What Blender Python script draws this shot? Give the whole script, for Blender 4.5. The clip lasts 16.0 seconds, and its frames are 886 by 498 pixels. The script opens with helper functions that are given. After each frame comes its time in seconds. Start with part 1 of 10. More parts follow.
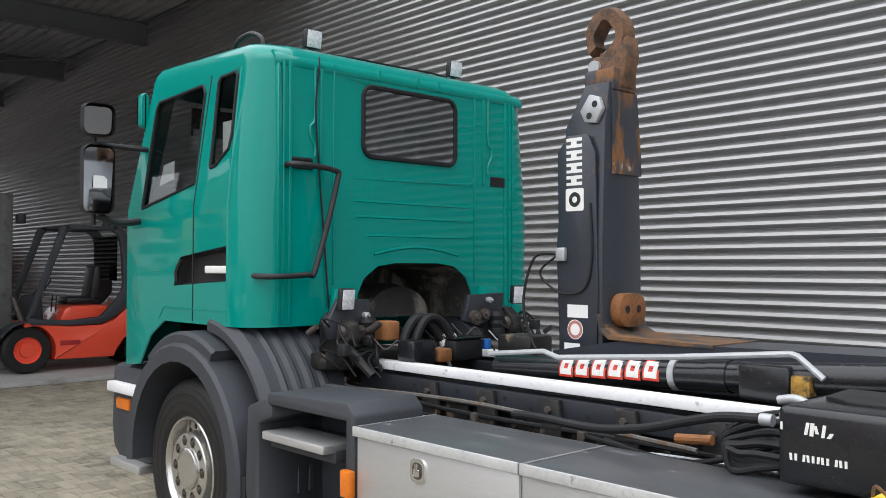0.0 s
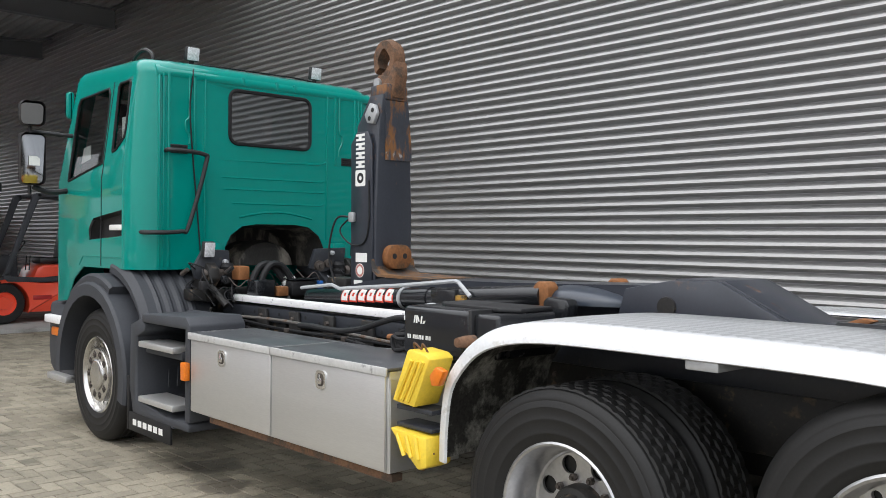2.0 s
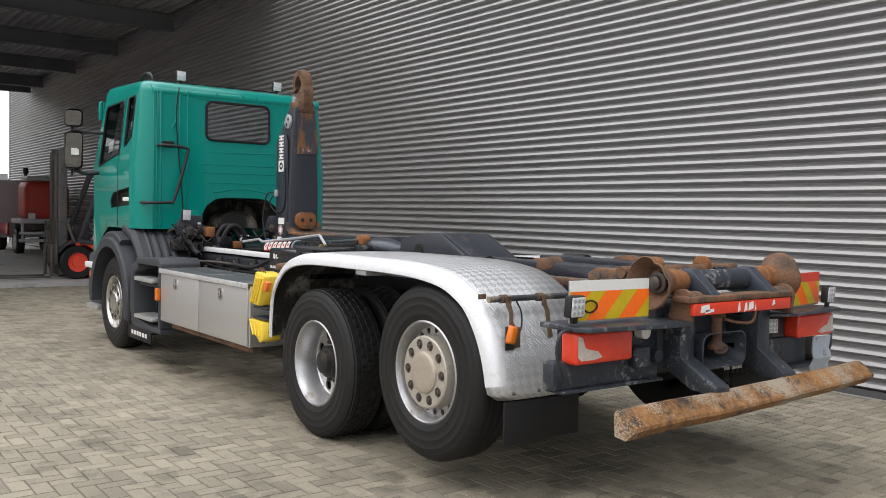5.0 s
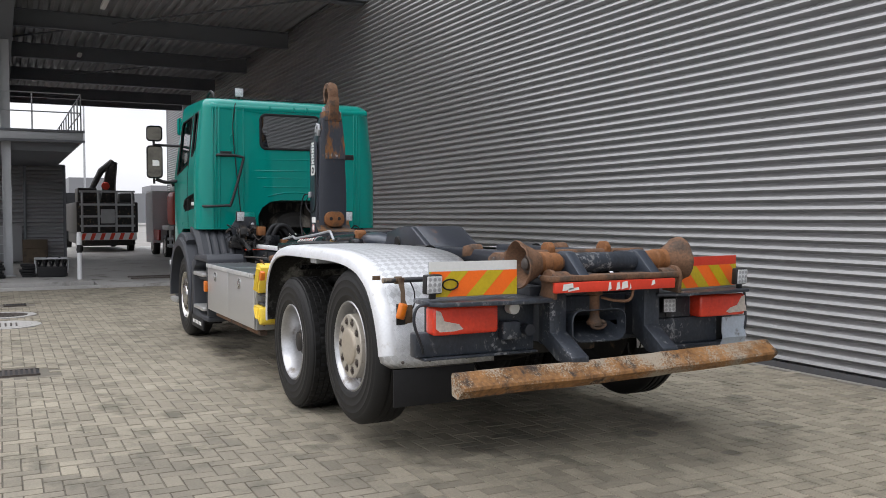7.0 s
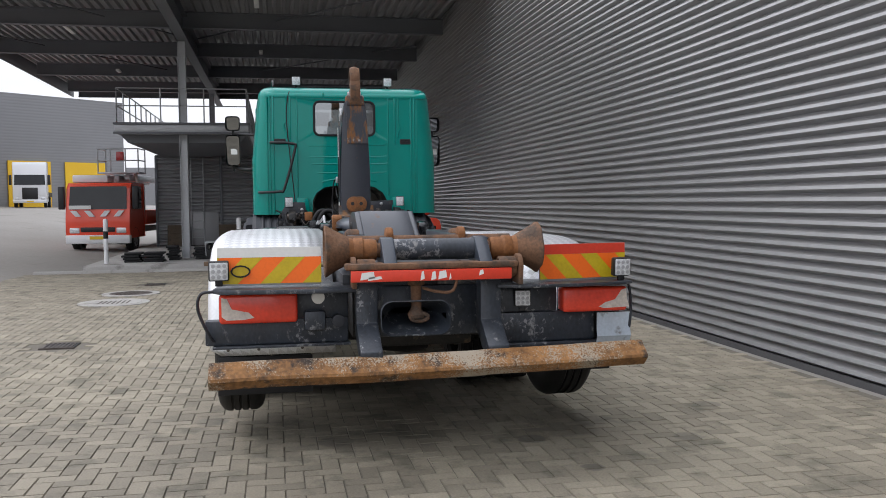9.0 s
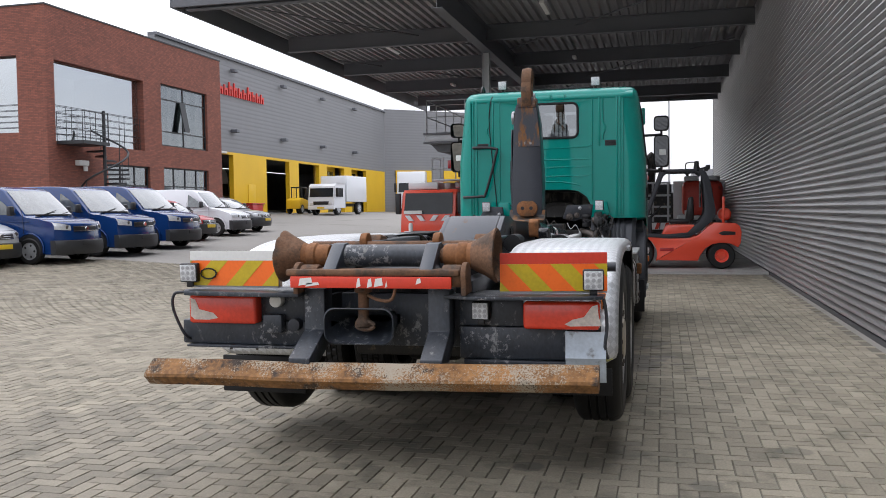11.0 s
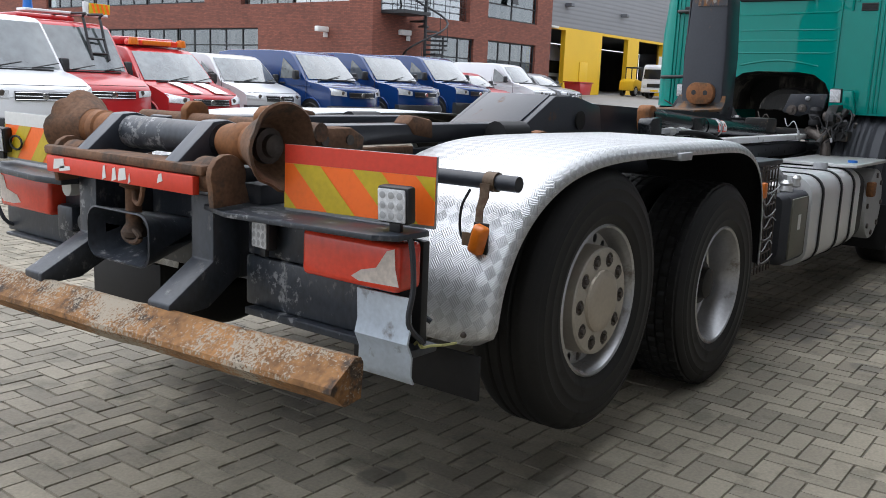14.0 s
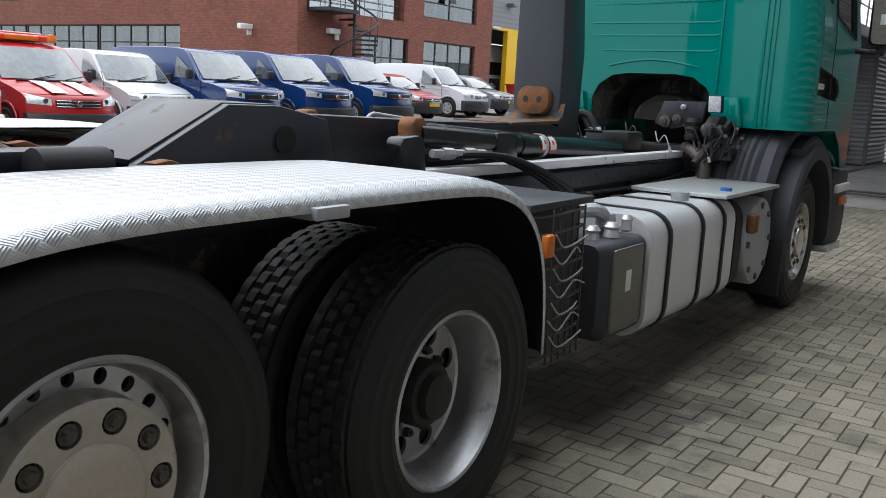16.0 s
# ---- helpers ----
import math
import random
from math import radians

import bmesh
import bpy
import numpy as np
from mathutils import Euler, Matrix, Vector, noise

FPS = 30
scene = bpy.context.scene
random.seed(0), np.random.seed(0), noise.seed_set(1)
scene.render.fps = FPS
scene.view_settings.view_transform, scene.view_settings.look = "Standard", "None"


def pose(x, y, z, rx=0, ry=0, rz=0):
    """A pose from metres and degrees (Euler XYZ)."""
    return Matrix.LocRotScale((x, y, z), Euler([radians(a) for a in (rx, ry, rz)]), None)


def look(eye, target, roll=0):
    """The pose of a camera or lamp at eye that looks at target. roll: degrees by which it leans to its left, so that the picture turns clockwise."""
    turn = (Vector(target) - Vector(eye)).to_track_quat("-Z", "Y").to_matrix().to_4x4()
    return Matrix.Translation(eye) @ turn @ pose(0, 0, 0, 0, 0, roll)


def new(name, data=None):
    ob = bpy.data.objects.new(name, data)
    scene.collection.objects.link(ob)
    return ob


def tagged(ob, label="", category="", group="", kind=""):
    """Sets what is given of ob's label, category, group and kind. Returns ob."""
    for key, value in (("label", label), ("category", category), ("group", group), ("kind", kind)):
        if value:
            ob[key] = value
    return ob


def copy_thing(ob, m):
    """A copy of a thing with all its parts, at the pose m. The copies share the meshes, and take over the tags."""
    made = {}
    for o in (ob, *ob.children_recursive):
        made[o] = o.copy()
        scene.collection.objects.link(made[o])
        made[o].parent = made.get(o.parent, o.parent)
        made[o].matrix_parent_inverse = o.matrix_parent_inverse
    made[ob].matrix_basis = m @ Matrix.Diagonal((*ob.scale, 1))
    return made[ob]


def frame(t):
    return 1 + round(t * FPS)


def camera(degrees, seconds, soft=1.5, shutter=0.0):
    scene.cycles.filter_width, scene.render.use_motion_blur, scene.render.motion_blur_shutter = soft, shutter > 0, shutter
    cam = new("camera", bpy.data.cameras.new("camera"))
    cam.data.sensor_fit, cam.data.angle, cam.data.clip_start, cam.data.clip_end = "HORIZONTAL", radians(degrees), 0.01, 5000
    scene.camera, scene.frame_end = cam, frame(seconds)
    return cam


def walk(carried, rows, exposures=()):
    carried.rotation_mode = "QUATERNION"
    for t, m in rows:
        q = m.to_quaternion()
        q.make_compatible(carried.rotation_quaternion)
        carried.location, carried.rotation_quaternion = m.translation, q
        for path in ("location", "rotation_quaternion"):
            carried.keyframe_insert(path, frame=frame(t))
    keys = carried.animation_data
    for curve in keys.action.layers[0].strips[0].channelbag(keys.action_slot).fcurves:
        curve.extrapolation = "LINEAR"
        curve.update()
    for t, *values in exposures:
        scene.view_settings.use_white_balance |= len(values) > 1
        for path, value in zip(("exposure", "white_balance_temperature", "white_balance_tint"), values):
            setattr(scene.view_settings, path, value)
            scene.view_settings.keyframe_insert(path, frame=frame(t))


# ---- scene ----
cam = camera(53.5, 16.0, 0.9)
PATH = [
    (0, (-1.059, -3.654, 1.725), (-2.529, -2.299, 1.768), 0.1),
    (0.5, (-0.47, -3.642, 1.707), (-1.95, -2.298, 1.761), 0.3),
    (1, (0.057, -3.724, 1.676), (-1.426, -2.382, 1.704), -0.1),
    (1.5, (0.591, -3.843, 1.665), (-0.875, -2.483, 1.666), 0.6),
    (2, (1.118, -3.964, 1.648), (-0.35, -2.605, 1.624), 0.5),
    (2.5, (1.685, -4.015, 1.651), (0.186, -2.692, 1.614), -0.5),
    (3, (2.24, -4.112, 1.651), (0.722, -2.812, 1.592), -0.3),
    (3.5, (2.818, -4.14, 1.608), (1.274, -2.871, 1.549), 0.5),
    (4, (3.377, -4.213, 1.614), (1.811, -2.97, 1.548), 1.5),
    (4.5, (3.901, -4.275, 1.603), (2.316, -3.058, 1.53), 1.2),
    (5, (4.382, -4.29, 1.604), (2.789, -3.083, 1.526), 1.1),
    (5.2, (4.545, -4.316, 1.582), (2.95, -3.111, 1.506), 1.3),
    (7.3, (5.976, -3.034, 1.553), (4.145, -2.236, 1.471), -0.1),
    (7.5, (6.091, -2.813, 1.57), (4.231, -2.082, 1.483), 0.1),
    (8, (6.231, -2.164, 1.55), (4.332, -1.542, 1.455), 0.7),
    (8.2, (6.288, -1.903, 1.538), (4.375, -1.332, 1.433), 0.3),
    (10.3, (6.196, 0.712, 1.527), (4.201, 0.595, 1.449), -0.2),
    (10.5, (6.12, 0.935, 1.508), (4.136, 0.702, 1.427), -0.3),
    (11, (5.947, 1.501, 1.505), (4.009, 1.014, 1.418), -0.8),
    (11.5, (5.641, 1.993, 1.513), (3.768, 1.298, 1.417), -0.1),
    (12, (5.294, 2.417, 1.515), (3.525, 1.493, 1.386), 1.6),
    (12.5, (4.79, 2.644, 1.497), (3.099, 1.594, 1.309), 2.5),
    (13, (4.299, 2.789, 1.495), (2.696, 1.624, 1.225), 3.0),
    (13.5, (3.796, 2.81, 1.47), (2.224, 1.617, 1.144), 2.9),
    (14, (3.286, 2.788, 1.475), (1.718, 1.6, 1.114), 2.4),
    (14.5, (2.758, 2.767, 1.502), (1.189, 1.581, 1.14), 2.3),
    (15, (2.233, 2.717, 1.521), (0.646, 1.556, 1.156), 2.5),
    (15.5, (1.718, 2.798, 1.532), (0.132, 1.635, 1.168), 1.7),
    (16, (1.198, 2.774, 1.54), (-0.423, 1.657, 1.187), 2.9),
]
walk(cam, [(t, look(eye, target, roll)) for t, eye, target, roll in PATH],
     [(0, 0.32, 6350, 10), (1.5, 0.32, 6400, 10), (3.5, 0.20, 6550, 11), (5, 0.15, 6600, 12), (8, 0.0, 6300, 13), (10.5, 0.10, 6300, 14), (11.2, 0.15, 6300, 14), (12.5, 0.0, 6250, 13), (14, 0.24, 6150, 11), (16, 0.22, 6150, 9)])
# world: overcast sky, soft sun high over the open yard
world = bpy.data.worlds.new("overcast")
scene.world = world
world.use_nodes = True
wn = world.node_tree
wn.nodes.clear()
w_out = wn.nodes.new("ShaderNodeOutputWorld")
w_bg = wn.nodes.new("ShaderNodeBackground")
w_sky = wn.nodes.new("ShaderNodeTexSky")
w_sky.sky_type = "NISHITA"
w_sky.sun_disc = False
w_sky.sun_elevation, w_sky.sun_rotation = radians(48), radians(200)
w_sky.air_density, w_sky.dust_density, w_sky.ozone_density = 1.0, 4.0, 1.0
w_co = wn.nodes.new("ShaderNodeTexCoord")
w_map = wn.nodes.new("ShaderNodeMapping")
w_map.inputs["Scale"].default_value = (1.0, 1.0, 2.6)
w_noise = wn.nodes.new("ShaderNodeTexNoise")
w_noise.inputs["Scale"].default_value, w_noise.inputs["Detail"].default_value = 2.2, 5.0
w_ramp = wn.nodes.new("ShaderNodeValToRGB")
w_ramp.color_ramp.elements[0].position, w_ramp.color_ramp.elements[0].color = 0.30, (6.0, 6.3, 6.8, 1)
w_ramp.color_ramp.elements[1].position, w_ramp.color_ramp.elements[1].color = 0.68, (9.6, 9.7, 9.8, 1)
w_mix = wn.nodes.new("ShaderNodeMixRGB")
w_mix.inputs[0].default_value = 0.88
wn.links.new(w_co.outputs["Generated"], w_map.inputs["Vector"])
wn.links.new(w_map.outputs["Vector"], w_noise.inputs["Vector"])
wn.links.new(w_noise.outputs["Fac"], w_ramp.inputs["Fac"])
wn.links.new(w_sky.outputs["Color"], w_mix.inputs[1])
wn.links.new(w_ramp.outputs["Color"], w_mix.inputs[2])
# an overcast sky is about three times as bright overhead as at the horizon
w_sep = wn.nodes.new("ShaderNodeSeparateXYZ")
w_grad = wn.nodes.new("ShaderNodeMapRange")
w_grad.inputs["To Min"].default_value, w_grad.inputs["To Max"].default_value = 1.05, 2.7
w_scale = wn.nodes.new("ShaderNodeVectorMath")
w_scale.operation = "SCALE"
wn.links.new(w_co.outputs["Generated"], w_sep.inputs[0])
wn.links.new(w_sep.outputs["Z"], w_grad.inputs["Value"])
wn.links.new(w_mix.outputs["Color"], w_scale.inputs[0])
wn.links.new(w_grad.outputs[0], w_scale.inputs["Scale"])
wn.links.new(w_scale.outputs[0], w_bg.inputs["Color"])
w_bg.inputs["Strength"].default_value = 0.108
wn.links.new(w_bg.outputs["Background"], w_out.inputs["Surface"])
sun_data = bpy.data.lights.new("sun", "SUN")
sun_data.energy, sun_data.angle, sun_data.color = 0.5, radians(40), (1.0, 0.985, 0.965)
sun_ob = new("sun", sun_data)
sun_ob.matrix_world = look((6, -14, 22), (0, 0, 0))


# ---- materials ----
def material(name, col, rough=0.5, metal=0.0, vary=0.12, scale=6.0, fine=60.0, bump=0.15, stain=None, stain_at=0.6,
             stain_scale=3.0, stain_rough=0.85, coat=0.0, island=0.0, depth=0.004, stretch=(1, 1, 1), placed=False, spec=0.5):
    m = bpy.data.materials.new(name)
    m.use_nodes = True
    nt = m.node_tree
    p = nt.nodes["Principled BSDF"]
    link, mk = nt.links.new, nt.nodes.new
    co = mk("ShaderNodeTexCoord")
    mp = mk("ShaderNodeMapping")
    mp.inputs["Scale"].default_value = stretch
    link(mk("ShaderNodeNewGeometry").outputs["Position"] if placed else co.outputs["Object"], mp.inputs["Vector"])
    n1 = mk("ShaderNodeTexNoise")
    n1.inputs["Scale"].default_value, n1.inputs["Detail"].default_value = scale, 4.0
    n2 = mk("ShaderNodeTexNoise")
    n2.inputs["Scale"].default_value, n2.inputs["Detail"].default_value = fine, 3.0
    for n in (n1, n2):
        link(mp.outputs["Vector"], n.inputs["Vector"])
    add = mk("ShaderNodeMath")
    add.operation = "MULTIPLY_ADD"
    link(n2.outputs["Fac"], add.inputs[0])
    add.inputs[1].default_value = 0.5
    half = mk("ShaderNodeMath")
    half.operation = "MULTIPLY"
    link(n1.outputs["Fac"], half.inputs[0])
    half.inputs[1].default_value = 0.5
    link(half.outputs[0], add.inputs[2])
    rng = mk("ShaderNodeMapRange")
    rng.inputs["From Min"].default_value, rng.inputs["From Max"].default_value = 0.3, 0.7
    rng.inputs["To Min"].default_value, rng.inputs["To Max"].default_value = 1 - vary, 1 + vary
    link(add.outputs[0], rng.inputs["Value"])
    value = rng.outputs[0]
    if island:
        info = mk("ShaderNodeObjectInfo")
        geo = mk("ShaderNodeNewGeometry")
        both = mk("ShaderNodeMath")
        both.operation = "ADD"
        link(info.outputs["Random"], both.inputs[0])
        link(geo.outputs["Random Per Island"], both.inputs[1])
        fr = mk("ShaderNodeMath")
        fr.operation = "FRACT"
        link(both.outputs[0], fr.inputs[0])
        r2 = mk("ShaderNodeMapRange")
        r2.inputs["To Min"].default_value, r2.inputs["To Max"].default_value = 1 - island, 1 + island
        link(fr.outputs[0], r2.inputs["Value"])
        mul = mk("ShaderNodeMath")
        mul.operation = "MULTIPLY"
        link(value, mul.inputs[0])
        link(r2.outputs[0], mul.inputs[1])
        value = mul.outputs[0]
    sc = mk("ShaderNodeVectorMath")
    sc.operation = "SCALE"
    sc.inputs[0].default_value = col
    link(value, sc.inputs["Scale"])
    colour = sc.outputs[0]
    p.inputs["Roughness"].default_value = rough
    p.inputs["Metallic"].default_value = metal
    p.inputs["Specular IOR Level"].default_value = spec
    if stain:
        n3 = mk("ShaderNodeTexNoise")
        n3.inputs["Scale"].default_value, n3.inputs["Detail"].default_value = stain_scale, 8.0
        n3.inputs["Roughness"].default_value = 0.65
        link(mp.outputs["Vector"], n3.inputs["Vector"])
        r3 = mk("ShaderNodeMapRange")
        r3.inputs["From Min"].default_value, r3.inputs["From Max"].default_value = stain_at - 0.05, stain_at + 0.06
        link(n3.outputs["Fac"], r3.inputs["Value"])
        mx = mk("ShaderNodeMixRGB")
        link(r3.outputs[0], mx.inputs[0])
        link(colour, mx.inputs[1])
        s2 = mk("ShaderNodeVectorMath")
        s2.operation = "SCALE"
        s2.inputs[0].default_value = stain
        link(value, s2.inputs["Scale"])
        link(s2.outputs[0], mx.inputs[2])
        colour = mx.outputs[0]
        rr = mk("ShaderNodeMapRange")
        rr.inputs["To Min"].default_value, rr.inputs["To Max"].default_value = rough, stain_rough
        link(r3.outputs[0], rr.inputs["Value"])
        link(rr.outputs[0], p.inputs["Roughness"])
        if metal:
            rm = mk("ShaderNodeMapRange")
            rm.inputs["To Min"].default_value, rm.inputs["To Max"].default_value = metal, 0.0
            link(r3.outputs[0], rm.inputs["Value"])
            link(rm.outputs[0], p.inputs["Metallic"])
    link(colour, p.inputs["Base Color"])
    if coat:
        p.inputs["Coat Weight"].default_value = coat
        p.inputs["Coat Roughness"].default_value = 0.08
    if bump:
        b = mk("ShaderNodeBump")
        b.inputs["Strength"].default_value, b.inputs["Distance"].default_value = bump, depth
        link(add.outputs[0], b.inputs["Height"])
        link(b.outputs["Normal"], p.inputs["Normal"])
    return m


def glass(name, tint=(0.75, 0.8, 0.8), rough=0.02):
    m = bpy.data.materials.new(name)
    m.use_nodes = True
    nt = m.node_tree
    nt.nodes.clear()
    out = nt.nodes.new("ShaderNodeOutputMaterial")
    tr = nt.nodes.new("ShaderNodeBsdfTransparent")
    tr.inputs["Color"].default_value = (*tint, 1)
    gl = nt.nodes.new("ShaderNodeBsdfGlossy")
    gl.inputs["Roughness"].default_value = rough
    fr = nt.nodes.new("ShaderNodeFresnel")
    fr.inputs["IOR"].default_value = 1.6
    mx = nt.nodes.new("ShaderNodeMixShader")
    nt.links.new(fr.outputs[0], mx.inputs[0])
    nt.links.new(tr.outputs[0], mx.inputs[1])
    nt.links.new(gl.outputs[0], mx.inputs[2])
    nt.links.new(mx.outputs[0], out.inputs["Surface"])
    return m


RUST = (0.15, 0.078, 0.042)
M_GREEN = material("green_paint", (0.0, 0.226, 0.186), 0.30, vary=0.04, scale=1.5, fine=9, bump=0.05, coat=0.6, spec=0.06, depth=0.003)
M_GREEN.node_tree.nodes["Principled BSDF"].inputs["Coat Roughness"].default_value = 0.04
M_DKGREY = material("grey_plastic", (0.036, 0.039, 0.046), 0.62, vary=0.15, scale=4, bump=0.1)
M_STEEL = material("dark_painted_steel", (0.024, 0.027, 0.034), 0.45, vary=0.25, scale=5, bump=0.12,
                   stain=(0.10, 0.085, 0.07), stain_at=0.66, stain_scale=14)
M_ARM = material("grey_hook_paint", (0.030, 0.034, 0.044), 0.28, vary=0.15, scale=5, bump=0.05, stain=RUST, stain_at=0.68, stain_scale=7)
M_ARMRUST = material("worn_rusty_paint", (0.034, 0.038, 0.048), 0.5, vary=0.2, scale=5, bump=0.25,
                     stain=(0.20, 0.088, 0.028), stain_at=0.555, stain_scale=9, stretch=(1, 1.6, 0.55))

M_HEEL = material("half_rusted_paint", (0.045, 0.042, 0.04), 0.55, vary=0.3, scale=6, bump=0.25, stain=(0.17, 0.085, 0.035), stain_at=0.47, stain_scale=8, stretch=(0.5, 1.5, 1))
M_RUST = material("rust", RUST, 0.85, vary=0.45, scale=9, fine=70, bump=0.5, stain=(0.075, 0.05, 0.035), stain_at=0.55, stain_scale=8)
M_RUSTBAR = material("rusty_bar_paint", (0.235, 0.112, 0.036), 0.8, vary=0.65, scale=3.5, fine=38, bump=0.7, stain=(0.050, 0.034, 0.024), stain_at=0.57, stain_scale=9)
M_TAIL = material("scratched_dark_steel", (0.030, 0.036, 0.046), 0.38, vary=0.5, scale=6, bump=0.2, stain=(0.21, 0.21, 0.205), stain_at=0.635, stain_scale=17, stretch=(1, 1, 0.6))

def flaked(m, col, at, scale, big):
    """Pale paint flakes, thick in some stretches and thin in others."""
    nt = m.node_tree
    mk, link = nt.nodes.new, nt.links.new
    p = nt.nodes["Principled BSDF"]
    co = mk("ShaderNodeTexCoord")
    fine, wide = mk("ShaderNodeTexNoise"), mk("ShaderNodeTexNoise")
    fine.inputs["Scale"].default_value, fine.inputs["Detail"].default_value, fine.inputs["Roughness"].default_value = scale, 9.0, 0.72
    wide.inputs["Scale"].default_value, wide.inputs["Detail"].default_value = big, 3.0
    for n in (fine, wide):
        link(co.outputs["Object"], n.inputs["Vector"])
    add = mk("ShaderNodeMath")
    add.operation = "MULTIPLY_ADD"
    link(wide.outputs["Fac"], add.inputs[0])
    add.inputs[1].default_value = 0.9
    link(fine.outputs["Fac"], add.inputs[2])
    r = mk("ShaderNodeMapRange")
    r.inputs["From Min"].default_value, r.inputs["From Max"].default_value = at, at + 0.07
    link(add.outputs[0], r.inputs["Value"])
    mix = mk("ShaderNodeMixRGB")
    link(r.outputs[0], mix.inputs[0])
    link(p.inputs["Base Color"].links[0].from_socket, mix.inputs[1])
    mix.inputs[2].default_value = (*col, 1)
    link(mix.outputs[0], p.inputs["Base Color"])


flaked(M_RUSTBAR, (0.34, 0.29, 0.22), 0.955, 95.0, 3.0)
flaked(M_ARMRUST, (0.30, 0.29, 0.27), 1.12, 18.0, 5.0)
flaked(M_TAIL, (0.23, 0.235, 0.24), 1.10, 30.0, 4.0)
M_FADED = material("faded_red_print", (0.42, 0.16, 0.14), 0.5, vary=0.2)
M_ORANGERUST = material("bright_rust", (0.215, 0.085, 0.026), 0.75, vary=0.35, scale=9, bump=0.4, stain=(0.11, 0.06, 0.03), stain_at=0.6, stain_scale=7)
M_TYRE = material("tyre_rubber", (0.0115, 0.0114, 0.0113), 0.56, vary=0.3, scale=5, fine=90, bump=0.2, stain=(0.024, 0.023, 0.022), stain_at=0.64, stain_scale=3, spec=0.34)
M_RIM = material("rim_silver", (0.47, 0.47, 0.475), 0.33, 0.85, vary=0.15, scale=8, bump=0.06, stain=(0.22, 0.19, 0.16), stain_at=0.64, stain_scale=6)
M_NUT = material("dark_nut", (0.09, 0.075, 0.065), 0.5, 0.4, vary=0.3, scale=20, bump=0.1)
M_ALU = material("bare_aluminium", (0.60, 0.60, 0.59), 0.40, 0.75, vary=0.07, scale=3, fine=160, bump=0.05, stretch=(0.15, 1, 2))
M_WHITE = material("white_paint", (0.72, 0.72, 0.72), 0.5, vary=0.08, scale=5, bump=0.06, stain=(0.09, 0.09, 0.09), stain_at=0.68, stain_scale=6)
M_CHIPPED = material("chipped_white_paint", (0.76, 0.76, 0.76), 0.45, vary=0.08, scale=5, bump=0.1, stain=(0.03, 0.03, 0.032), stain_at=0.66, stain_scale=13)
M_BLACK = material("black_plastic", (0.012, 0.012, 0.013), 0.5, vary=0.3, scale=6, bump=0.08)
M_RUBBER = material("black_rubber", (0.013, 0.013, 0.014), 0.55, vary=0.2, scale=9, bump=0.05, spec=0.3)
M_BRASS = material("dirty_brass", (0.42, 0.24, 0.05), 0.4, 0.6, vary=0.4, scale=20, bump=0.2, stain=(0.05, 0.035, 0.02), stain_at=0.52, stain_scale=22)
M_GLOSSBLACK = material("gloss_black_paint", (0.012, 0.013, 0.015), 0.22, vary=0.3, scale=6, bump=0.03, stain=(0.05, 0.045, 0.04), stain_at=0.68, stain_scale=7)
M_GRIME = material("oily_metal", (0.016, 0.015, 0.014), 0.55, 0.1, vary=0.5, scale=9, bump=0.3, stain=(0.12, 0.085, 0.055), stain_at=0.62, stain_scale=9)
M_YELLOW = material("yellow_plastic", (0.78, 0.56, 0.05), 0.42, vary=0.12, scale=5, bump=0.05, stain=(0.30, 0.22, 0.05), stain_at=0.7)
M_ORANGE = material("orange_lens", (0.66, 0.165, 0.01), 0.3, vary=0.15, scale=20, bump=0.1)
M_REDLENS = material("red_lens", (0.72, 0.050, 0.020), 0.25, vary=0.15, scale=14, bump=0.1, coat=0.5)
M_REDPAINT = material("red_paint", (0.68, 0.050, 0.022), 0.45, vary=0.1, scale=6, bump=0.04, stain=(0.30, 0.16, 0.10), stain_at=0.72, stain_scale=7)
M_PLATEYEL = material("reflective_yellow", (0.58, 0.42, 0.012), 0.4, vary=0.12, scale=12, bump=0.05)
M_PLATEORG = material("reflective_orange", (1.0, 0.17, 0.012), 0.4, vary=0.08, scale=12, bump=0.05)
M_WALL = material("silver_cladding", (0.325, 0.324, 0.323), 0.38, 0.52, vary=0.05, scale=0.7, fine=9, bump=0.02)
M_KIOSK = material("kiosk_cladding", (0.30, 0.302, 0.305), 0.5, 0.3, vary=0.08, scale=1.0, bump=0.03)
M_WALLDARK = material("dark_wall_core", (0.07, 0.07, 0.072), 0.7, vary=0.15)
M_CANOPY = material("canopy_grey_steel", (0.135, 0.142, 0.155), 0.6, vary=0.1, scale=1.5, bump=0.05)
M_DECK = material("galvanised_deck", (0.34, 0.34, 0.345), 0.5, 0.2, vary=0.1, scale=1.2, bump=0.03)
M_GALV = material("galvanised_steel", (0.42, 0.43, 0.44), 0.5, 0.5, vary=0.1, scale=4, bump=0.05)
M_PAVER = material("concrete_paver", (0.250, 0.222, 0.168), 0.82, vary=0.24, scale=1.1, fine=70, bump=0.5, island=0.20, depth=0.004, placed=True,
                   stain=(0.160, 0.145, 0.108), stain_at=0.575, stain_scale=2.6)


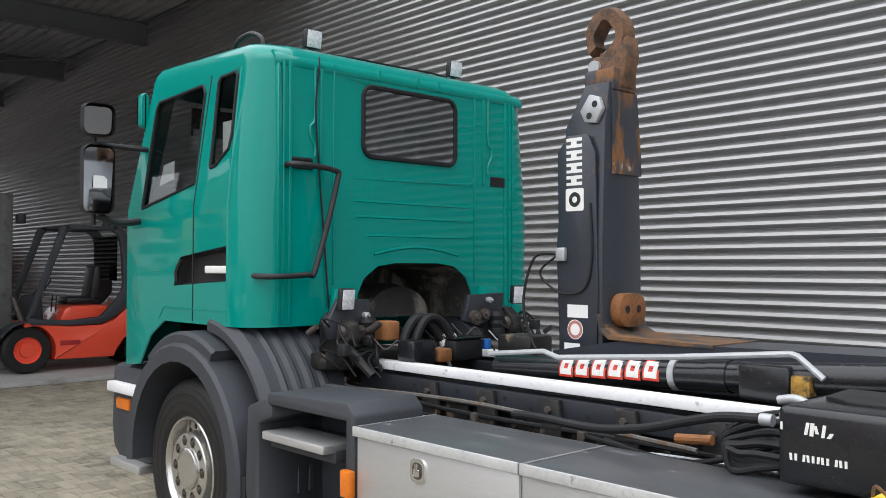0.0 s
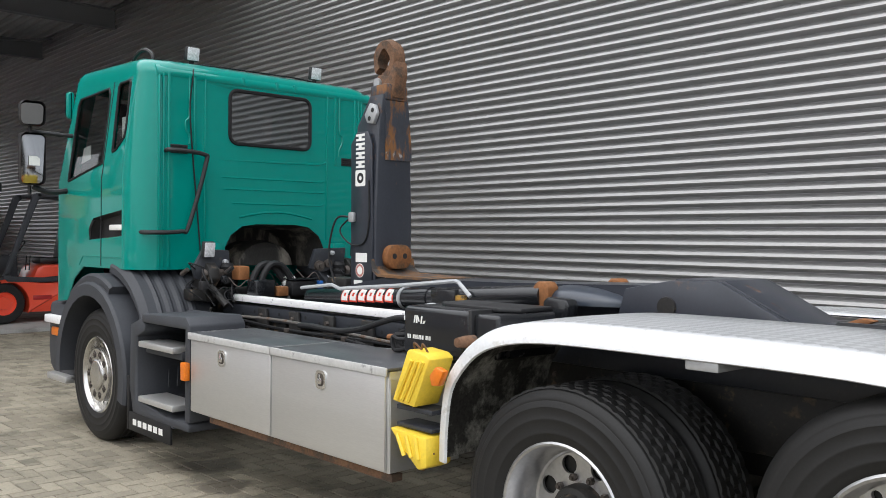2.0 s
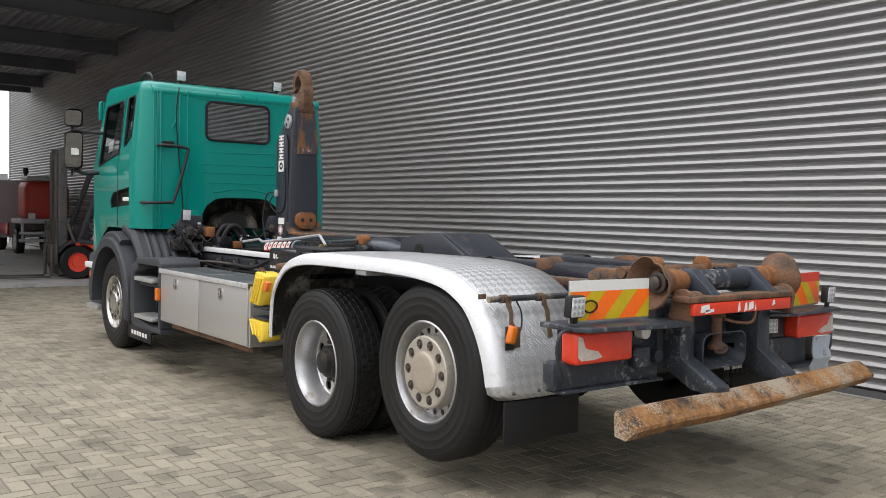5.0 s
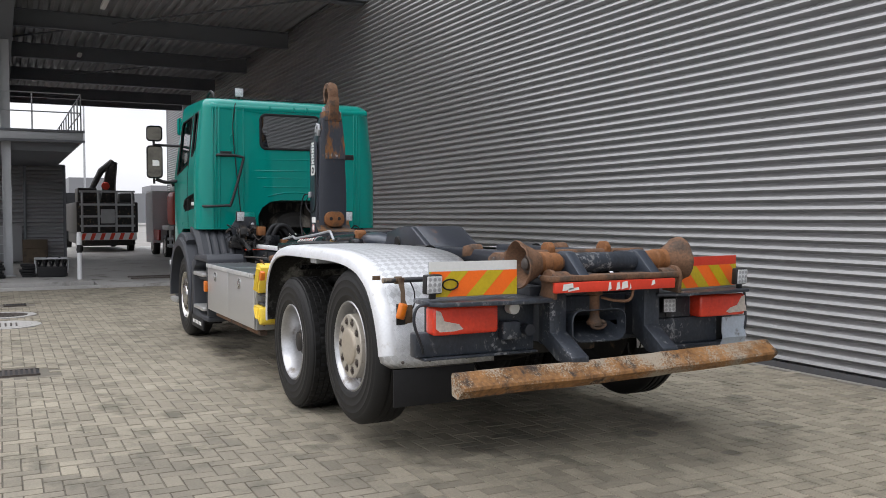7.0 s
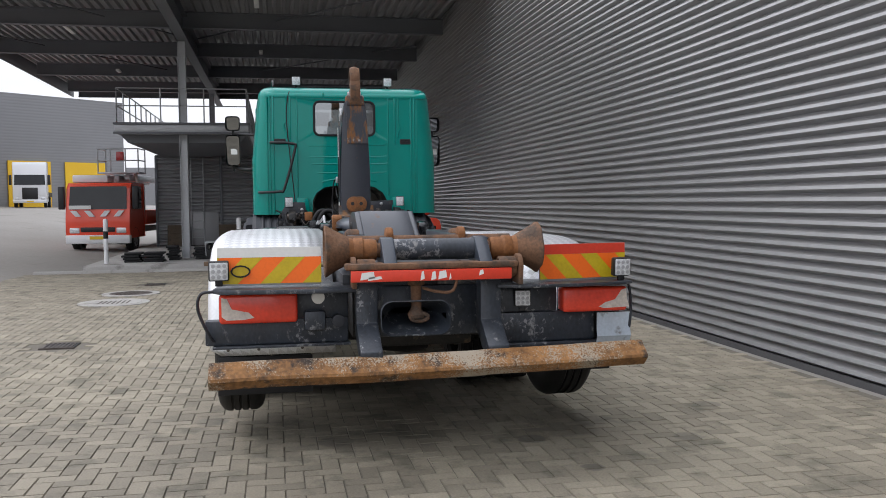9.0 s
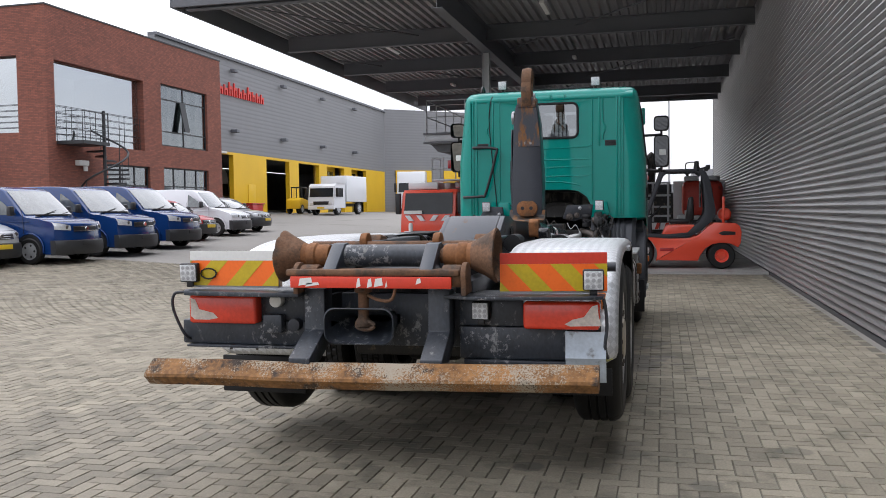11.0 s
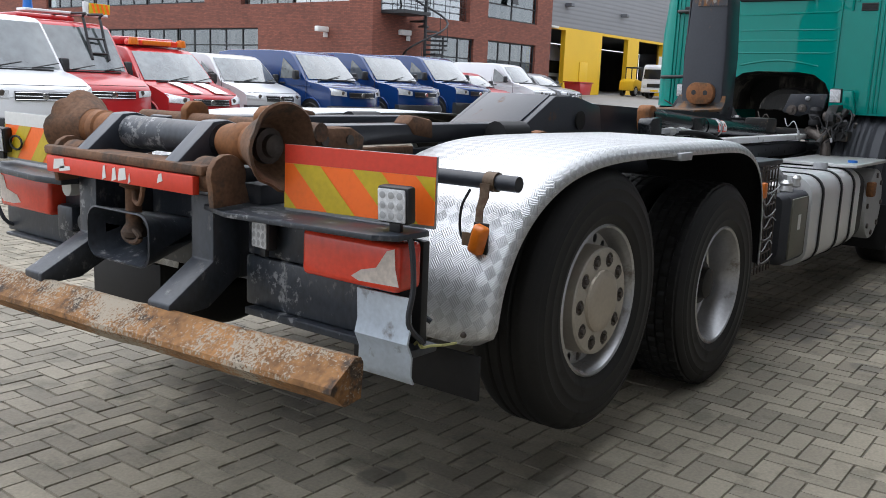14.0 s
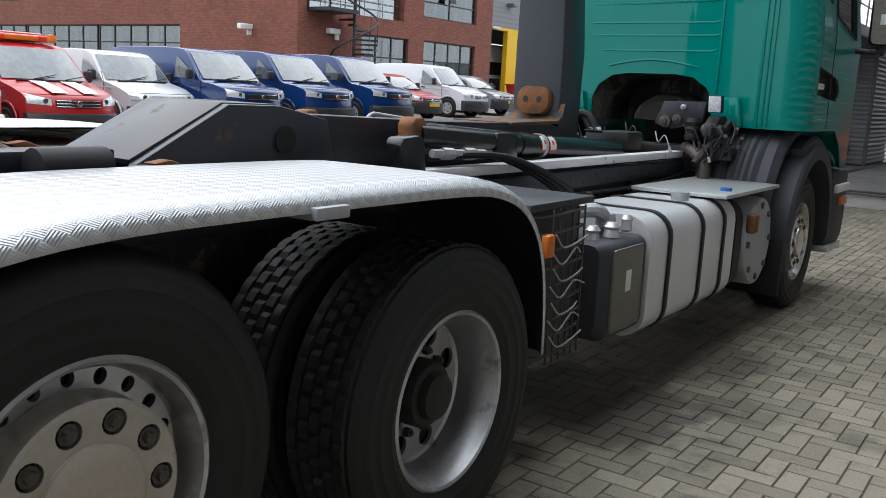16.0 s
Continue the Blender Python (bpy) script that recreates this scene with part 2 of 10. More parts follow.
def dark_ground_spots(m, spots):
    """Dark ragged oil spots and broader dark patches on the ground: (x, y, radius, strength)."""
    nt = m.node_tree
    mk, link = nt.nodes.new, nt.links.new
    p = nt.nodes["Principled BSDF"]
    pos = mk("ShaderNodeNewGeometry")
    wob = mk("ShaderNodeTexNoise")
    wob.inputs["Scale"].default_value, wob.inputs["Detail"].default_value = 4.2, 9.0
    link(pos.outputs["Position"], wob.inputs["Vector"])
    total = None
    for x, y, r, k in spots:
        d = mk("ShaderNodeVectorMath")
        d.operation = "DISTANCE"
        link(pos.outputs["Position"], d.inputs[0])
        d.inputs[1].default_value = (x, y, 0)
        far = mk("ShaderNodeMath")
        far.operation = "MULTIPLY_ADD"
        link(wob.outputs["Fac"], far.inputs[0])
        far.inputs[1].default_value = -2.4 * r
        link(d.outputs["Value"], far.inputs[2])
        rng = mk("ShaderNodeMapRange")
        rng.inputs["From Min"].default_value, rng.inputs["From Max"].default_value = -0.20 * r, 0.10 * r
        rng.inputs["To Min"].default_value, rng.inputs["To Max"].default_value = k, 0.0
        link(far.outputs[0], rng.inputs["Value"])
        if total is None:
            total = rng.outputs[0]
        else:
            mx = mk("ShaderNodeMath")
            mx.operation = "MAXIMUM"
            link(total, mx.inputs[0])
            link(rng.outputs[0], mx.inputs[1])
            total = mx.outputs[0]
    mix = mk("ShaderNodeMixRGB")
    old = p.inputs["Base Color"].links[0].from_socket
    link(total, mix.inputs[0])
    link(old, mix.inputs[1])
    mix.inputs[2].default_value = (0.045, 0.038, 0.030, 1)
    link(mix.outputs[0], p.inputs["Base Color"])
    ro = p.inputs["Roughness"].links[0].from_socket
    rm = mk("ShaderNodeMixRGB")
    link(total, rm.inputs[0])
    link(ro, rm.inputs[1])
    rm.inputs[2].default_value = (0.45, 0.45, 0.45, 1)
    link(rm.outputs[0], p.inputs["Roughness"])


# oil spots, with broad patches that only darken the paving by the lorry
dark_ground_spots(M_PAVER, [(-4.11, -1.1, 0.16, 0.64), (-4.63, -0.87, 0.176, 0.52), (-2.24, -1.99, 0.072, 0.52), (0.69, -0.52, 0.096, 0.52), (0.9, 0.71, 0.08, 0.6), (1.06, 1.71, 0.08, 0.45), (0.26, 2.28, 0.088, 0.45),
                     (-2.8, 0.92, 0.55, 0.7), (-2.05, 1.82, 0.072, 0.45), (-4.05, 0.81, 0.6, 0.5), (-0.75, 0.06, 0.8, 0.25), (0.72, -0.22, 0.3, 0.3), (0.51, 1.07, 0.3, 0.3), (1.55, 0.9, 0.064, 0.6), (-0.01, -1.33, 0.096, 0.38), (1.3, -2.3, 1.3, 0.22), (2, -0.9, 0.8, 0.2)])
M_JOINT = material("joint_sand", (0.135, 0.121, 0.097), 0.95, vary=0.3, scale=2, fine=80, bump=0.3)
M_ASPHALT = material("far_paving", (0.235, 0.222, 0.202), 0.9, vary=0.12, scale=0.25, fine=9, bump=0.2, stain=(0.17, 0.158, 0.14), stain_at=0.62, stain_scale=0.4)
M_CONCRETE = material("concrete", (0.38, 0.368, 0.345), 0.85, vary=0.12, scale=0.8, fine=30, bump=0.2, stain=(0.21, 0.20, 0.18), stain_at=0.6, stain_scale=1.3)
M_HALL = material("grey_hall_cladding", (0.20, 0.202, 0.208), 0.55, vary=0.06, scale=0.3, bump=0.02)
M_HALLYEL = material("yellow_hall_paint", (0.72, 0.44, 0.012), 0.5, vary=0.07, scale=0.6, bump=0.03)
M_DARKFRAME = material("dark_window_frame", (0.02, 0.022, 0.024), 0.5, vary=0.1)
M_PLASTER = material("white_plaster", (0.62, 0.61, 0.57), 0.85, vary=0.06, scale=0.7, bump=0.05)
M_LETTER = material("red_letters", (0.60, 0.03, 0.02), 0.4, vary=0.05)
# dark tone paints unlit interiors behind windows and doorways
M_WINDARK = material("unlit_interior", (0.11, 0.112, 0.115), 0.7, vary=0.3, scale=1.2)
M_GLASS = glass("clear_glass")
M_TINT = glass("tinted_glass", (0.20, 0.22, 0.22))
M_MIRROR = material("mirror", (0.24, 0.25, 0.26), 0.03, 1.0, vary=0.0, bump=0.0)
M_BRIGHT = material("polished_rim", (0.62, 0.61, 0.59), 0.22, 0.95, vary=0.08, scale=9, bump=0.03, stain=(0.30, 0.26, 0.21), stain_at=0.70, stain_scale=7)
M_LIDTOP = material("scuffed_lid", (0.085, 0.088, 0.094), 0.34, 0.2, vary=0.25, scale=4, bump=0.06, stain=(0.24, 0.24, 0.24), stain_at=0.66, stain_scale=9, stretch=(0.5, 2.0, 1))
M_PALEEDGE = material("pale_scuffed_edge", (0.50, 0.50, 0.49), 0.45, 0.2, vary=0.15, scale=7, bump=0.05, stain=(0.10, 0.10, 0.10), stain_at=0.66, stain_scale=12)
M_LIDEDGE = material("rubbed_edge", (0.30, 0.30, 0.30), 0.4, 0.5, vary=0.2, scale=9, bump=0.05, stain=(0.06, 0.06, 0.065), stain_at=0.55, stain_scale=9)
M_CHROME = material("chrome", (0.7, 0.7, 0.7), 0.15, 1.0, vary=0.05, bump=0.0)
M_LEDFACE = material("led_face", (0.62, 0.63, 0.64), 0.3, vary=0.25, scale=60, bump=0.3)
M_BLUE = material("blue_plastic", (0.02, 0.14, 0.48), 0.4)
M_FAIR = material("smooth_grey_cover", (0.038, 0.046, 0.060), 0.28, vary=0.15, scale=4, bump=0.05)
M_PATCH = material("bare_lamp_patch", (0.55, 0.48, 0.42), 0.5, vary=0.2, scale=30)
M_TANK = material("tank_aluminium", (0.72, 0.72, 0.72), 0.34, 0.35, vary=0.06, scale=3, fine=140, bump=0.04, stretch=(1, 1, 0.2))
M_LABEL = material("white_label", (0.75, 0.75, 0.72), 0.5, vary=0.06)


# ---- mesh helpers ----
def B():
    return bmesh.new()


def box(bm, x0, x1, y0, y1, z0, z1, bev=0.0, m=None, seg=2):
    vs = [bm.verts.new((x, y, z)) for z in (z0, z1) for y in (y0, y1) for x in (x0, x1)]
    fs = [bm.faces.new([vs[i] for i in f]) for f in ((0, 2, 3, 1), (4, 5, 7, 6), (0, 1, 5, 4), (2, 6, 7, 3), (0, 4, 6, 2), (1, 3, 7, 5))]
    if m is not None:
        bmesh.ops.transform(bm, matrix=m, verts=vs)
    if bev:
        es = list({e for f in fs for e in f.edges})
        bmesh.ops.bevel(bm, geom=es, offset=bev, segments=seg, affect="EDGES", profile=0.5)
    return bm


def prism(bm, pts, a, b, plane="xz", bev=0.0, m=None):
    """A polygon in a plane, pushed from a to b along the third axis."""
    def at(u, v, w):
        return {"xz": (u, w, v), "xy": (u, v, w), "yz": (w, u, v)}[plane]
    lo = [bm.verts.new(at(u, v, a)) for u, v in pts]
    hi = [bm.verts.new(at(u, v, b)) for u, v in pts]
    n = len(pts)
    fs = [bm.faces.new(lo), bm.faces.new(hi[::-1])]
    for i in range(n):
        fs.append(bm.faces.new((lo[i], hi[i], hi[(i + 1) % n], lo[(i + 1) % n])))
    if m is not None:
        bmesh.ops.transform(bm, matrix=m, verts=lo + hi)
    bmesh.ops.recalc_face_normals(bm, faces=fs)
    if bev:
        es = list({e for f in fs for e in f.edges})
        bmesh.ops.bevel(bm, geom=es, offset=bev, segments=2, affect="EDGES", profile=0.5)
    return bm


def ring_loft(bm, rings, close=True, caps=(True, True)):
    vs = [[bm.verts.new(p) for p in r] for r in rings]
    n = len(rings[0])
    fs = []
    for a, b in zip(vs, vs[1:]):
        for i in range(n if close else n - 1):
            fs.append(bm.faces.new((a[i], a[(i + 1) % n], b[(i + 1) % n], b[i])))
    if caps[0]:
        fs.append(bm.faces.new(vs[0][::-1]))
    if caps[1]:
        fs.append(bm.faces.new(vs[-1]))
    bmesh.ops.recalc_face_normals(bm, faces=fs)
    return bm


def tube(bm, pts, r, n=8, caps=True):
    """A round tube along a line of points; r may be a list."""
    P = [Vector(p) for p in pts]
    rs = r if isinstance(r, (list, tuple)) else [r] * len(P)
    up = None
    rings = []
    for i, p in enumerate(P):
        d = ((P[min(i + 1, len(P) - 1)] - P[i]).normalized() + (P[i] - P[max(i - 1, 0)]).normalized()).normalized()
        if up is None:
            up = d.orthogonal().normalized()
        up = (up - d * up.dot(d)).normalized()
        side = d.cross(up)
        rings.append([p + (up * math.cos(t) + side * math.sin(t)) * rs[i] for t in (2 * math.pi * k / n for k in range(n))])
    return ring_loft(bm, rings, True, (caps, caps))


def smooth_line(pts, k=4):
    """Catmull-Rom points through a line."""
    P = [Vector(p) for p in pts]
    P = [P[0] * 2 - P[1]] + P + [P[-1] * 2 - P[-2]]
    out = []
    for i in range(1, len(P) - 2):
        for j in range(k):
            t = j / k
            a, b, c, d = P[i - 1], P[i], P[i + 1], P[i + 2]
            out.append(0.5 * (2 * b + (c - a) * t + (2 * a - 5 * b + 4 * c - d) * t * t + (3 * b - a - 3 * c + d) * t ** 3))
    return out + [P[-2]]


def lathe(bm, profile, centre, axis="y", n=32, closed=False):
    """Turn (radius, along) pairs round an axis through centre."""
    c = Vector(centre)
    rings = []
    for k in range(n):
        t = 2 * math.pi * k / n
        ring = []
        for r, h in profile:
            u, v = r * math.cos(t), r * math.sin(t)
            ring.append(c + Vector({"y": (u, h, v), "x": (h, u, v), "z": (u, v, h)}[axis]))
        rings.append(ring)
    vs = [[bm.verts.new(p) for p in ring] for ring in rings]
    m = len(profile)
    fs = []
    for k in range(n):
        a, b = vs[k], vs[(k + 1) % n]
        for i in range(m if closed else m - 1):
            j = (i + 1) % m
            fs.append(bm.faces.new((a[i], b[i], b[j], a[j])))
    bmesh.ops.remove_doubles(bm, verts=[v for r in vs for v in r], dist=1e-5)
    bmesh.ops.recalc_face_normals(bm, faces=[f for f in fs if f.is_valid])
    return bm


def rounded(x0, x1, y0, y1, r, n=5):
    """Corner points of a rounded rectangle, anticlockwise."""
    out = []
    for cx, cy, a in ((x1 - r, y0 + r, -90), (x1 - r, y1 - r, 0), (x0 + r, y1 - r, 90), (x0 + r, y0 + r, 180)):
        for k in range(n + 1):
            t = radians(a + 90 * k / n)
            out.append((cx + r * math.cos(t), cy + r * math.sin(t)))
    return out


def fill_holes(bm, outer, holes, to3d):
    """A flat face with holes; to3d turns (u, v) into a point."""
    edges = []
    for loop in [outer] + holes:
        vs = [bm.verts.new(to3d(*p)) for p in loop]
        edges += [bm.edges.new((vs[i], vs[(i + 1) % len(vs)])) for i in range(len(vs))]
    bmesh.ops.triangle_fill(bm, use_beauty=True, use_dissolve=False, edges=edges)
    return bm


def mesh_of(name, bm, mat, angle=35):
    me = bpy.data.meshes.new(name)
    bm.to_mesh(me)
    bm.free()
    me.materials.append(mat)
    for p in me.polygons:
        p.use_smooth = True
    me.set_sharp_from_angle(angle=radians(angle))
    return me


def part(name, bm, mat, parent, label="", at=None, angle=35):
    ob = new(name, mesh_of(name, bm, mat, angle))
    if at is not None:
        ob.matrix_basis = at
    ob.parent = parent
    if label:
        tagged(ob, label)
    return ob


def thing(name, label, category, at=(0, 0, 0), group="", kind=""):
    ob = new(name)
    ob.empty_display_size = 0.2
    ob.location = at
    return tagged(ob, label, category, group, kind)


def single(name, bm, mat, label, category="", kind="", group="", angle=35, at=None):
    ob = new(name, mesh_of(name, bm, mat, angle))
    if at is not None:
        ob.matrix_basis = at
    return tagged(ob, label, category, group, kind)


# ---- the yard ----
def rise(x, y):
    """Height of the yard: level round the lorry and under the canopy, climbing gently to the office and the far hall."""
    side = max(0.0, -6.5 - y)
    return min(2.0, 0.03 * side + min(1.0, 0.025 * max(0.0, -9.0 - x)) * min(1.0, side / 6.0))


def ground_sheet():
    bm = B()
    xs = [-900, -400, -200, -130] + list(range(-100, 31, 2)) + [60, 120, 400, 900]
    ys = [-900, -400, -200, -120] + list(range(-90, 21, 2)) + [40, 90, 200, 400, 900]
    grid = [[bm.verts.new((x, y, rise(x, y) - 0.014)) for y in ys] for x in xs]
    for i in range(len(xs) - 1):
        for j in range(len(ys) - 1):
            bm.faces.new((grid[i][j], grid[i + 1][j], grid[i + 1][j + 1], grid[i][j + 1]))
    single("ground", bm, M_ASPHALT, "worn grey paving of an industrial yard", "ground", "structure")
    bm = B()
    xs = [-14.6 + 23.9 * k / 30 for k in range(31)]
    ys = [-15.0 + 18.68 * k / 30 for k in range(31)]
    grid = [[bm.verts.new((x, y, rise(x, y) - 0.009)) for y in ys] for x in xs]
    for i in range(30):
        for j in range(30):
            bm.faces.new((grid[i][j], grid[i + 1][j], grid[i + 1][j + 1], grid[i][j + 1]))
    return single("pavement", bm, M_JOINT, "grey concrete pavers laid in herringbone with sandy joints", "pavement", "structure")


pavement = ground_sheet()


def cladding(bm, a, b, z0, z1, out, pitch=0.1018, depth=0.060):
    """Horizontally ribbed sheet from a to b (x, y), facing out (nx, ny)."""
    prof = [(0.0, 0.0), (0.03, 0.03), (0.29, 0.97), (0.32, 1.0), (0.60, 0.80), (0.62, 0.77), (0.94, 0.03)]
    zs = []
    z = z0
    while z < z1:
        zs += [(z + f * pitch, d * depth) for f, d in prof]
        z += pitch
    rows = []
    for z, d in zs:
        rows.append([bm.verts.new((p[0] + out[0] * d, p[1] + out[1] * d, min(z, z1))) for p in (a, b)])
    for r, s in zip(rows, rows[1:]):
        bm.faces.new((r[0], r[1], s[1], s[0]))
    return bm


def hall_wall():
    WY = 3.82
    wall = single("wall_hall", box(B(), -37.6, 40, WY + 0.005, WY + 0.3, -0.1, 11.2), M_WALLDARK, "tall hall wall behind ribbed metal cladding", "wall", "structure")
    xs = [-37.6 + 6.1 * k for k in range(14)]
    for a, b in zip(xs, xs[1:]):
        if a > 34:
            break
        bm = cladding(B(), (b, WY), (a, WY), 0.048, 11.2, (0, -1))
        part("cladding_sheet", bm, M_WALL, wall, angle=12)
    # dark strip paints the shaded gap below the cladding
    part("foot_strip", box(B(), -37.6, 40, WY - 0.045, WY - 0.002, -0.05, 0.05, 0.008), M_WALLDARK, wall, "dark strip painted for the shaded gap under the cladding")
    part("wall_end_trim", box(B(), -37.66, -37.56, WY - 0.05, WY + 0.3, 0, 11.2, 0.01), M_CANOPY, wall)
    return wall


hall_wall()


def ibeam(bm, p0, p1, h=0.34, w=0.2, t=0.018):
    """A steel I-beam from p0 to p1, hung below those points."""
    P0, P1 = Vector(p0), Vector(p1)
    L = (P1 - P0).length
    m = Matrix.Translation(P0) @ (P1 - P0).to_track_quat("X", "Z").to_matrix().to_4x4()
    box(bm, 0, L, -w / 2, w / 2, -t, 0, m=m)
    box(bm, 0, L, -w / 2, w / 2, -h, -h + t, m=m)
    box(bm, 0, L, -t / 2, t / 2, -h + t, -t, m=m)
    return bm


def canopy():
    c = thing("canopy", "dark grey steel canopy roof standing against the hall wall", "canopy", kind="structure")
    for x in (-12.2, -17.75, -22.3, -26.9, -31.5, -33.5):
        part("cross_beam", ibeam(B(), (x, -8.95, 6.53), (x, 3.76, 6.53), 0.42, 0.2), M_CANOPY, c)
    part("main_beam", ibeam(B(), (-12.3, -3.15, 6.0 + 0.42), (-33.5, -3.15, 6.0 + 0.42), 0.62, 0.26), M_CANOPY, c)
    # trapezoid deck, its ribs running away from the open front
    rows = []
    y, k = -9.1, 0
    while y < 3.76:
        for dy, z in ((0.0, 6.54), (0.07, 6.54), (0.10, 6.62), (0.20, 6.62)):
            rows.append([(-12.05, min(y + dy, 3.78), z), (-33.65, min(y + dy, 3.78), z)])
        y += 0.23
    part("roof_deck", ring_loft(B(), rows, False, (False, False)), M_DECK, c, "ribbed galvanised roof sheets", angle=20)
    bm = B()
    box(bm, -12.02, -11.96, -9.2, 3.78, 6.15, 6.72, 0.01)
    part("fascia", bm, M_CANOPY, c)
    bm = B()
    box(bm, -33.8, -11.96, -9.26, -9.2, 6.15, 6.72, 0.01)
    part("fascia", bm, M_CANOPY, c)
    part("roof_cover", box(B(), -33.8, -11.96, -9.2, 3.78, 6.64, 6.70), M_CANOPY, c)
    # diagonal wind bracing
    for x0, x1, y0, y1 in ((-12.4, -20.6, -8.6, -3.2), (-12.4, -20.6, 3.5, -3.0), (-20.8, -29.0, -8.6, -3.2), (-20.8, -29.0, 3.5, -3.0)):
        part("brace", tube(B(), [(x0, y0, 6.36), (x1, y1, 6.36)], 0.022, 6), M_CANOPY, c)
    for x, y in ((-17.9, -3.2), (-29.3, -3.2)):
        bm = B()
        box(bm, x - 0.10, x + 0.10, y - 0.10, y - 0.085, 0.1, 5.8)
        box(bm, x - 0.10, x + 0.10, y + 0.085, y + 0.10, 0.1, 5.8)
        box(bm, x - 0.008, x + 0.008, y - 0.085, y + 0.085, 0.1, 5.8)
        box(bm, x - 0.16, x + 0.16, y - 0.16, y + 0.16, 0.1, 0.13)
        part("post", bm, M_GALV, c, "grey steel post")
    for x, y in ((-15.0, -1.2), (-22.5, -1.2), (-19.0, -6.2), (-27, -6.2)):
        bm = B()
        box(bm, x - 0.6, x + 0.6, y - 0.06, y + 0.06, 6.22, 6.30, 0.02)
        part("strip_light", bm, M_LABEL, c, "white strip light, switched off")
    return c


canopy()


def railing(parent, pts, top, base, mat, rails=4, post_gap=1.0, r=0.018, name="railing"):
    P = [Vector(p) for p in pts]
    for a, b in zip(P, P[1:]):
        L = (b - a).length
        n = max(1, round(L / post_gap))
        for k in range(n + 1):
            q = a.lerp(b, k / n)
            part("rail_post", tube(B(), [(q.x, q.y, base), (q.x, q.y, top)], r, 6), mat, parent)
        for k in range(rails):
            z = base + (top - base) * (k + 1) / rails
            part("rail", tube(B(), [(a.x, a.y, z), (b.x, b.y, z)], r * 0.9, 6), mat, parent)


def kiosk():
    g = thing("kiosk", "grey ribbed metal service kiosk with a railed roof terrace under the canopy", "kiosk", kind="structure")
    part("island", box(B(), -29.0, -15.35, -5.3, -1.5, -0.1, 0.11, 0.03), M_CONCRETE, g, "raised concrete island")
    part("core", box(B(), -28.1, -24.82, -4.73, -1.57, 0.1, 3.2), M_WALLDARK, g)
    for a, b, o in (((-24.8, -1.55), (-24.8, -4.75), (1, 0)), ((-28.1, -1.55), (-24.8, -1.55), (0, 1)), ((-24.8, -4.75), (-28.1, -4.75), (0, -1))):
        part("cladding_sheet", cladding(B(), a, b, 0.14, 3.2, o, 0.12, 0.065), M_KIOSK, g, angle=12)
    part("terrace_slab", box(B(), -28.4, -17.45, -4.85, -1.5, 3.36, 3.62, 0.02), M_GALV, g)
    part("slab_soffit", prism(B(), [(-4.8, 3.359), (-1.55, 3.359), (-1.75, 3.15), (-4.6, 3.15)], -28.3, -17.9, "yz"), M_CANOPY, g)
    railing(g, [(-28.2, -4.8, 0), (-17.5, -4.8, 0), (-17.5, -1.55, 0), (-28.2, -1.55, 0)], 4.52, 3.62, M_GALV, 2, 1.1)
    bm = B()
    for y in (-3.35, -2.95):
        tube(bm, [(-24.7, y - 0.3, 0.15), (-24.7, y - 0.3, 3.1)], 0.02, 6)
    for k in range(10):
        tube(bm, [(-24.7, -3.65, 0.4 + 0.28 * k), (-24.7, -3.25, 0.4 + 0.28 * k)], 0.012, 6)
    part("ladder", bm, M_GALV, g)
    for y in (-4.78, -3.80, -2.66, -1.52):
        part("corner_trim", box(B(), -24.80, -24.72, y - 0.045, y + 0.045, 0.11, 3.16, 0.008), M_CANOPY, g)
    part("door_panel", box(B(), -24.735, -24.715, -3.70, -2.76, 0.14, 1.25, 0.006), M_KIOSK, g, "grey lower door panel")
    part("slab_edge", box(B(), -17.449, -17.40, -4.88, -1.47, 3.34, 3.40, 0.008), M_CANOPY, g)
    part("slab_edge", box(B(), -17.449, -17.40, -4.88, -1.47, 3.58, 3.64, 0.008), M_CANOPY, g)
    return g


kiosk()
bm = box(B(), -40, -14.75, -1.45, 3.76, -0.06, 0.05, 0.01)
single("concrete_apron", bm, M_CONCRETE, "pale concrete apron under the canopy", "slab", "structure")
bm = box(B(), -14.75, -14.6, -6.2, 3.76, -0.06, 0.054, 0.012)
single("kerb", bm, M_CONCRETE, "flush concrete kerb between pavers and apron", "kerb", "structure")


def bollard():
    b = thing("bollard", "white steel bollard with a black band beside the kiosk", "bollard", (-15.9, -1.75, 0.1), "bollards at the kiosk")
    part("tube", lathe(B(), [(0.0, 0.0), (0.055, 0.0), (0.055, 1.05), (0.045, 1.09), (0.0, 1.1)], (0, 0, 0), "z", 14), M_WHITE, b)
    part("band", lathe(B(), [(0.057, 0.62), (0.057, 0.8)], (0, 0, 0), "z", 14), M_BLACK, b, "black reflective band")
    return b


first_bollard = bollard()
copy_thing(first_bollard, pose(-16.1, -4.9, 0.1))


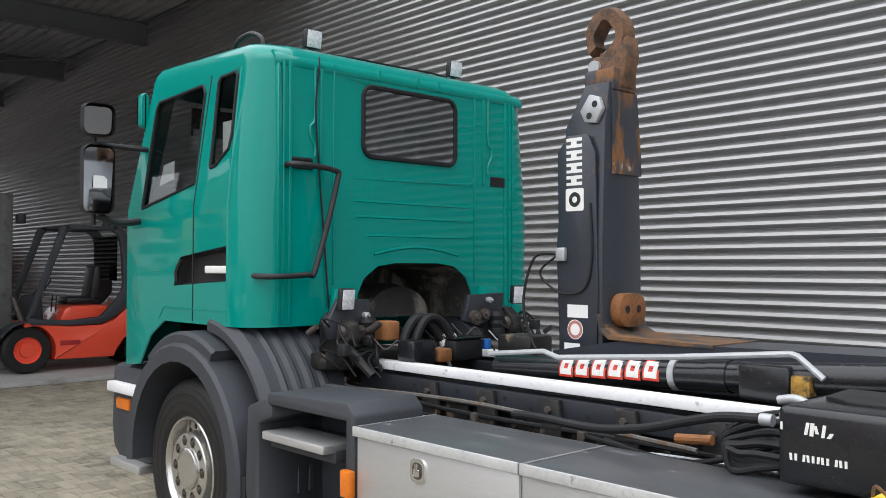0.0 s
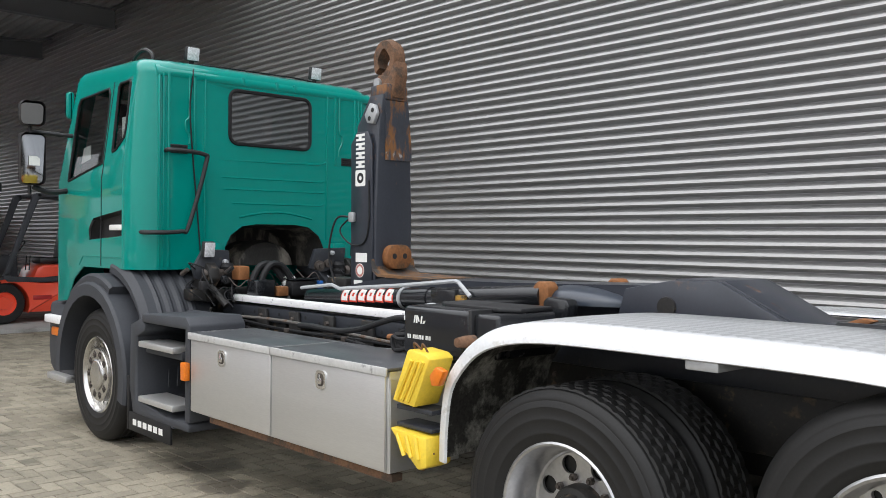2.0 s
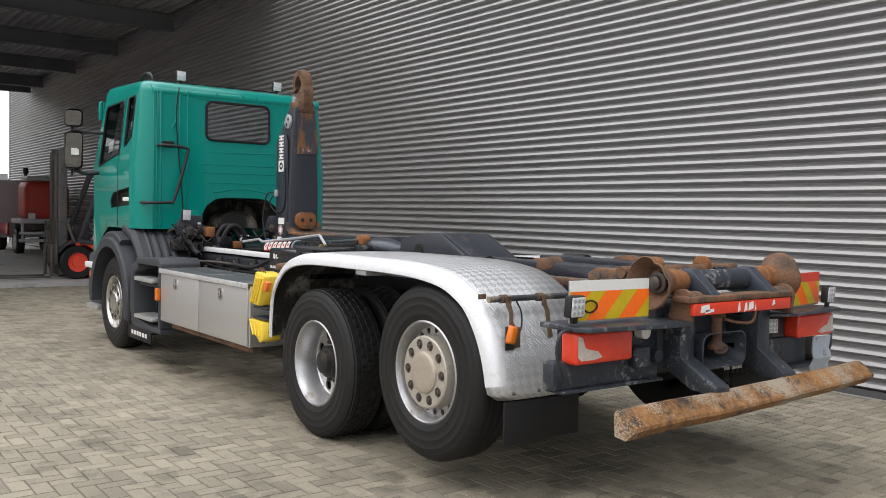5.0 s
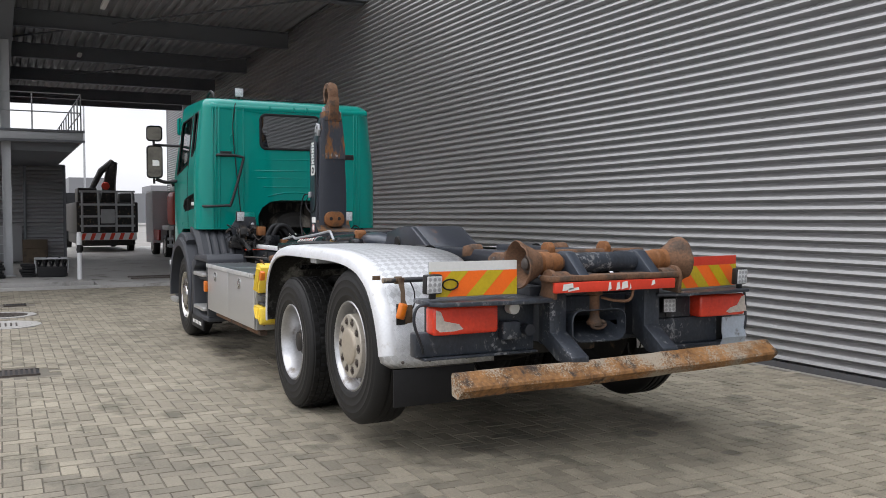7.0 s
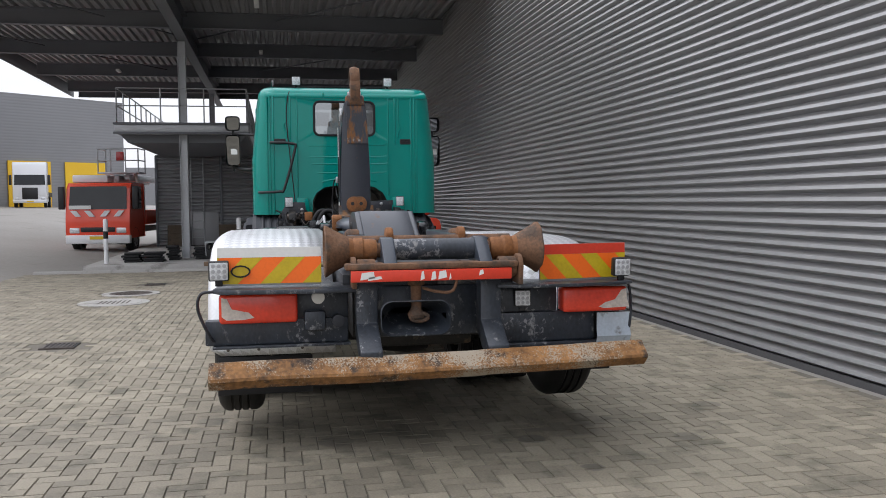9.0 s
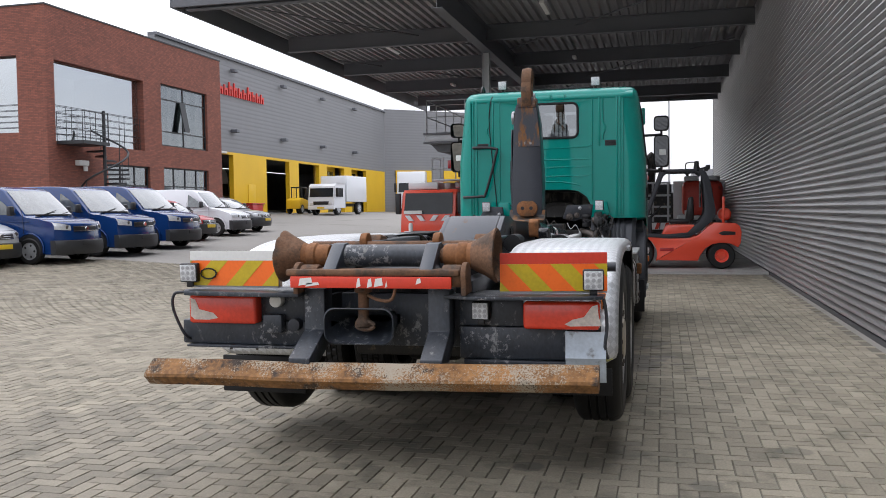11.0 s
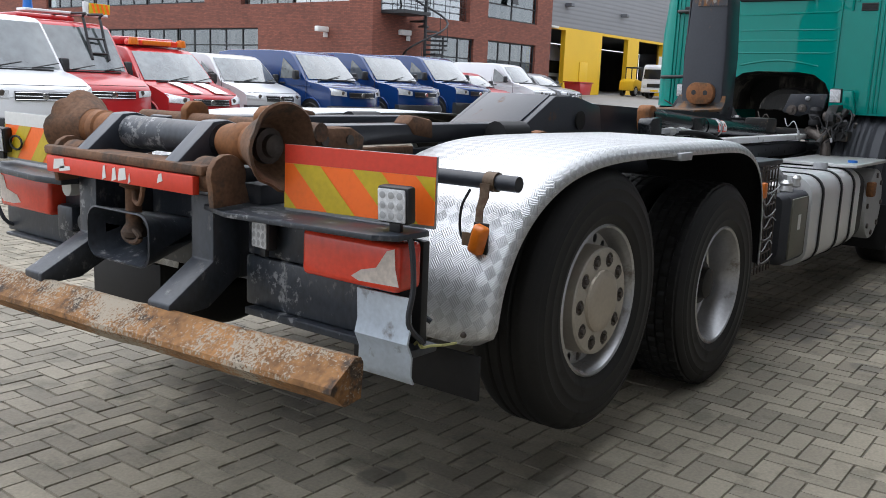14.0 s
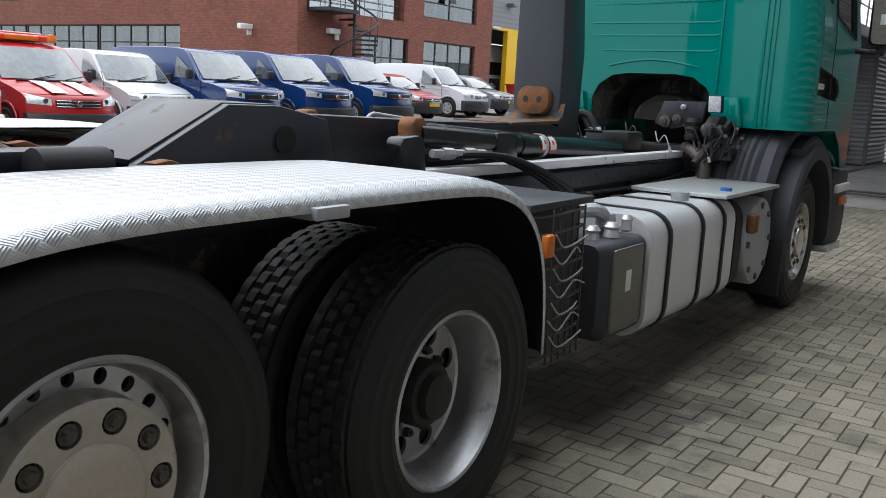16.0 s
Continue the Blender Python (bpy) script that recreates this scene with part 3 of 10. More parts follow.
def manhole(x, y, r):
    m = thing("manhole_cover", "round cast-iron manhole cover set in the pavers", "manhole", (x, y, 0), "drain covers")
    part("surround", lathe(B(), [(r + 0.12, -0.01), (r + 0.12, 0.006), (r, 0.006), (r, -0.01)], (0, 0, 0), "z", 28), M_CONCRETE, m)
    lid = part("lid", lathe(B(), [(0.0, 0.004), (r - 0.06, 0.004), (r - 0.05, 0.008), (r - 0.01, 0.008), (r - 0.005, -0.01)], (0, 0, 0), "z", 28), M_CONCRETE if x > -9 else M_NUT, m)
    for k in range(-3, 4):
        part("lid_rib", box(B(), -0.2, 0.2, k * 0.07 - 0.012, k * 0.07 + 0.012, 0.004, 0.009), M_NUT, lid)
    return m


for mx_, my_, mr_ in ((-8.2, -3.38, 0.42), (-9.6, -3.34, 0.36)):
    manhole(mx_, my_, mr_)


def drain(x, y):
    d = thing("drain_grate", "rectangular iron drain grate in the paving", "drain", (x, y, 0), "drain covers")
    bm = box(B(), -0.24, 0.24, -0.24, 0.24, -0.01, 0.003)
    part("pit", bm, M_BLACK, d)
    for k in range(7):
        part("grate_bar", box(B(), -0.219, 0.219, -0.22 + 0.065 * k, -0.19 + 0.065 * k, 0.0, 0.009), M_NUT, d)
    for x0 in (-0.25, 0.22):
        part("grate_frame", box(B(), x0, x0 + 0.03, -0.25, 0.25, -0.01, 0.010), M_NUT, d)
    d.scale = (0.72, 0.72, 1)
    return d


drain(-3.85, -3.2)
drain(-11.3, -3.15)


# ---- buildings ----
def brick_wall_material():
    m = material("brick_courses", (0.215, 0.074, 0.050), 0.85, vary=0.2, scale=0.4, fine=9, bump=0.1)
    nt = m.node_tree
    p = nt.nodes["Principled BSDF"]
    geo = nt.nodes.new("ShaderNodeTexCoord")
    sep = nt.nodes.new("ShaderNodeSeparateXYZ")
    nt.links.new(geo.outputs["Object"], sep.inputs[0])
    add = nt.nodes.new("ShaderNodeMath")
    nt.links.new(sep.outputs["X"], add.inputs[0])
    nt.links.new(sep.outputs["Y"], add.inputs[1])
    com = nt.nodes.new("ShaderNodeCombineXYZ")
    nt.links.new(add.outputs[0], com.inputs["X"])
    nt.links.new(sep.outputs["Z"], com.inputs["Y"])
    br = nt.nodes.new("ShaderNodeTexBrick")
    br.inputs["Scale"].default_value = 1.0
    br.inputs["Brick Width"].default_value, br.inputs["Row Height"].default_value = 0.22, 0.0625
    br.inputs["Mortar Size"].default_value = 0.008
    br.inputs["Color1"].default_value = (1.25, 1.2, 1.1, 1)
    br.inputs["Color2"].default_value = (0.78, 0.8, 0.8, 1)
    br.inputs["Mortar"].default_value = (0.6, 0.75, 0.85, 1)
    nt.links.new(com.outputs[0], br.inputs["Vector"])
    mul = nt.nodes.new("ShaderNodeMixRGB")
    mul.blend_type = "MULTIPLY"
    mul.inputs[0].default_value = 1.0
    old = p.inputs["Base Color"].links[0].from_socket
    nt.links.new(old, mul.inputs[1])
    nt.links.new(br.outputs["Color"], mul.inputs[2])
    nt.links.new(mul.outputs[0], p.inputs["Base Color"])
    return m


M_BRICKWALL = brick_wall_material()


def facade(bm, axis, plane, thick, u0, u1, z0, z1, holes):
    """A wall slab with rectangular openings; axis 'x' runs along x at y=plane. thick pushes it backwards."""
    def at(d):
        return (lambda u, z: (u, d, z)) if axis == "x" else (lambda u, z: (d, u, z))
    loops = [[(a, c), (b, c), (b, d), (a, d)] for a, b, c, d in [(u0, u1, z0, z1)] + list(holes)]
    for d in (plane, plane + thick):
        fill_holes(bm, loops[0], loops[1:], at(d))
    for loop in loops:
        ring_loft(bm, [[at(d)(u, z) for u, z in loop] for d in (plane, plane + thick)], True, (False, False))
    bmesh.ops.remove_doubles(bm, verts=bm.verts[:], dist=1e-4)
    bmesh.ops.recalc_face_normals(bm, faces=bm.faces[:])
    return bm


def window(parent, axis, plane, u0, u1, z0, z1, cols, rows, inward, name="window", casement=None, back=True):
    """A framed window set back in its opening; inward is the sign of the way into the building."""
    w = new(name)
    w.parent = parent
    d0, d1 = sorted((plane + inward * 0.12, plane + inward * 0.19))
    def bx(bm, ua, ub, za, zb, e0=d0, e1=d1):
        box(bm, ua, ub, e0, e1, za, zb) if axis == "x" else box(bm, e0, e1, ua, ub, za, zb)
    bm = B()
    f = 0.07
    bx(bm, u0, u1, z0, z0 + f)
    bx(bm, u0, u1, z1 - f, z1)
    bx(bm, u0, u0 + f, z0 + f, z1 - f)
    bx(bm, u1 - f, u1, z0 + f, z1 - f)
    for k in range(1, cols):
        u = u0 + (u1 - u0) * k / cols
        bx(bm, u - 0.035, u + 0.035, z0 + f, z1 - f)
    for r in rows:
        z = z0 + (z1 - z0) * r
        for k in range(cols):
            ua, ub = u0 + (u1 - u0) * k / cols, u0 + (u1 - u0) * (k + 1) / cols
            bx(bm, ua + 0.036, ub - 0.036, z - 0.03, z + 0.03)
    part("window_frame", bm, M_DARKFRAME, w)
    bm = B()
    g0, g1 = sorted((plane + inward * 0.15, plane + inward * 0.16))
    bx(bm, u0 + f, u1 - f, z0 + f, z1 - f, g0, g1)
    part("pane", bm, M_PANE, w)
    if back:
        # dark sheet stands in for the shade of the room
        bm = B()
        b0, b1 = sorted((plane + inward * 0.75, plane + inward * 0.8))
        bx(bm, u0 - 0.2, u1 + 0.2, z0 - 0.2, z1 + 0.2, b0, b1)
        part("dark_backing", bm, M_WINDARK, w)
        bm = B()
        b0, b1 = sorted((plane + inward * 0.5, plane + inward * 0.52))
        n = max(1, int((u1 - u0) / 0.8))
        for k in range(n):
            ua = u0 + (u1 - u0) * (k + 0.12) / n
            bx(bm, ua, ua + 0.28, z0 + 0.1, z1 - 0.1, b0, b1)
        part("curtain", bm, M_CURTAIN, w, "pale vertical blind")
    if casement:
        u, za, zb = casement
        p0, p1 = plane + inward * 0.1, plane - inward * 0.18
        bm = prism(B(), [(p0, zb), (p1, za), (p1 - inward * 0.05, za), (p0 - inward * 0.05, zb)], u, u + 0.5, "yz")
        part("open_sash", bm, M_DARKFRAME, w, "top-hung sash standing ajar")
    return w


def pane_material(name, gloss, tint=(0.6, 0.65, 0.65)):
    m = bpy.data.materials.new(name)
    m.use_nodes = True
    nt = m.node_tree
    nt.nodes.clear()
    out = nt.nodes.new("ShaderNodeOutputMaterial")
    tr = nt.nodes.new("ShaderNodeBsdfTransparent")
    tr.inputs["Color"].default_value = (*tint, 1)
    gl = nt.nodes.new("ShaderNodeBsdfGlossy")
    gl.inputs["Roughness"].default_value = 0.03
    gl.inputs["Color"].default_value = (0.85, 0.88, 0.9, 1)
    mx = nt.nodes.new("ShaderNodeMixShader")
    mx.inputs[0].default_value = gloss
    nt.links.new(tr.outputs[0], mx.inputs[1])
    nt.links.new(gl.outputs[0], mx.inputs[2])
    nt.links.new(mx.outputs[0], out.inputs["Surface"])
    return m


M_PANE = pane_material("window_pane", 0.24)
M_MIRRORPANE = pane_material("added_mirror_pane", 0.55)
M_CURTAIN = material("grey_blind", (0.26, 0.26, 0.25), 0.8, vary=0.15)


def office():
    o = thing("office_building", "two-storey red brick office with large windows, corner balcony and spiral stair", "building")
    X, Y, Z0, Z1 = -24.5, -22.4, 0.5, 9.95
    right = [(-31.3, -25.0, 4.55, 7.85), (-37.3, -32.8, 4.9, 7.95), (-31.7, -28.4, 1.5, 3.8), (-37.3, -32.9, 1.5, 3.85)]
    bm = facade(B(), "x", Y, -0.35, -38.8, X, Z0, Z1, right)
    part("front_wall", bm, M_BRICKWALL, o, "red brick wall")
    left = [(-30.7, -23.75, 4.9, 8.0), (-48.0, -33.4, 5.05, 8.15), (-48.0, -29.5, 1.6, 3.85)]
    bm = facade(B(), "y", X, -0.35, -62, Y - 0.35, Z0, Z1, left)
    part("side_wall", bm, M_BRICKWALL, o, "red brick wall")
    part("end_wall", box(B(), -38.8, -38.45, -40, Y - 0.35, Z0, Z1), M_BRICKWALL, o)
    part("roof", box(B(), -38.4, X - 0.36, -62, Y - 0.36, 9.2, 9.5), M_CANOPY, o)
    bm = B()
    box(bm, -38.85, X + 0.03, Y - 0.38, Y + 0.03, Z1, Z1 + 0.06)
    box(bm, X - 0.38, X + 0.03, -62, Y - 0.39, Z1, Z1 + 0.06)
    part("parapet_cap", bm, M_DARKFRAME, o)
    part("floor_slab", box(B(), -38.4, X - 0.36, -62, Y - 0.36, 4.2, 4.5), M_CANOPY, o)
    # corner balcony behind its brick openings
    for q in ((-31.6, X - 0.36, -26.6, -26.4), (-31.8, -31.6, -26.6, Y - 0.36), (X - 4.0, X - 0.36, -30.9, -30.72)):
        part("balcony_wall", box(B(), *q, 4.5, 8.2), M_PLASTER, o, "cream plastered balcony wall")
    bm = box(B(), -31.6, X - 0.36, -30.7, Y - 0.36, 8.1, 8.2)
    part("balcony_ceiling", bm, M_PLASTER, o)
    window(o, "y", X - 0.12, -30.65, -27.4, 4.7, 7.75, 3, [0.72], -1, "balcony_door", back=False)
    window(o, "x", Y, -37.3, -32.8, 4.9, 7.95, 2, [0.24, 0.76], -1, casement=(-35.1, 5.7, 7.2))
    window(o, "x", Y, -31.7, -28.4, 1.5, 3.8, 3, [0.6], -1)
    window(o, "x", Y, -37.3, -32.9, 1.5, 3.85, 4, [0.6], -1)
    for a, b in ((-38.2, -33.4), (-43.1, -38.3), (-48.0, -43.2)):
        window(o, "y", X, a, b, 5.05, 8.15, 4, [0.3], -1)
    for a, b in ((-35.6, -29.5), (-41.8, -35.7), (-48.0, -41.9)):
        window(o, "y", X, a, b, 1.6, 3.85, 5, [0.65], -1)
    # reflecting panes added to brighten the openings of the open balcony
    part("balcony_mirror_pane", box(B(), X - 0.32, X - 0.31, -27.3, -23.76, 4.92, 7.98), M_MIRRORPANE, o, "added reflecting pane across the open balcony")
    part("balcony_mirror_pane", box(B(), -31.28, -25.02, Y - 0.32, Y - 0.31, 4.57, 7.83), M_MIRRORPANE, o, "added reflecting pane across the open balcony")
    railing(o, [(X - 0.18, -30.6, 0), (X - 0.18, -23.8, 0)], 6.05, 4.9, M_DARKFRAME, 5, 1.35, 0.014)
    railing(o, [(-31.2, Y - 0.18, 0), (-25.0, Y - 0.18, 0)], 6.05, 4.6, M_DARKFRAME, 5, 1.35, 0.014)
    # spiral escape stair in front of the right wall
    st = new("spiral_stair")
    st.parent = o
    cx, cy = -26.75, Y + 1.0
    part("stair_pole", tube(B(), [(cx, cy, 0.6), (cx, cy, 5.9)], 0.07, 10), M_DARKFRAME, st)
    for k in range(18):
        m = pose(cx, cy, 0.8 + 0.2 * k, 0, 0, 200 + 24 * k)
        part("stair_tread", prism(B(), [(0.05, -0.05), (0.95, -0.24), (0.95, 0.24), (0.05, 0.05)], 0, 0.07, "xy", m=m), M_DARKFRAME, st)
    pts = [(cx + 0.95 * math.cos(radians(200 + 24 * k)), cy + 0.95 * math.sin(radians(200 + 24 * k)), 1.75 + 0.2 * k) for k in range(18)]
    part("stair_rail", tube(B(), pts, 0.045, 6), M_DARKFRAME, st)
    for k in range(0, 18, 2):
        part("stair_baluster", tube(B(), [(pts[k][0], pts[k][1], pts[k][2] - 0.95), pts[k]], 0.015, 5), M_DARKFRAME, st)
    part("landing", box(B(), -26.7, -25.0, Y + 0.02, Y + 1.3, 4.42, 4.56), M_DARKFRAME, o, "dark steel landing")
    railing(o, [(-25.0, Y + 0.05, 0), (-25.0, Y + 1.25, 0), (-26.7, Y + 1.25, 0)], 5.75, 4.56, M_DARKFRAME, 5, 0.9, 0.016)
    for x, y in ((X + 0.02, -25.0), (-26.8, Y + 0.1)):
        cm = new("security_camera")
        cm.parent = o
        bm = box(B(), x, x + 0.65, y - 0.12, y + 0.12, 3.62, 3.84, 0.03)
        part("camera_housing", bm, M_LABEL, cm)
        part("camera_bracket", box(B(), x, x + 0.2, y - 0.04, y + 0.04, 3.4, 3.6), M_LABEL, cm)
    return o


office()


def far_hall():
    h = thing("workshop_hall", "long grey workshop hall with yellow lower front and open doors", "building")
    Y = -23.4
    doors = [(-42.1, -39.6, 0.95, 5.0), (-50.2, -46.6, 1.0, 5.0), (-55.6, -51.8, 1.0, 5.0), (-60.9, -57.2, 1.0, 5.0), (-66.3, -62.6, 1.0, 5.0)]
    bm = facade(B(), "x", Y, -0.3, -71.5, -38.4, 0.6, 5.15, doors)
    part("lower_front", bm, M_HALLYEL, h, "yellow painted lower front")
    bm = cladding(B(), (-34.0, Y), (-71.5, Y), 5.15, 10.2, (0, 1), 0.25, 0.012)
    part("upper_cladding", bm, M_HALL, h, "grey ribbed cladding", angle=50)
    part("backing", box(B(), -71.5, -34.0, Y - 0.4, Y - 0.01, 5.15, 10.6), M_HALL, h)
    part("gutter", box(B(), -71.6, -34.0, Y - 0.4, Y + 0.12, 10.6, 10.75), M_CANOPY, h)
    # dark-coloured inner shell, added so the open doorways read as unlit
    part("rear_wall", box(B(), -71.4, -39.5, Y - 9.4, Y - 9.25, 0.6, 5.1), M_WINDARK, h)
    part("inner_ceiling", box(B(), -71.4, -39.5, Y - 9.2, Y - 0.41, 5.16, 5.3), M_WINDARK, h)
    for d in doors[1:]:
        inner = -0.9 if d[0] < -56 else -9.0
        if inner < -2:
            continue
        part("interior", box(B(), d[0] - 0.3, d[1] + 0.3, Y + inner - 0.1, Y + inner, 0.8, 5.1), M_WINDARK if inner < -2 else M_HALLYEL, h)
        if inner > -2:
            bm = B()
            for r in range(4):
                for c in range(3):
                    u = d[0] + 0.35 + c * 1.05
                    box(bm, u, u + 0.85, Y + inner + 0.01, Y + inner + 0.04, 1.4 + 0.9 * r, 2.05 + 0.9 * r, 0.05)
            part("door_pane", bm, M_PANE, h)
    part("interior_floor", box(B(), -71, -38.4, Y - 9.2, Y, 0.6, 0.95), M_CONCRETE, h)
    part("side_wing", box(B(), -39.5, -38.4, Y - 9.2, Y - 0.32, 0.6, 10.5), M_HALL, h)
    part("far_inner_wall", box(B(), -72, -71.4, Y - 9.2, Y - 0.32, 0.6, 10.5), M_HALL, h)
    part("door_lamp", box(B(), -41.0, -40.2, Y + 0.02, Y + 0.2, 5.02, 5.14, 0.02), M_PLASTER, h, "white strip lamp over the doorway")
    for x in (-44.4,):
        part("wicket_door", box(B(), x - 0.5, x + 0.5, Y, Y + 0.05, 1.1, 3.3, 0.02), M_HALLYEL, h)
    for x in (-42, -49, -56, -63):
        part("wall_lamp", box(B(), x - 0.2, x + 0.2, Y + 0.02, Y + 0.45, 6.3, 6.5, 0.03), M_CANOPY, h)
        part("roof_lamp", box(B(), x - 0.25, x + 0.25, Y + 0.1, Y + 0.4, 9.85, 10.05, 0.03), M_CANOPY, h)
    # red lettering, drawn as plain strokes
    sign = new("sign")
    sign.parent = h
    tagged(sign, "red sign strokes on the upper wall")
    u = -39.6
    for k in range(11):
        wdt = 0.40 if k else 0.55
        hgt = 0.80 if k in (0, 3, 4, 7) else 0.58
        bm = prism(B(), [(u, 8.45), (u - 0.12, 8.45), (u - 0.12, 8.45 + 0.5 * hgt), (u - wdt + 0.12, 8.45 + 0.5 * hgt), (u - wdt + 0.12, 8.45), (u - wdt, 8.45), (u - wdt, 8.45 + 0.72 * hgt), (u - 0.12, 8.45 + 0.72 * hgt), (u - 0.12, 8.45 + hgt), (u, 8.45 + hgt)], Y + 0.06, Y + 0.14, "xz")
        part("sign_stroke", bm, M_LETTER, sign)
        u -= wdt + 0.20
    # the wing that bends across the end of the yard
    w = thing("cross_hall", "grey clad hall across the far end of the yard", "building")
    a, b = (-71.5, -23.4), (-79.4, -14.5)
    L = math.hypot(b[0] - a[0], b[1] - a[1])
    n = ((b[1] - a[1]) / L, -(b[0] - a[0]) / L)
    part("wall", cladding(B(), a, b, 1.0, 10.9, n, 0.25, 0.012), M_HALL, w, angle=50)
    bm = prism(B(), [a, b, (b[0] - 5.9, b[1] - 5.2), (a[0] - 5.9, a[1] - 5.2)], 1.0, 10.8, "xy", m=Matrix.Translation((-n[0] * 0.05, -n[1] * 0.05, 0)))
    part("core", bm, M_HALL, w)
    bm = B()
    for f0, f1 in ((0.09, 0.40), (0.51, 0.83)):
        p, q = [Vector((a[0] + (b[0] - a[0]) * f + n[0] * 0.06, a[1] + (b[1] - a[1]) * f + n[1] * 0.06)) for f in (f0, f1)]
        prism(bm, [tuple(p), tuple(q), (q.x + n[0] * 0.1, q.y + n[1] * 0.1), (p.x + n[0] * 0.1, p.y + n[1] * 0.1)], 1.0, 5.3, "xy")
    part("sectional_door", bm, M_HALLYEL, w, "yellow sectional doors")


far_hall()
# ---- the lorry ----
lorry = thing("hook_lift_lorry", "green three-axle hook-lift lorry with grey hook arm, rear axle raised", "lorry", (0, 0, 0))
CY, HW = 0.068, 1.212


def tread_material():
    m = material("tread_plate", (0.67, 0.68, 0.69), 0.33, 0.6, vary=0.08, scale=3, bump=0.0, stain=(0.52, 0.51, 0.48), stain_at=0.66, stain_scale=4, stain_rough=0.6)
    nt = m.node_tree
    mk, link = nt.nodes.new, nt.links.new
    uv = mk("ShaderNodeUVMap")
    mp = mk("ShaderNodeMapping")
    mp.inputs["Rotation"].default_value = (0, 0, radians(45))
    link(uv.outputs[0], mp.inputs["Vector"])
    ch = mk("ShaderNodeTexChecker")
    ch.inputs["Scale"].default_value = 1 / 0.041
    link(mp.outputs[0], ch.inputs["Vector"])
    bars = []
    for axis in ("X", "Y"):
        w = mk("ShaderNodeTexWave")
        w.bands_direction = axis
        w.inputs["Scale"].default_value = 0.3142 / 0.0078
        link(mp.outputs[0], w.inputs["Vector"])
        bars.append(w)
    mx = mk("ShaderNodeMixRGB")
    link(ch.outputs["Fac"], mx.inputs[0])
    link(bars[0].outputs["Fac"], mx.inputs[1])
    link(bars[1].outputs["Fac"], mx.inputs[2])
    b = mk("ShaderNodeBump")
    b.inputs["Strength"].default_value, b.inputs["Distance"].default_value = 0.5, 0.0022
    link(mx.outputs[0], b.inputs["Height"])
    p = nt.nodes["Principled BSDF"]
    link(b.outputs["Normal"], p.inputs["Normal"])
    # polished ribs on duller ground; alternate diamonds tinted lighter to paint in their sheen
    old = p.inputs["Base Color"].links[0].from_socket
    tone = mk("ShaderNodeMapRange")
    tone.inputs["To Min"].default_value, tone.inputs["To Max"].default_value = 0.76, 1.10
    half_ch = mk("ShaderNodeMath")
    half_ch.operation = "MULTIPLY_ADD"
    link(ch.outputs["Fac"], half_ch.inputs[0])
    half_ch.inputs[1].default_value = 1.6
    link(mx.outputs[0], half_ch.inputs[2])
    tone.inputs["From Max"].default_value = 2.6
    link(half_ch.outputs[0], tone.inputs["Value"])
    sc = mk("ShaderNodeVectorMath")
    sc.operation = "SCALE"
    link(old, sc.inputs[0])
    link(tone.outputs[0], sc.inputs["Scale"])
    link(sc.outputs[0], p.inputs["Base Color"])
    return m


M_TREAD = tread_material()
M_LIP = material("rolled_aluminium", (0.70, 0.71, 0.72), 0.42, 0.3, vary=0.10, scale=7, fine=60, bump=0.25, stain=(0.5, 0.49, 0.46), stain_at=0.62, stain_scale=9)
M_CLAMP = material("brown_steel", (0.13, 0.085, 0.05), 0.6, 0.2, vary=0.3, scale=12, bump=0.2, stain=(0.08, 0.04, 0.02), stain_at=0.56, stain_scale=10)
M_TUBE = material("worn_tube_paint", (0.05, 0.052, 0.055), 0.5, 0.2, vary=0.3, scale=12, bump=0.15, stain=(0.30, 0.24, 0.17), stain_at=0.56, stain_scale=9)
M_ROPE = material("faded_rope", (0.42, 0.40, 0.16), 0.8, vary=0.3, scale=40, bump=0.3)
M_LINING = material("dried_mud", (0.045, 0.043, 0.038), 0.85, vary=0.5, scale=3, bump=0.3, stain=(0.28, 0.27, 0.235), stain_at=0.50, stain_scale=3, spec=0.2)
M_COVER = material("pale_wheel_cover", (0.46, 0.425, 0.365), 0.42, 0.4, vary=0.10, scale=9, bump=0.06, stain=(0.28, 0.23, 0.18), stain_at=0.68, stain_scale=8)
M_CAP = material("beige_hub_metal", (0.48, 0.425, 0.345), 0.42, 0.45, vary=0.10, scale=9, bump=0.08, stain=(0.26, 0.20, 0.15), stain_at=0.68, stain_scale=9)


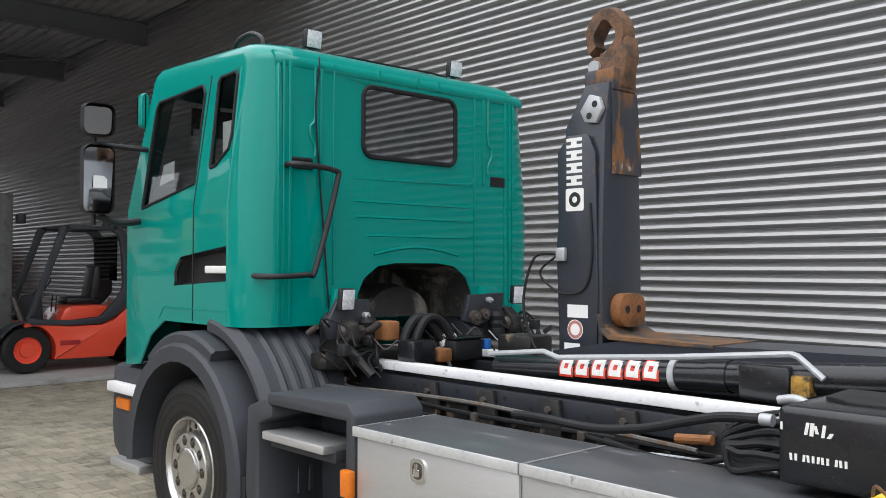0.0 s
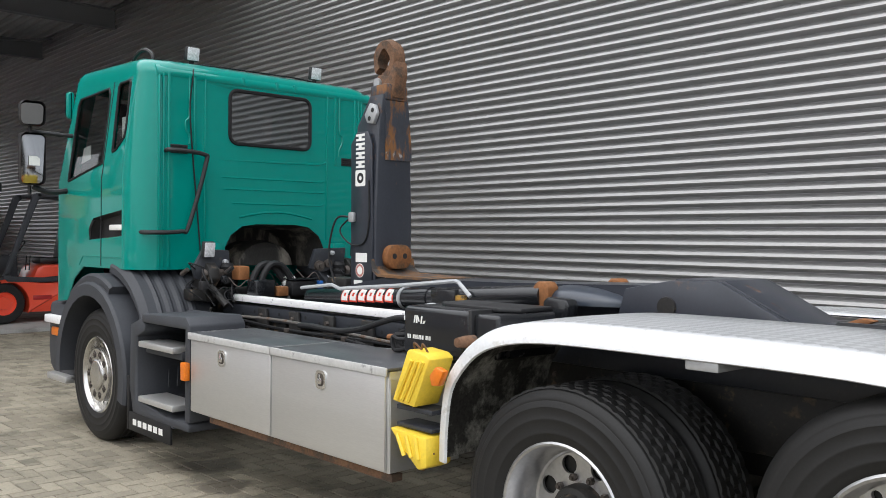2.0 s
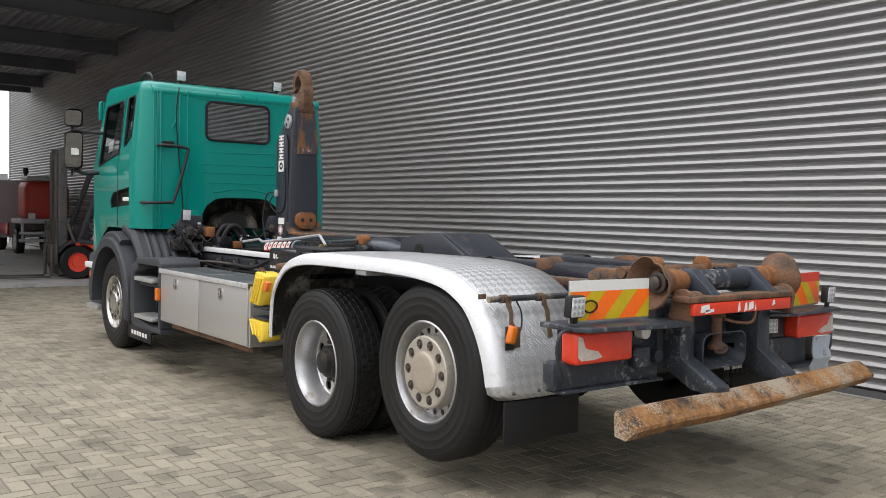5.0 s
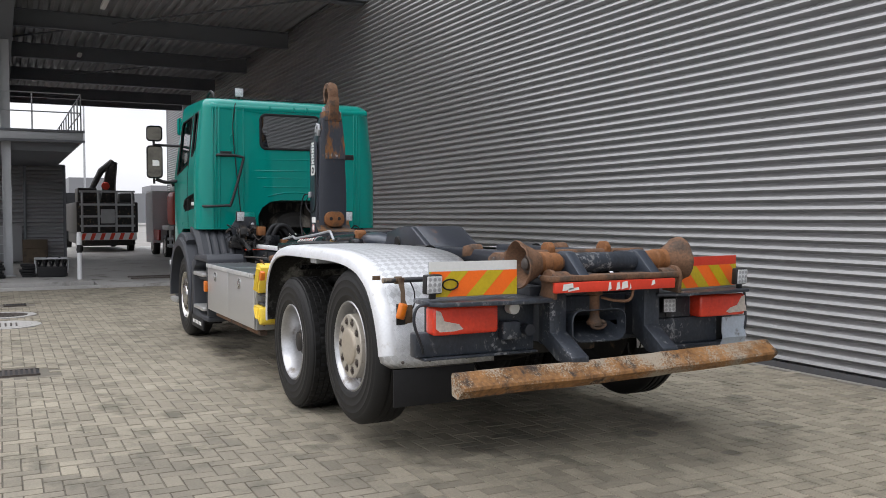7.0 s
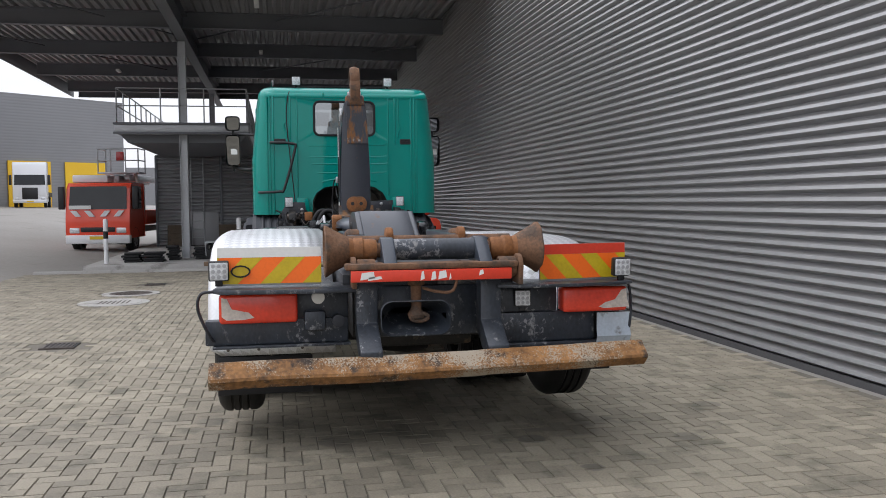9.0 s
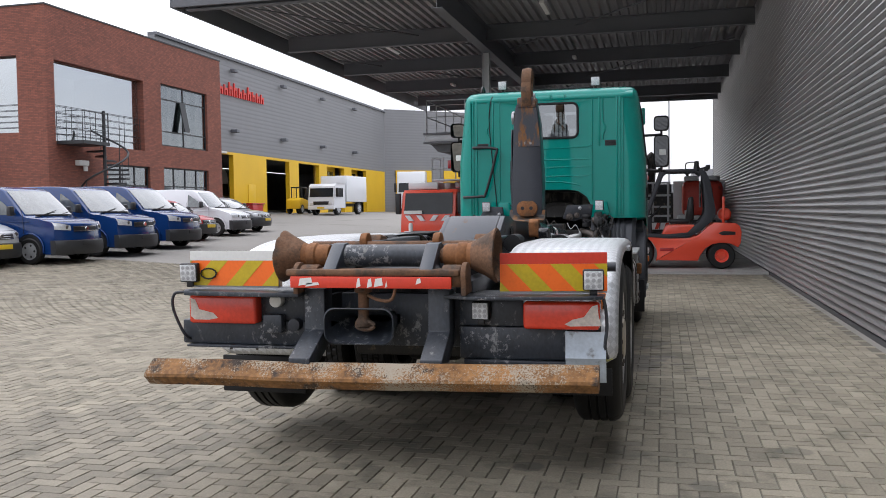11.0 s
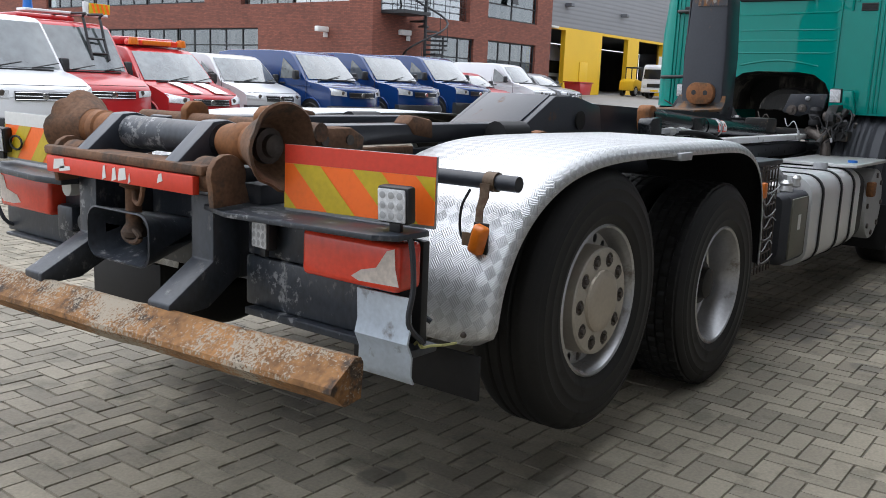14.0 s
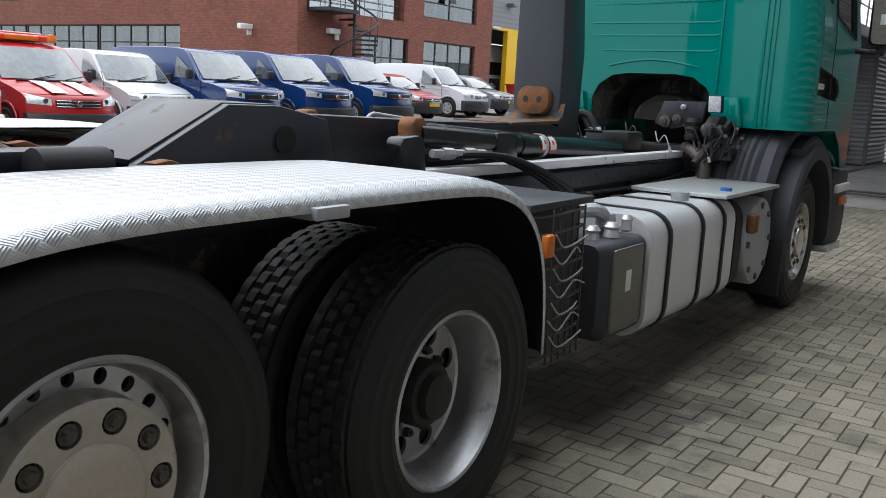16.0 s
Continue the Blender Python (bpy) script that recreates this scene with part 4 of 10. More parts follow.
# -- wheels --
def tyre_mesh(width=0.30):
    prof = [(0.292, 0.040), (0.300, 0.020), (0.325, 0.006), (0.340, 0.003), (0.343, 0.0005), (0.350, 0.0), (0.353, 0.001), (0.395, -0.002), (0.398, -0.0035), (0.404, -0.0035), (0.407, -0.002), (0.445, 0.0), (0.448, -0.0015), (0.454, 0.0), (0.457, 0.002), (0.470, 0.004), (0.474, 0.007), (0.480, 0.007), (0.484, 0.008), (0.498, 0.016), (0.516, 0.032), (0.523, 0.046)]
    ribs = 4
    w0, w1 = 0.05, width - 0.05
    step = (w1 - w0) / ribs
    for k in range(ribs):
        a = w0 + k * step
        prof += [(0.529, a + 0.006), (0.530, a + step - 0.012)]
        if k < ribs - 1:
            prof += [(0.518, a + step - 0.009), (0.518, a + step - 0.003)]
    prof += [(0.523, width - 0.046), (0.516, width - 0.032), (0.498, width - 0.016), (0.465, width - 0.003), (0.42, width + 0.003), (0.37, width), (0.325, width - 0.006), (0.300, width - 0.02), (0.292, width - 0.04)]
    return lathe(B(), prof, (0, 0, 0), "y", 64, closed=True)


def lug_tyre_mesh(width=0.30):
    """Drive tyre: side walls, and a tread cut into staggered blocks."""
    prof = [(0.292, 0.040), (0.300, 0.020), (0.325, 0.006), (0.340, 0.003), (0.343, 0.0005), (0.350, 0.0), (0.353, 0.001), (0.395, -0.002), (0.398, -0.0035), (0.404, -0.0035), (0.407, -0.002), (0.445, 0.0), (0.448, -0.0015), (0.454, 0.0), (0.457, 0.002), (0.470, 0.004), (0.474, 0.007), (0.480, 0.007), (0.484, 0.008), (0.498, 0.014), (0.514, 0.028), (0.516, 0.04)]
    lug_rows, n, cuts = 5, 46, 4
    side = prof
    y_edges = []
    wide = (width - 0.07) / lug_rows
    for j in range(lug_rows):
        a = 0.035 + j * wide
        y_edges += [(a + 0.002, j, 0.0), (a + 0.006, j, 1.0), (a + wide - 0.006, j, 1.0), (a + wide - 0.002, j, 0.0)]
    rings = []
    for k in range(n * cuts):
        ring = [(r, y) for r, y in side]
        for y, j, top in y_edges:
            gap = (k + (2 if j % 2 else 0)) % cuts == 0
            ring.append((0.519 + (0.010 if top and not gap else 0.004 if top and j in (0, lug_rows - 1) else 0.0), y))
        ring += [(r, width - y) for r, y in side[::-1]]
        a = 2 * math.pi * k / (n * cuts)
        rings.append([(r * math.cos(a), y, r * math.sin(a)) for r, y in ring])
    bm = ring_loft(B(), rings + [rings[0]], True, (False, False))
    bmesh.ops.remove_doubles(bm, verts=bm.verts[:], dist=1e-5)
    bmesh.ops.recalc_face_normals(bm, faces=bm.faces[:])
    return bm


def spokes(n, r, y0, y1, rad, seg=6, phase=0.0, hexed=True):
    out = []
    for k in range(n):
        t = 2 * math.pi * (k + phase) / n
        bm = B()
        lathe(bm, [(0.0, y0), (rad * 0.55, y0), (rad * 0.62, y0 + 0.3 * (y1 - y0)), (rad, y0 + 0.32 * (y1 - y0)), (rad, y1)], (r * math.cos(t), 0, r * math.sin(t)), "y", seg)
        out.append(bm)
    return out


WHEEL_MESH = {}


def circle(cx, cz, rx, rz=None, n=14, turn=0.0):
    """Points of an oval whose long side lies across the way from the centre."""
    rz = rx if rz is None else rz
    out = []
    for k in range(n):
        a = 2 * math.pi * k / n
        u, v = rx * math.cos(a), rz * math.sin(a)
        out.append((cx + u * math.cos(turn) - v * math.sin(turn), cz + u * math.sin(turn) + v * math.cos(turn)))
    return out


def holed_disc(r_out, r_in, holes, y, depth=0.014):
    """A flat ring with holes through it, facing -y."""
    bm = B()
    inner = [circle(0, 0, r_in, n=40)] if r_in else []
    loops = inner + holes
    fill_holes(bm, circle(0, 0, r_out, n=48), loops, lambda u, w: (u, y, w))
    for loop in loops:
        ring_loft(bm, [[(u, yy, w) for u, w in loop] for yy in (y, y + depth)], True, (False, False))
    bmesh.ops.remove_doubles(bm, verts=bm.verts[:], dist=1e-5)
    bmesh.ops.recalc_face_normals(bm, faces=bm.faces[:])
    return bm


def wheel_meshes(kind):
    lip = [(0.296, 0.042), (0.308, 0.034), (0.309, 0.016), (0.300, 0.010), (0.291, 0.016), (0.284, 0.034)]
    ring = lambda n, r, ph=0.0: [(r * math.cos(2 * math.pi * (k + ph) / n), r * math.sin(2 * math.pi * (k + ph) / n), 2 * math.pi * (k + ph) / n) for k in range(n)]
    if kind == "drive":
        rim = lathe(B(), lip + [(0.272, 0.060), (0.262, 0.12), (0.252, 0.165), (0.240, 0.176)], (0, 0, 0), "y", 48)
        disc = holed_disc(0.242, 0.10, [circle(x, z, 0.039) for x, z, t in ring(8, 0.196, 0.5)], 0.172)
        hub = lathe(B(), [(0.118, 0.172), (0.116, 0.12), (0.108, 0.105), (0.085, 0.10), (0.078, 0.07), (0.05, 0.062), (0.0, 0.06)], (0, 0, 0), "y", 28)
        nuts = spokes(10, 0.143, 0.140, 0.172, 0.016, 6)
        return rim, disc, hub, nuts, M_GRIME
    rim = lathe(B(), lip + [(0.276, 0.050), (0.270, 0.098)], (0, 0, 0), "y", 48)
    disc = holed_disc(0.2705, 0.20, [circle(x, z, 0.0165, 0.0195, 12, t + math.pi / 2) for x, z, t in ring(20, 0.2455)], 0.096, 0.02)
    # cover disc with pockets for the nuts
    cover = holed_disc(0.208, 0, [circle(x, z, 0.030) for x, z, t in ring(10, 0.168)], 0.012, 0.03)
    lathe(cover, [(0.208, 0.012), (0.216, 0.018), (0.219, 0.095)], (0, 0, 0), "y", 48)
    hub = lathe(B(), [(0.126, 0.012), (0.123, 0.002), (0.117, -0.001), (0.111, -0.0045), (0.09, -0.006), (0.0, -0.007)], (0, 0, 0), "y", 36)
    part_nuts = spokes(10, 0.168, 0.002, 0.042, 0.024, 8)
    return rim, disc, hub, part_nuts, M_CAP, cover


def wheel(kind, at, turned):
    """Outer face towards -y; turned puts it on the other side."""
    w = new("wheel")
    w.parent = lorry
    w.matrix_basis = pose(at[0], at[1], at[2], 0, 0, 180 if turned else 0)
    tagged(w, {"steer": "front wheel with a bright metal rim", "drive": "twin drive wheel with a deep silver rim", "tag": "raised trailing wheel with a vented metal rim"}[kind])
    if not WHEEL_MESH:
        WHEEL_MESH["tyre"] = mesh_of("tyre", tyre_mesh(), M_TYRE, 40)
        WHEEL_MESH["lug_tyre"] = mesh_of("tyre", lug_tyre_mesh(), M_TYRE, 30)
    look_of = kind
    if look_of not in WHEEL_MESH:
        got = wheel_meshes(kind)
        metal = M_BRIGHT if kind == "steer" else M_RIM
        out = [("rim", mesh_of("rim", got[0], metal, 30)), ("disc", mesh_of("disc", got[1], metal, 30)), ("hub", mesh_of("hub", got[2], got[4] if kind != "steer" else M_BRIGHT, 30))]
        if len(got) > 5:
            out.append(("cover", mesh_of("cover", got[5], M_BRIGHT if kind == "steer" else M_COVER, 30)))
        out += [("wheel_nut", mesh_of("wheel_nut", bm, M_NUT)) for bm in got[3]]
        WHEEL_MESH[look_of] = out
    tyre = WHEEL_MESH["lug_tyre" if kind == "drive" else "tyre"]
    for name, me in [("tyre", tyre)] + WHEEL_MESH[look_of]:
        o = new(name, me)
        o.parent = w
    if kind == "drive":
        o = new("tyre", tyre)
        o.parent = w
        o.matrix_basis = pose(0, 0.345, 0)
        part("brake_drum", lathe(B(), [(0.0, 0.2), (0.235, 0.2), (0.235, 0.62), (0.0, 0.62)], (0, 0, 0), "y", 24), M_GRIME, w)
    else:
        part("brake_drum", lathe(B(), [(0.0, 0.125), (0.262, 0.125), (0.262, 0.34), (0.0, 0.34)], (0, 0, 0), "y", 24), M_GRIME, w)
    return w


for wk, wx, wy, wz in (("steer", -5.95, 1.215, 0.528), ("drive", -1.13, 1.255, 0.528), ("tag", 0.20, 1.255, 0.67)):
    wheel(wk, (wx, -wy, wz), False)
    wheel(wk, (wx, wy, wz), True)
for ax, az in ((-5.95, 0.528), (-1.13, 0.528), (0.2, 0.67)):
    bm = tube(B(), [(ax, -0.9, az), (ax, 0.9, az)], 0.09, 12)
    if ax > -3:
        lathe(bm, [(0.0, -0.2), (0.17, -0.16), (0.19, 0.0), (0.17, 0.16), (0.0, 0.2)], (ax, 0, az), "y", 20)
    part("axle", bm, M_GRIME, lorry)


# -- cab --
def cab():
    c = new("cab")
    c.parent = lorry
    tagged(c, "green steel cab with rear window")
    def h(z):
        return HW if z <= 2.1 else HW - 0.085 * (z - 2.1) / 0.82
    ZB, ZT, XR, XS = 1.385, 2.92, -5.385, -5.60
    door = [(-6.76, 2.12), (-6.04, 2.24), (-6.02, 2.80), (-6.06, 2.855), (-6.66, 2.83), (-6.70, 2.78)]
    quarter = [(-5.86, 2.32), (-5.80, 2.33), (-5.655, 2.42), (-5.635, 2.50), (-5.635, 2.85), (-5.66, 2.875), (-5.83, 2.87), (-5.86, 2.84)]
    latch = [(-6.29, 1.61), (-5.625, 1.645), (-5.625, 1.85), (-5.98, 1.815), (-6.2, 1.79), (-6.26, 1.72)]
    bm = B()
    for s in (-1, 1):
        low = [(XS, ZB), (-6.42, ZB), (-6.62, 1.28), (-6.78, 1.08), (-7.0, 1.06), (-7.0, 2.1), (XS, 2.1)]
        fill_holes(bm, low, [latch], lambda x, z: (x, CY + s * h(z), z))
        up = [(XS, 2.1), (-7.0, 2.1), (-6.80, ZT), (XS, ZT)]
        fill_holes(bm, up, [door, quarter], lambda x, z: (x, CY + s * h(z), z))
        rings = []
        for z in (ZB, 2.1, ZT):
            ring = []
            for k in range(7):
                t = radians(90 * k / 6)
                ring.append((XS + 0.215 * math.sin(t), CY + s * (h(z) - 0.215 + 0.215 * math.cos(t)), z))
            rings.append(ring)
        ring_loft(bm, rings, False, (False, False))
    yl, yr = CY - HW + 0.215, CY + HW - 0.215
    tl, tr = yl + 0.085, yr - 0.085
    notch = [(0.60, ZB), (0.60, 1.56), (0.55, 1.66), (0.44, 1.735), (0.30, 1.755), (-0.08, 1.755), (-0.22, 1.735), (-0.33, 1.66), (-0.38, 1.56), (-0.38, ZB)]
    outer = [(yl, ZB), (yl, 2.1), (tl, ZT), (tr, ZT), (yr, 2.1), (yr, ZB)] + notch
    fill_holes(bm, outer, [rounded(-0.345, 0.445, 2.415, 2.855, 0.07)], lambda y, z: (XR, y, z))
    # front
    def front(z, xs, d):
        out = []
        for k in range(17):
            t = radians(-90 + 180 * k / 16)
            y = math.sin(t)
            out.append((xs - d * (1 - abs(y) ** 3.2), CY + h(z) * y, z))
        return out
    f0, f1, f2, f3 = front(1.06, -7.0, 0.27), front(2.02, -7.0, 0.30), front(2.1, -7.0, 0.30), front(ZT, -6.8, 0.22)
    ring_loft(bm, [f0, f1, f2], False, (False, False))
    v2, v3 = [bm.verts.new(p) for p in f2], [bm.verts.new(p) for p in f3]
    gl = B()
    for k in range(16):
        if 3 <= k <= 12:
            gv = [gl.verts.new(p) for p in (f2[k], f2[k + 1], f3[k + 1], f3[k])]
            gl.faces.new(gv)
        else:
            bm.faces.new((v2[k], v2[k + 1], v3[k + 1], v3[k]))
    # roof
    loop = [(XR, tr, ZT), (XR, tl, ZT)]
    for k in range(1, 7):
        t = radians(90 - 90 * k / 6)
        loop.append((XS + 0.215 * math.sin(t), CY - (h(ZT) - 0.215 + 0.215 * math.cos(t)), ZT))
    loop += f3
    for k in range(0, 6):
        t = radians(90 * k / 6)
        loop.append((XS + 0.215 * math.sin(t), CY + (h(ZT) - 0.215 + 0.215 * math.cos(t)), ZT))
    rings = []
    for z, off, crown in ((ZT, 0.0, 0.0), (2.955, 0.008, 0.025), (2.985, 0.026, 0.05), (3.012, 0.055, 0.06), (3.034, 0.10, 0.06), (3.052, 0.19, 0.055), (3.066, 0.36, 0.045), (3.075, 0.62, 0.035)):
        rings.append([(-6.2 + (p[0] + 6.2) * (1 - off / 0.9), CY + (p[1] - CY) * (1 - off / 1.1), z + crown * min(1.0, max(0.0, (XR - 0.02 - p[0]) / 0.45))) for p in loop])
    ring_loft(bm, rings, True, (False, True))
    bmesh.ops.remove_doubles(bm, verts=bm.verts[:], dist=0.0008)
    bmesh.ops.recalc_face_normals(bm, faces=bm.faces[:])
    body = part("shell", bm, M_GREEN, c, angle=32)
    so = body.modifiers.new("thickness", "SOLIDIFY")
    so.thickness, so.offset = 0.022, -1
    wn_ = body.modifiers.new("flat_faces", "WEIGHTED_NORMAL")
    wn_.keep_sharp, wn_.weight = True, 90
    ws = part("windscreen", gl, M_GLASS, c)
    ws.visible_shadow = False
    # glass and rubber frames
    for s in (-1, 1):
        for loop2, nm in ((door, "door_window"), (quarter, "quarter_window")):
            bm = B()
            bm.faces.new([bm.verts.new((x, CY + s * (h(z) - 0.012), z)) for x, z in loop2])
            g = part(nm, bm, M_GLASS, c, "side window glass")
            g.visible_shadow = False
            bm = B()
            pts = [(x, CY + s * (h(z) + 0.001), z) for x, z in loop2]
            tube(bm, pts + [pts[0]], 0.011, 6)
            part("window_seal", bm, M_RUBBER, c)
    rr = rounded(-0.33, 0.43, 2.43, 2.84, 0.06)
    bm = B()
    bm.faces.new([bm.verts.new((XR + 0.004, y, z)) for y, z in rr])
    g = part("rear_window", bm, M_REARGLASS, c, "dark rear window glass that mirrors the wall")
    g.visible_shadow = False
    pts = [(XR + 0.004, y, z) for y, z in rounded(-0.343, 0.443, 2.417, 2.853, 0.07)]
    part("window_seal", tube(B(), pts + [pts[0]], 0.016, 6), M_RUBBER, c)
    # handle recesses
    for s in (-1, 1):
        bm = B()
        a = [bm.verts.new((x, CY + s * (HW - 0.004), z)) for x, z in latch]
        b = [bm.verts.new((x * 0.9 + -5.95 * 0.1, CY + s * (HW - 0.07), z * 0.85 + 1.72 * 0.15)) for x, z in latch]
        for i in range(len(latch)):
            bm.faces.new((a[i], a[(i + 1) % 6], b[(i + 1) % 6], b[i]))
        bm.faces.new(b)
        bmesh.ops.recalc_face_normals(bm, faces=bm.faces[:])
        part("handle_recess", bm, M_BLACK, c)
        bm = box(B(), -5.92, -5.66, CY + s * (HW - 0.03) - 0.012, CY + s * (HW - 0.03) + 0.012, 1.69, 1.735, 0.008)
        part("door_handle", bm, M_LABEL, c, "pale door handle")
        bm = tube(B(), smooth_line([(-6.235, CY + s * (HW + 0.004), 1.64), (-6.225, CY + s * (HW + 0.012), 1.7), (-6.18, CY + s * (HW + 0.004), 1.77)]), 0.014, 6)
        part("door_pull", bm, M_BLACK, c)
    # seams, ribs and swages
    for s in (-1, 1):
        bm = B()
        y = CY + s * (HW + 0.001)
        tube(bm, [(-6.03, y, 1.4), (-6.025, y, 2.1), (-5.96, CY + s * (h(2.9) + 0.001), 2.9)], 0.0045, 5)
        part("door_seam", bm, M_BLACK, c)
        part("lower_crease", tube(B(), [(-5.62, y - s * 0.004, 1.47), (-6.42, y - s * 0.004, 1.47), (-6.5, y - s * 0.004, 1.40)], 0.008, 5), M_GREEN, c)
        part("corner_crease", tube(B(), [(XS - 0.01, y - s * 0.004, 1.39), (XS - 0.01, y - s * 0.004, 2.1), (XS - 0.01, CY + s * (h(2.9) - 0.003), 2.9)], 0.007, 5), M_GREEN, c)
    for s in (-1, 1):
        m0 = 0.0 if s < 0 else 0.06
        for yr_, w_, z0, z1 in ((-0.872, 0.012, 1.40, 2.93), (-0.915, 0.008, 1.40, 2.92), (-0.950, 0.006, 1.40, 2.90), (-0.565, 0.007, 1.62, 2.95), (-0.655, 0.012, 2.30, 2.93)):
            y = -yr_ + m0 if s > 0 else yr_
            part("pressed_rib", box(B(), XR - 0.03, XR + 0.010, y - w_, y + w_, z0, z1, min(0.006, w_ * 0.7)), M_GREEN, c)
        # raised edge of the side panel, with its kink
        y = (-0.70 if s < 0 else 0.76)
        pts = smooth_line([(XR + 0.002, y, 2.93), (XR + 0.004, y, 2.62), (XR + 0.004, y + s * 0.03, 2.56), (XR + 0.004, y + s * 0.03, 2.50), (XR + 0.004, y, 2.44), (XR + 0.004, y, 2.38)], 4)
        part("pressed_line", tube(B(), pts, 0.009, 6), M_GREEN, c)
    # pressed outline round the window, and the swages under it
    pts = [(XR - 0.004, 0.63, 2.90), (XR - 0.003, 0.63, 2.36), (XR - 0.003, 0.615, 2.315), (XR - 0.003, 0.57, 2.295), (XR - 0.004, 0.0, 2.282), (XR - 0.008, -0.42, 2.275)]
    part("pressed_line", tube(B(), pts, 0.010, 6), M_GREEN, c)
    for y0, y1, z in ((-0.44, 0.62, 2.135), (-0.42, 0.63, 2.04), (-0.34, 0.61, 1.925)):
        pts = [(XR - 0.012, y0, z), (XR - 0.005, y0 + 0.05, z + 0.001), (XR - 0.005, y1 - 0.05, z + 0.004), (XR - 0.006, y1 - 0.01, z + 0.02), (XR - 0.012, y1, z + 0.055)]
        part("swage_line", tube(B(), pts, 0.010, 6), M_GREEN, c)
    rings = []
    for y, e in ((-0.96, -0.012), (-0.90, 0.004), (-0.80, 0.010), (0.97, 0.010), (1.07, 0.004), (1.13, -0.012)):
        rings.append([(XR - 0.03, y, 2.895), (XR + e - 0.006, y, 2.897), (XR + e, y, 2.912), (XR + e, y, 2.930), (XR + e - 0.012, y, 2.955), (XR - 0.05, y, 2.985), (XR - 0.08, y, 2.975)])
    part("roof_gutter", ring_loft(B(), rings), M_GREEN, c, angle=60)
    pts = [(XR - 0.005, -0.25 + 0.12 * k, 1.81 + 0.05 * math.sin(math.pi * k / 6)) for k in range(7)]
    part("swage_line", tube(B(), pts, 0.012, 6), M_GREEN, c)
    for y in (-0.22, 0.1, 0.28):
        part("roof_clip", box(B(), XR - 0.02, XR + 0.014, y - 0.012, y + 0.012, 2.90, 2.965, 0.005), M_GREEN, c)
    for y in (-0.51, 0.74):
        part("mount_boss", prism(B(), [(y - 0.11, 1.39), (y + 0.11, 1.39), (y + 0.07, 1.60), (y - 0.07, 1.60)], XR - 0.01, XR + 0.05, "yz", 0.015), M_GREEN, c)
    for y in (-0.79, 0.86):
        bm = box(B(), XR - 0.004, XR + 0.006, y - 0.075, y + 0.075, 2.30, 2.37, 0.004)
        for k in range(4):
            box(bm, XR + 0.006, XR + 0.012, y - 0.07, y + 0.07, 2.306 + 0.016 * k, 2.313 + 0.016 * k)
        part("air_vent", bm, M_BLACK, c)
    bm = tube(B(), smooth_line([(XR - 0.005, -0.90, 2.315), (XR + 0.075, -0.88, 2.318), (XR + 0.085, -0.62, 2.30), (XR + 0.085, -0.60, 2.22), (XR + 0.08, -0.74, 1.73),
                                (XR + 0.075, -0.80, 1.685), (XR + 0.05, -1.02, 1.675), (XR - 0.10, -1.075, 1.68)], 5), 0.017, 10)
    part("grab_rail", bm, M_BLACK, c, "bent black steel grab rail")
    # engine tunnel behind the notch
    rings = []
    for x in (XR - 0.012, -5.7, -6.05):
        f = 1.0 if x > -5.5 else 0.93
        rings.append([(x, 0.11 + (y - 0.11) * f, 1.385 + (z - 1.385) * f) for y, z in notch])
    bm = ring_loft(B(), rings, False, (False, False))
    ring = [bm.verts.new(p) for p in rings[-1]]
    bm.faces.new(ring)
    part("engine_tunnel", bm, M_TUNNEL, c, "dirty grey engine tunnel lining")
    rings = []
    for x, f in ((-5.98, 1.0), (-5.76, 1.0), (-5.64, 0.9), (-5.60, 0.7)):
        rings.append([(x, 0.16 + 0.30 * f * math.cos(radians(a)), 1.40 + 0.22 * f * math.sin(radians(a))) for a in range(0, 181, 15)])
    part("engine_cover", ring_loft(B(), rings, True, (True, True)), M_TUNNEL, c, "mud-streaked rounded engine cover")
    # inside
    part("cab_floor", box(B(), -6.95, -5.45, CY - 1.1, CY + 1.1, 1.76, 1.80), M_BLACK, c)
    part("dashboard", box(B(), -7.1, -6.75, CY - 1.05, CY + 1.05, 1.8, 2.16, 0.06), M_DKGREY, c)
    for y in (-0.62, 0.72):
        st = B()
        box(st, -6.35, -5.85, y - 0.24, y + 0.24, 1.82, 2.02, 0.06)
        box(st, -5.98, -5.80, y - 0.24, y + 0.24, 2.0, 2.52, 0.06, m=None)
        box(st, -5.95, -5.83, y - 0.13, y + 0.13, 2.54, 2.72, 0.04)
        part("cab_seat", st, M_DKGREY, c)
    pts = [(-6.6 + 0.09 * math.sin(t), -0.62 + 0.22 * math.cos(t), 2.12 + 0.2 * math.sin(t)) for t in [2 * math.pi * k / 20 for k in range(21)]]
    part("steering_wheel", tube(B(), pts, 0.015, 6), M_BLACK, c)
    # pale panels set just inside the side windows
    for s in (-1, 1):
        part("white_sheet", prism(B(), [(-6.66, 2.27), (-6.45, 2.30), (-6.44, 2.42), (-6.60, 2.40)], CY + s * (h(2.35) - 0.05), CY + s * (h(2.35) - 0.047), "xz"), M_LABEL, c, "white sheet behind the door glass")
        part("pale_panel", prism(B(), [(-5.84, 2.36), (-5.68, 2.44), (-5.68, 2.60), (-5.84, 2.60)], CY + s * (h(2.5) - 0.06), CY + s * (h(2.5) - 0.05), "xz"), M_LABEL, c, "pale panel behind the quarter window")
    for y in (-0.4, 0.5):
        part("sun_visor", box(B(), -6.86, -6.84, y - 0.35, y + 0.35, 2.66, 2.86, 0.005), M_BLACK, c)
    return c


M_REARGLASS = pane_material("dark_rear_glass", 0.30, (0.16, 0.17, 0.17))
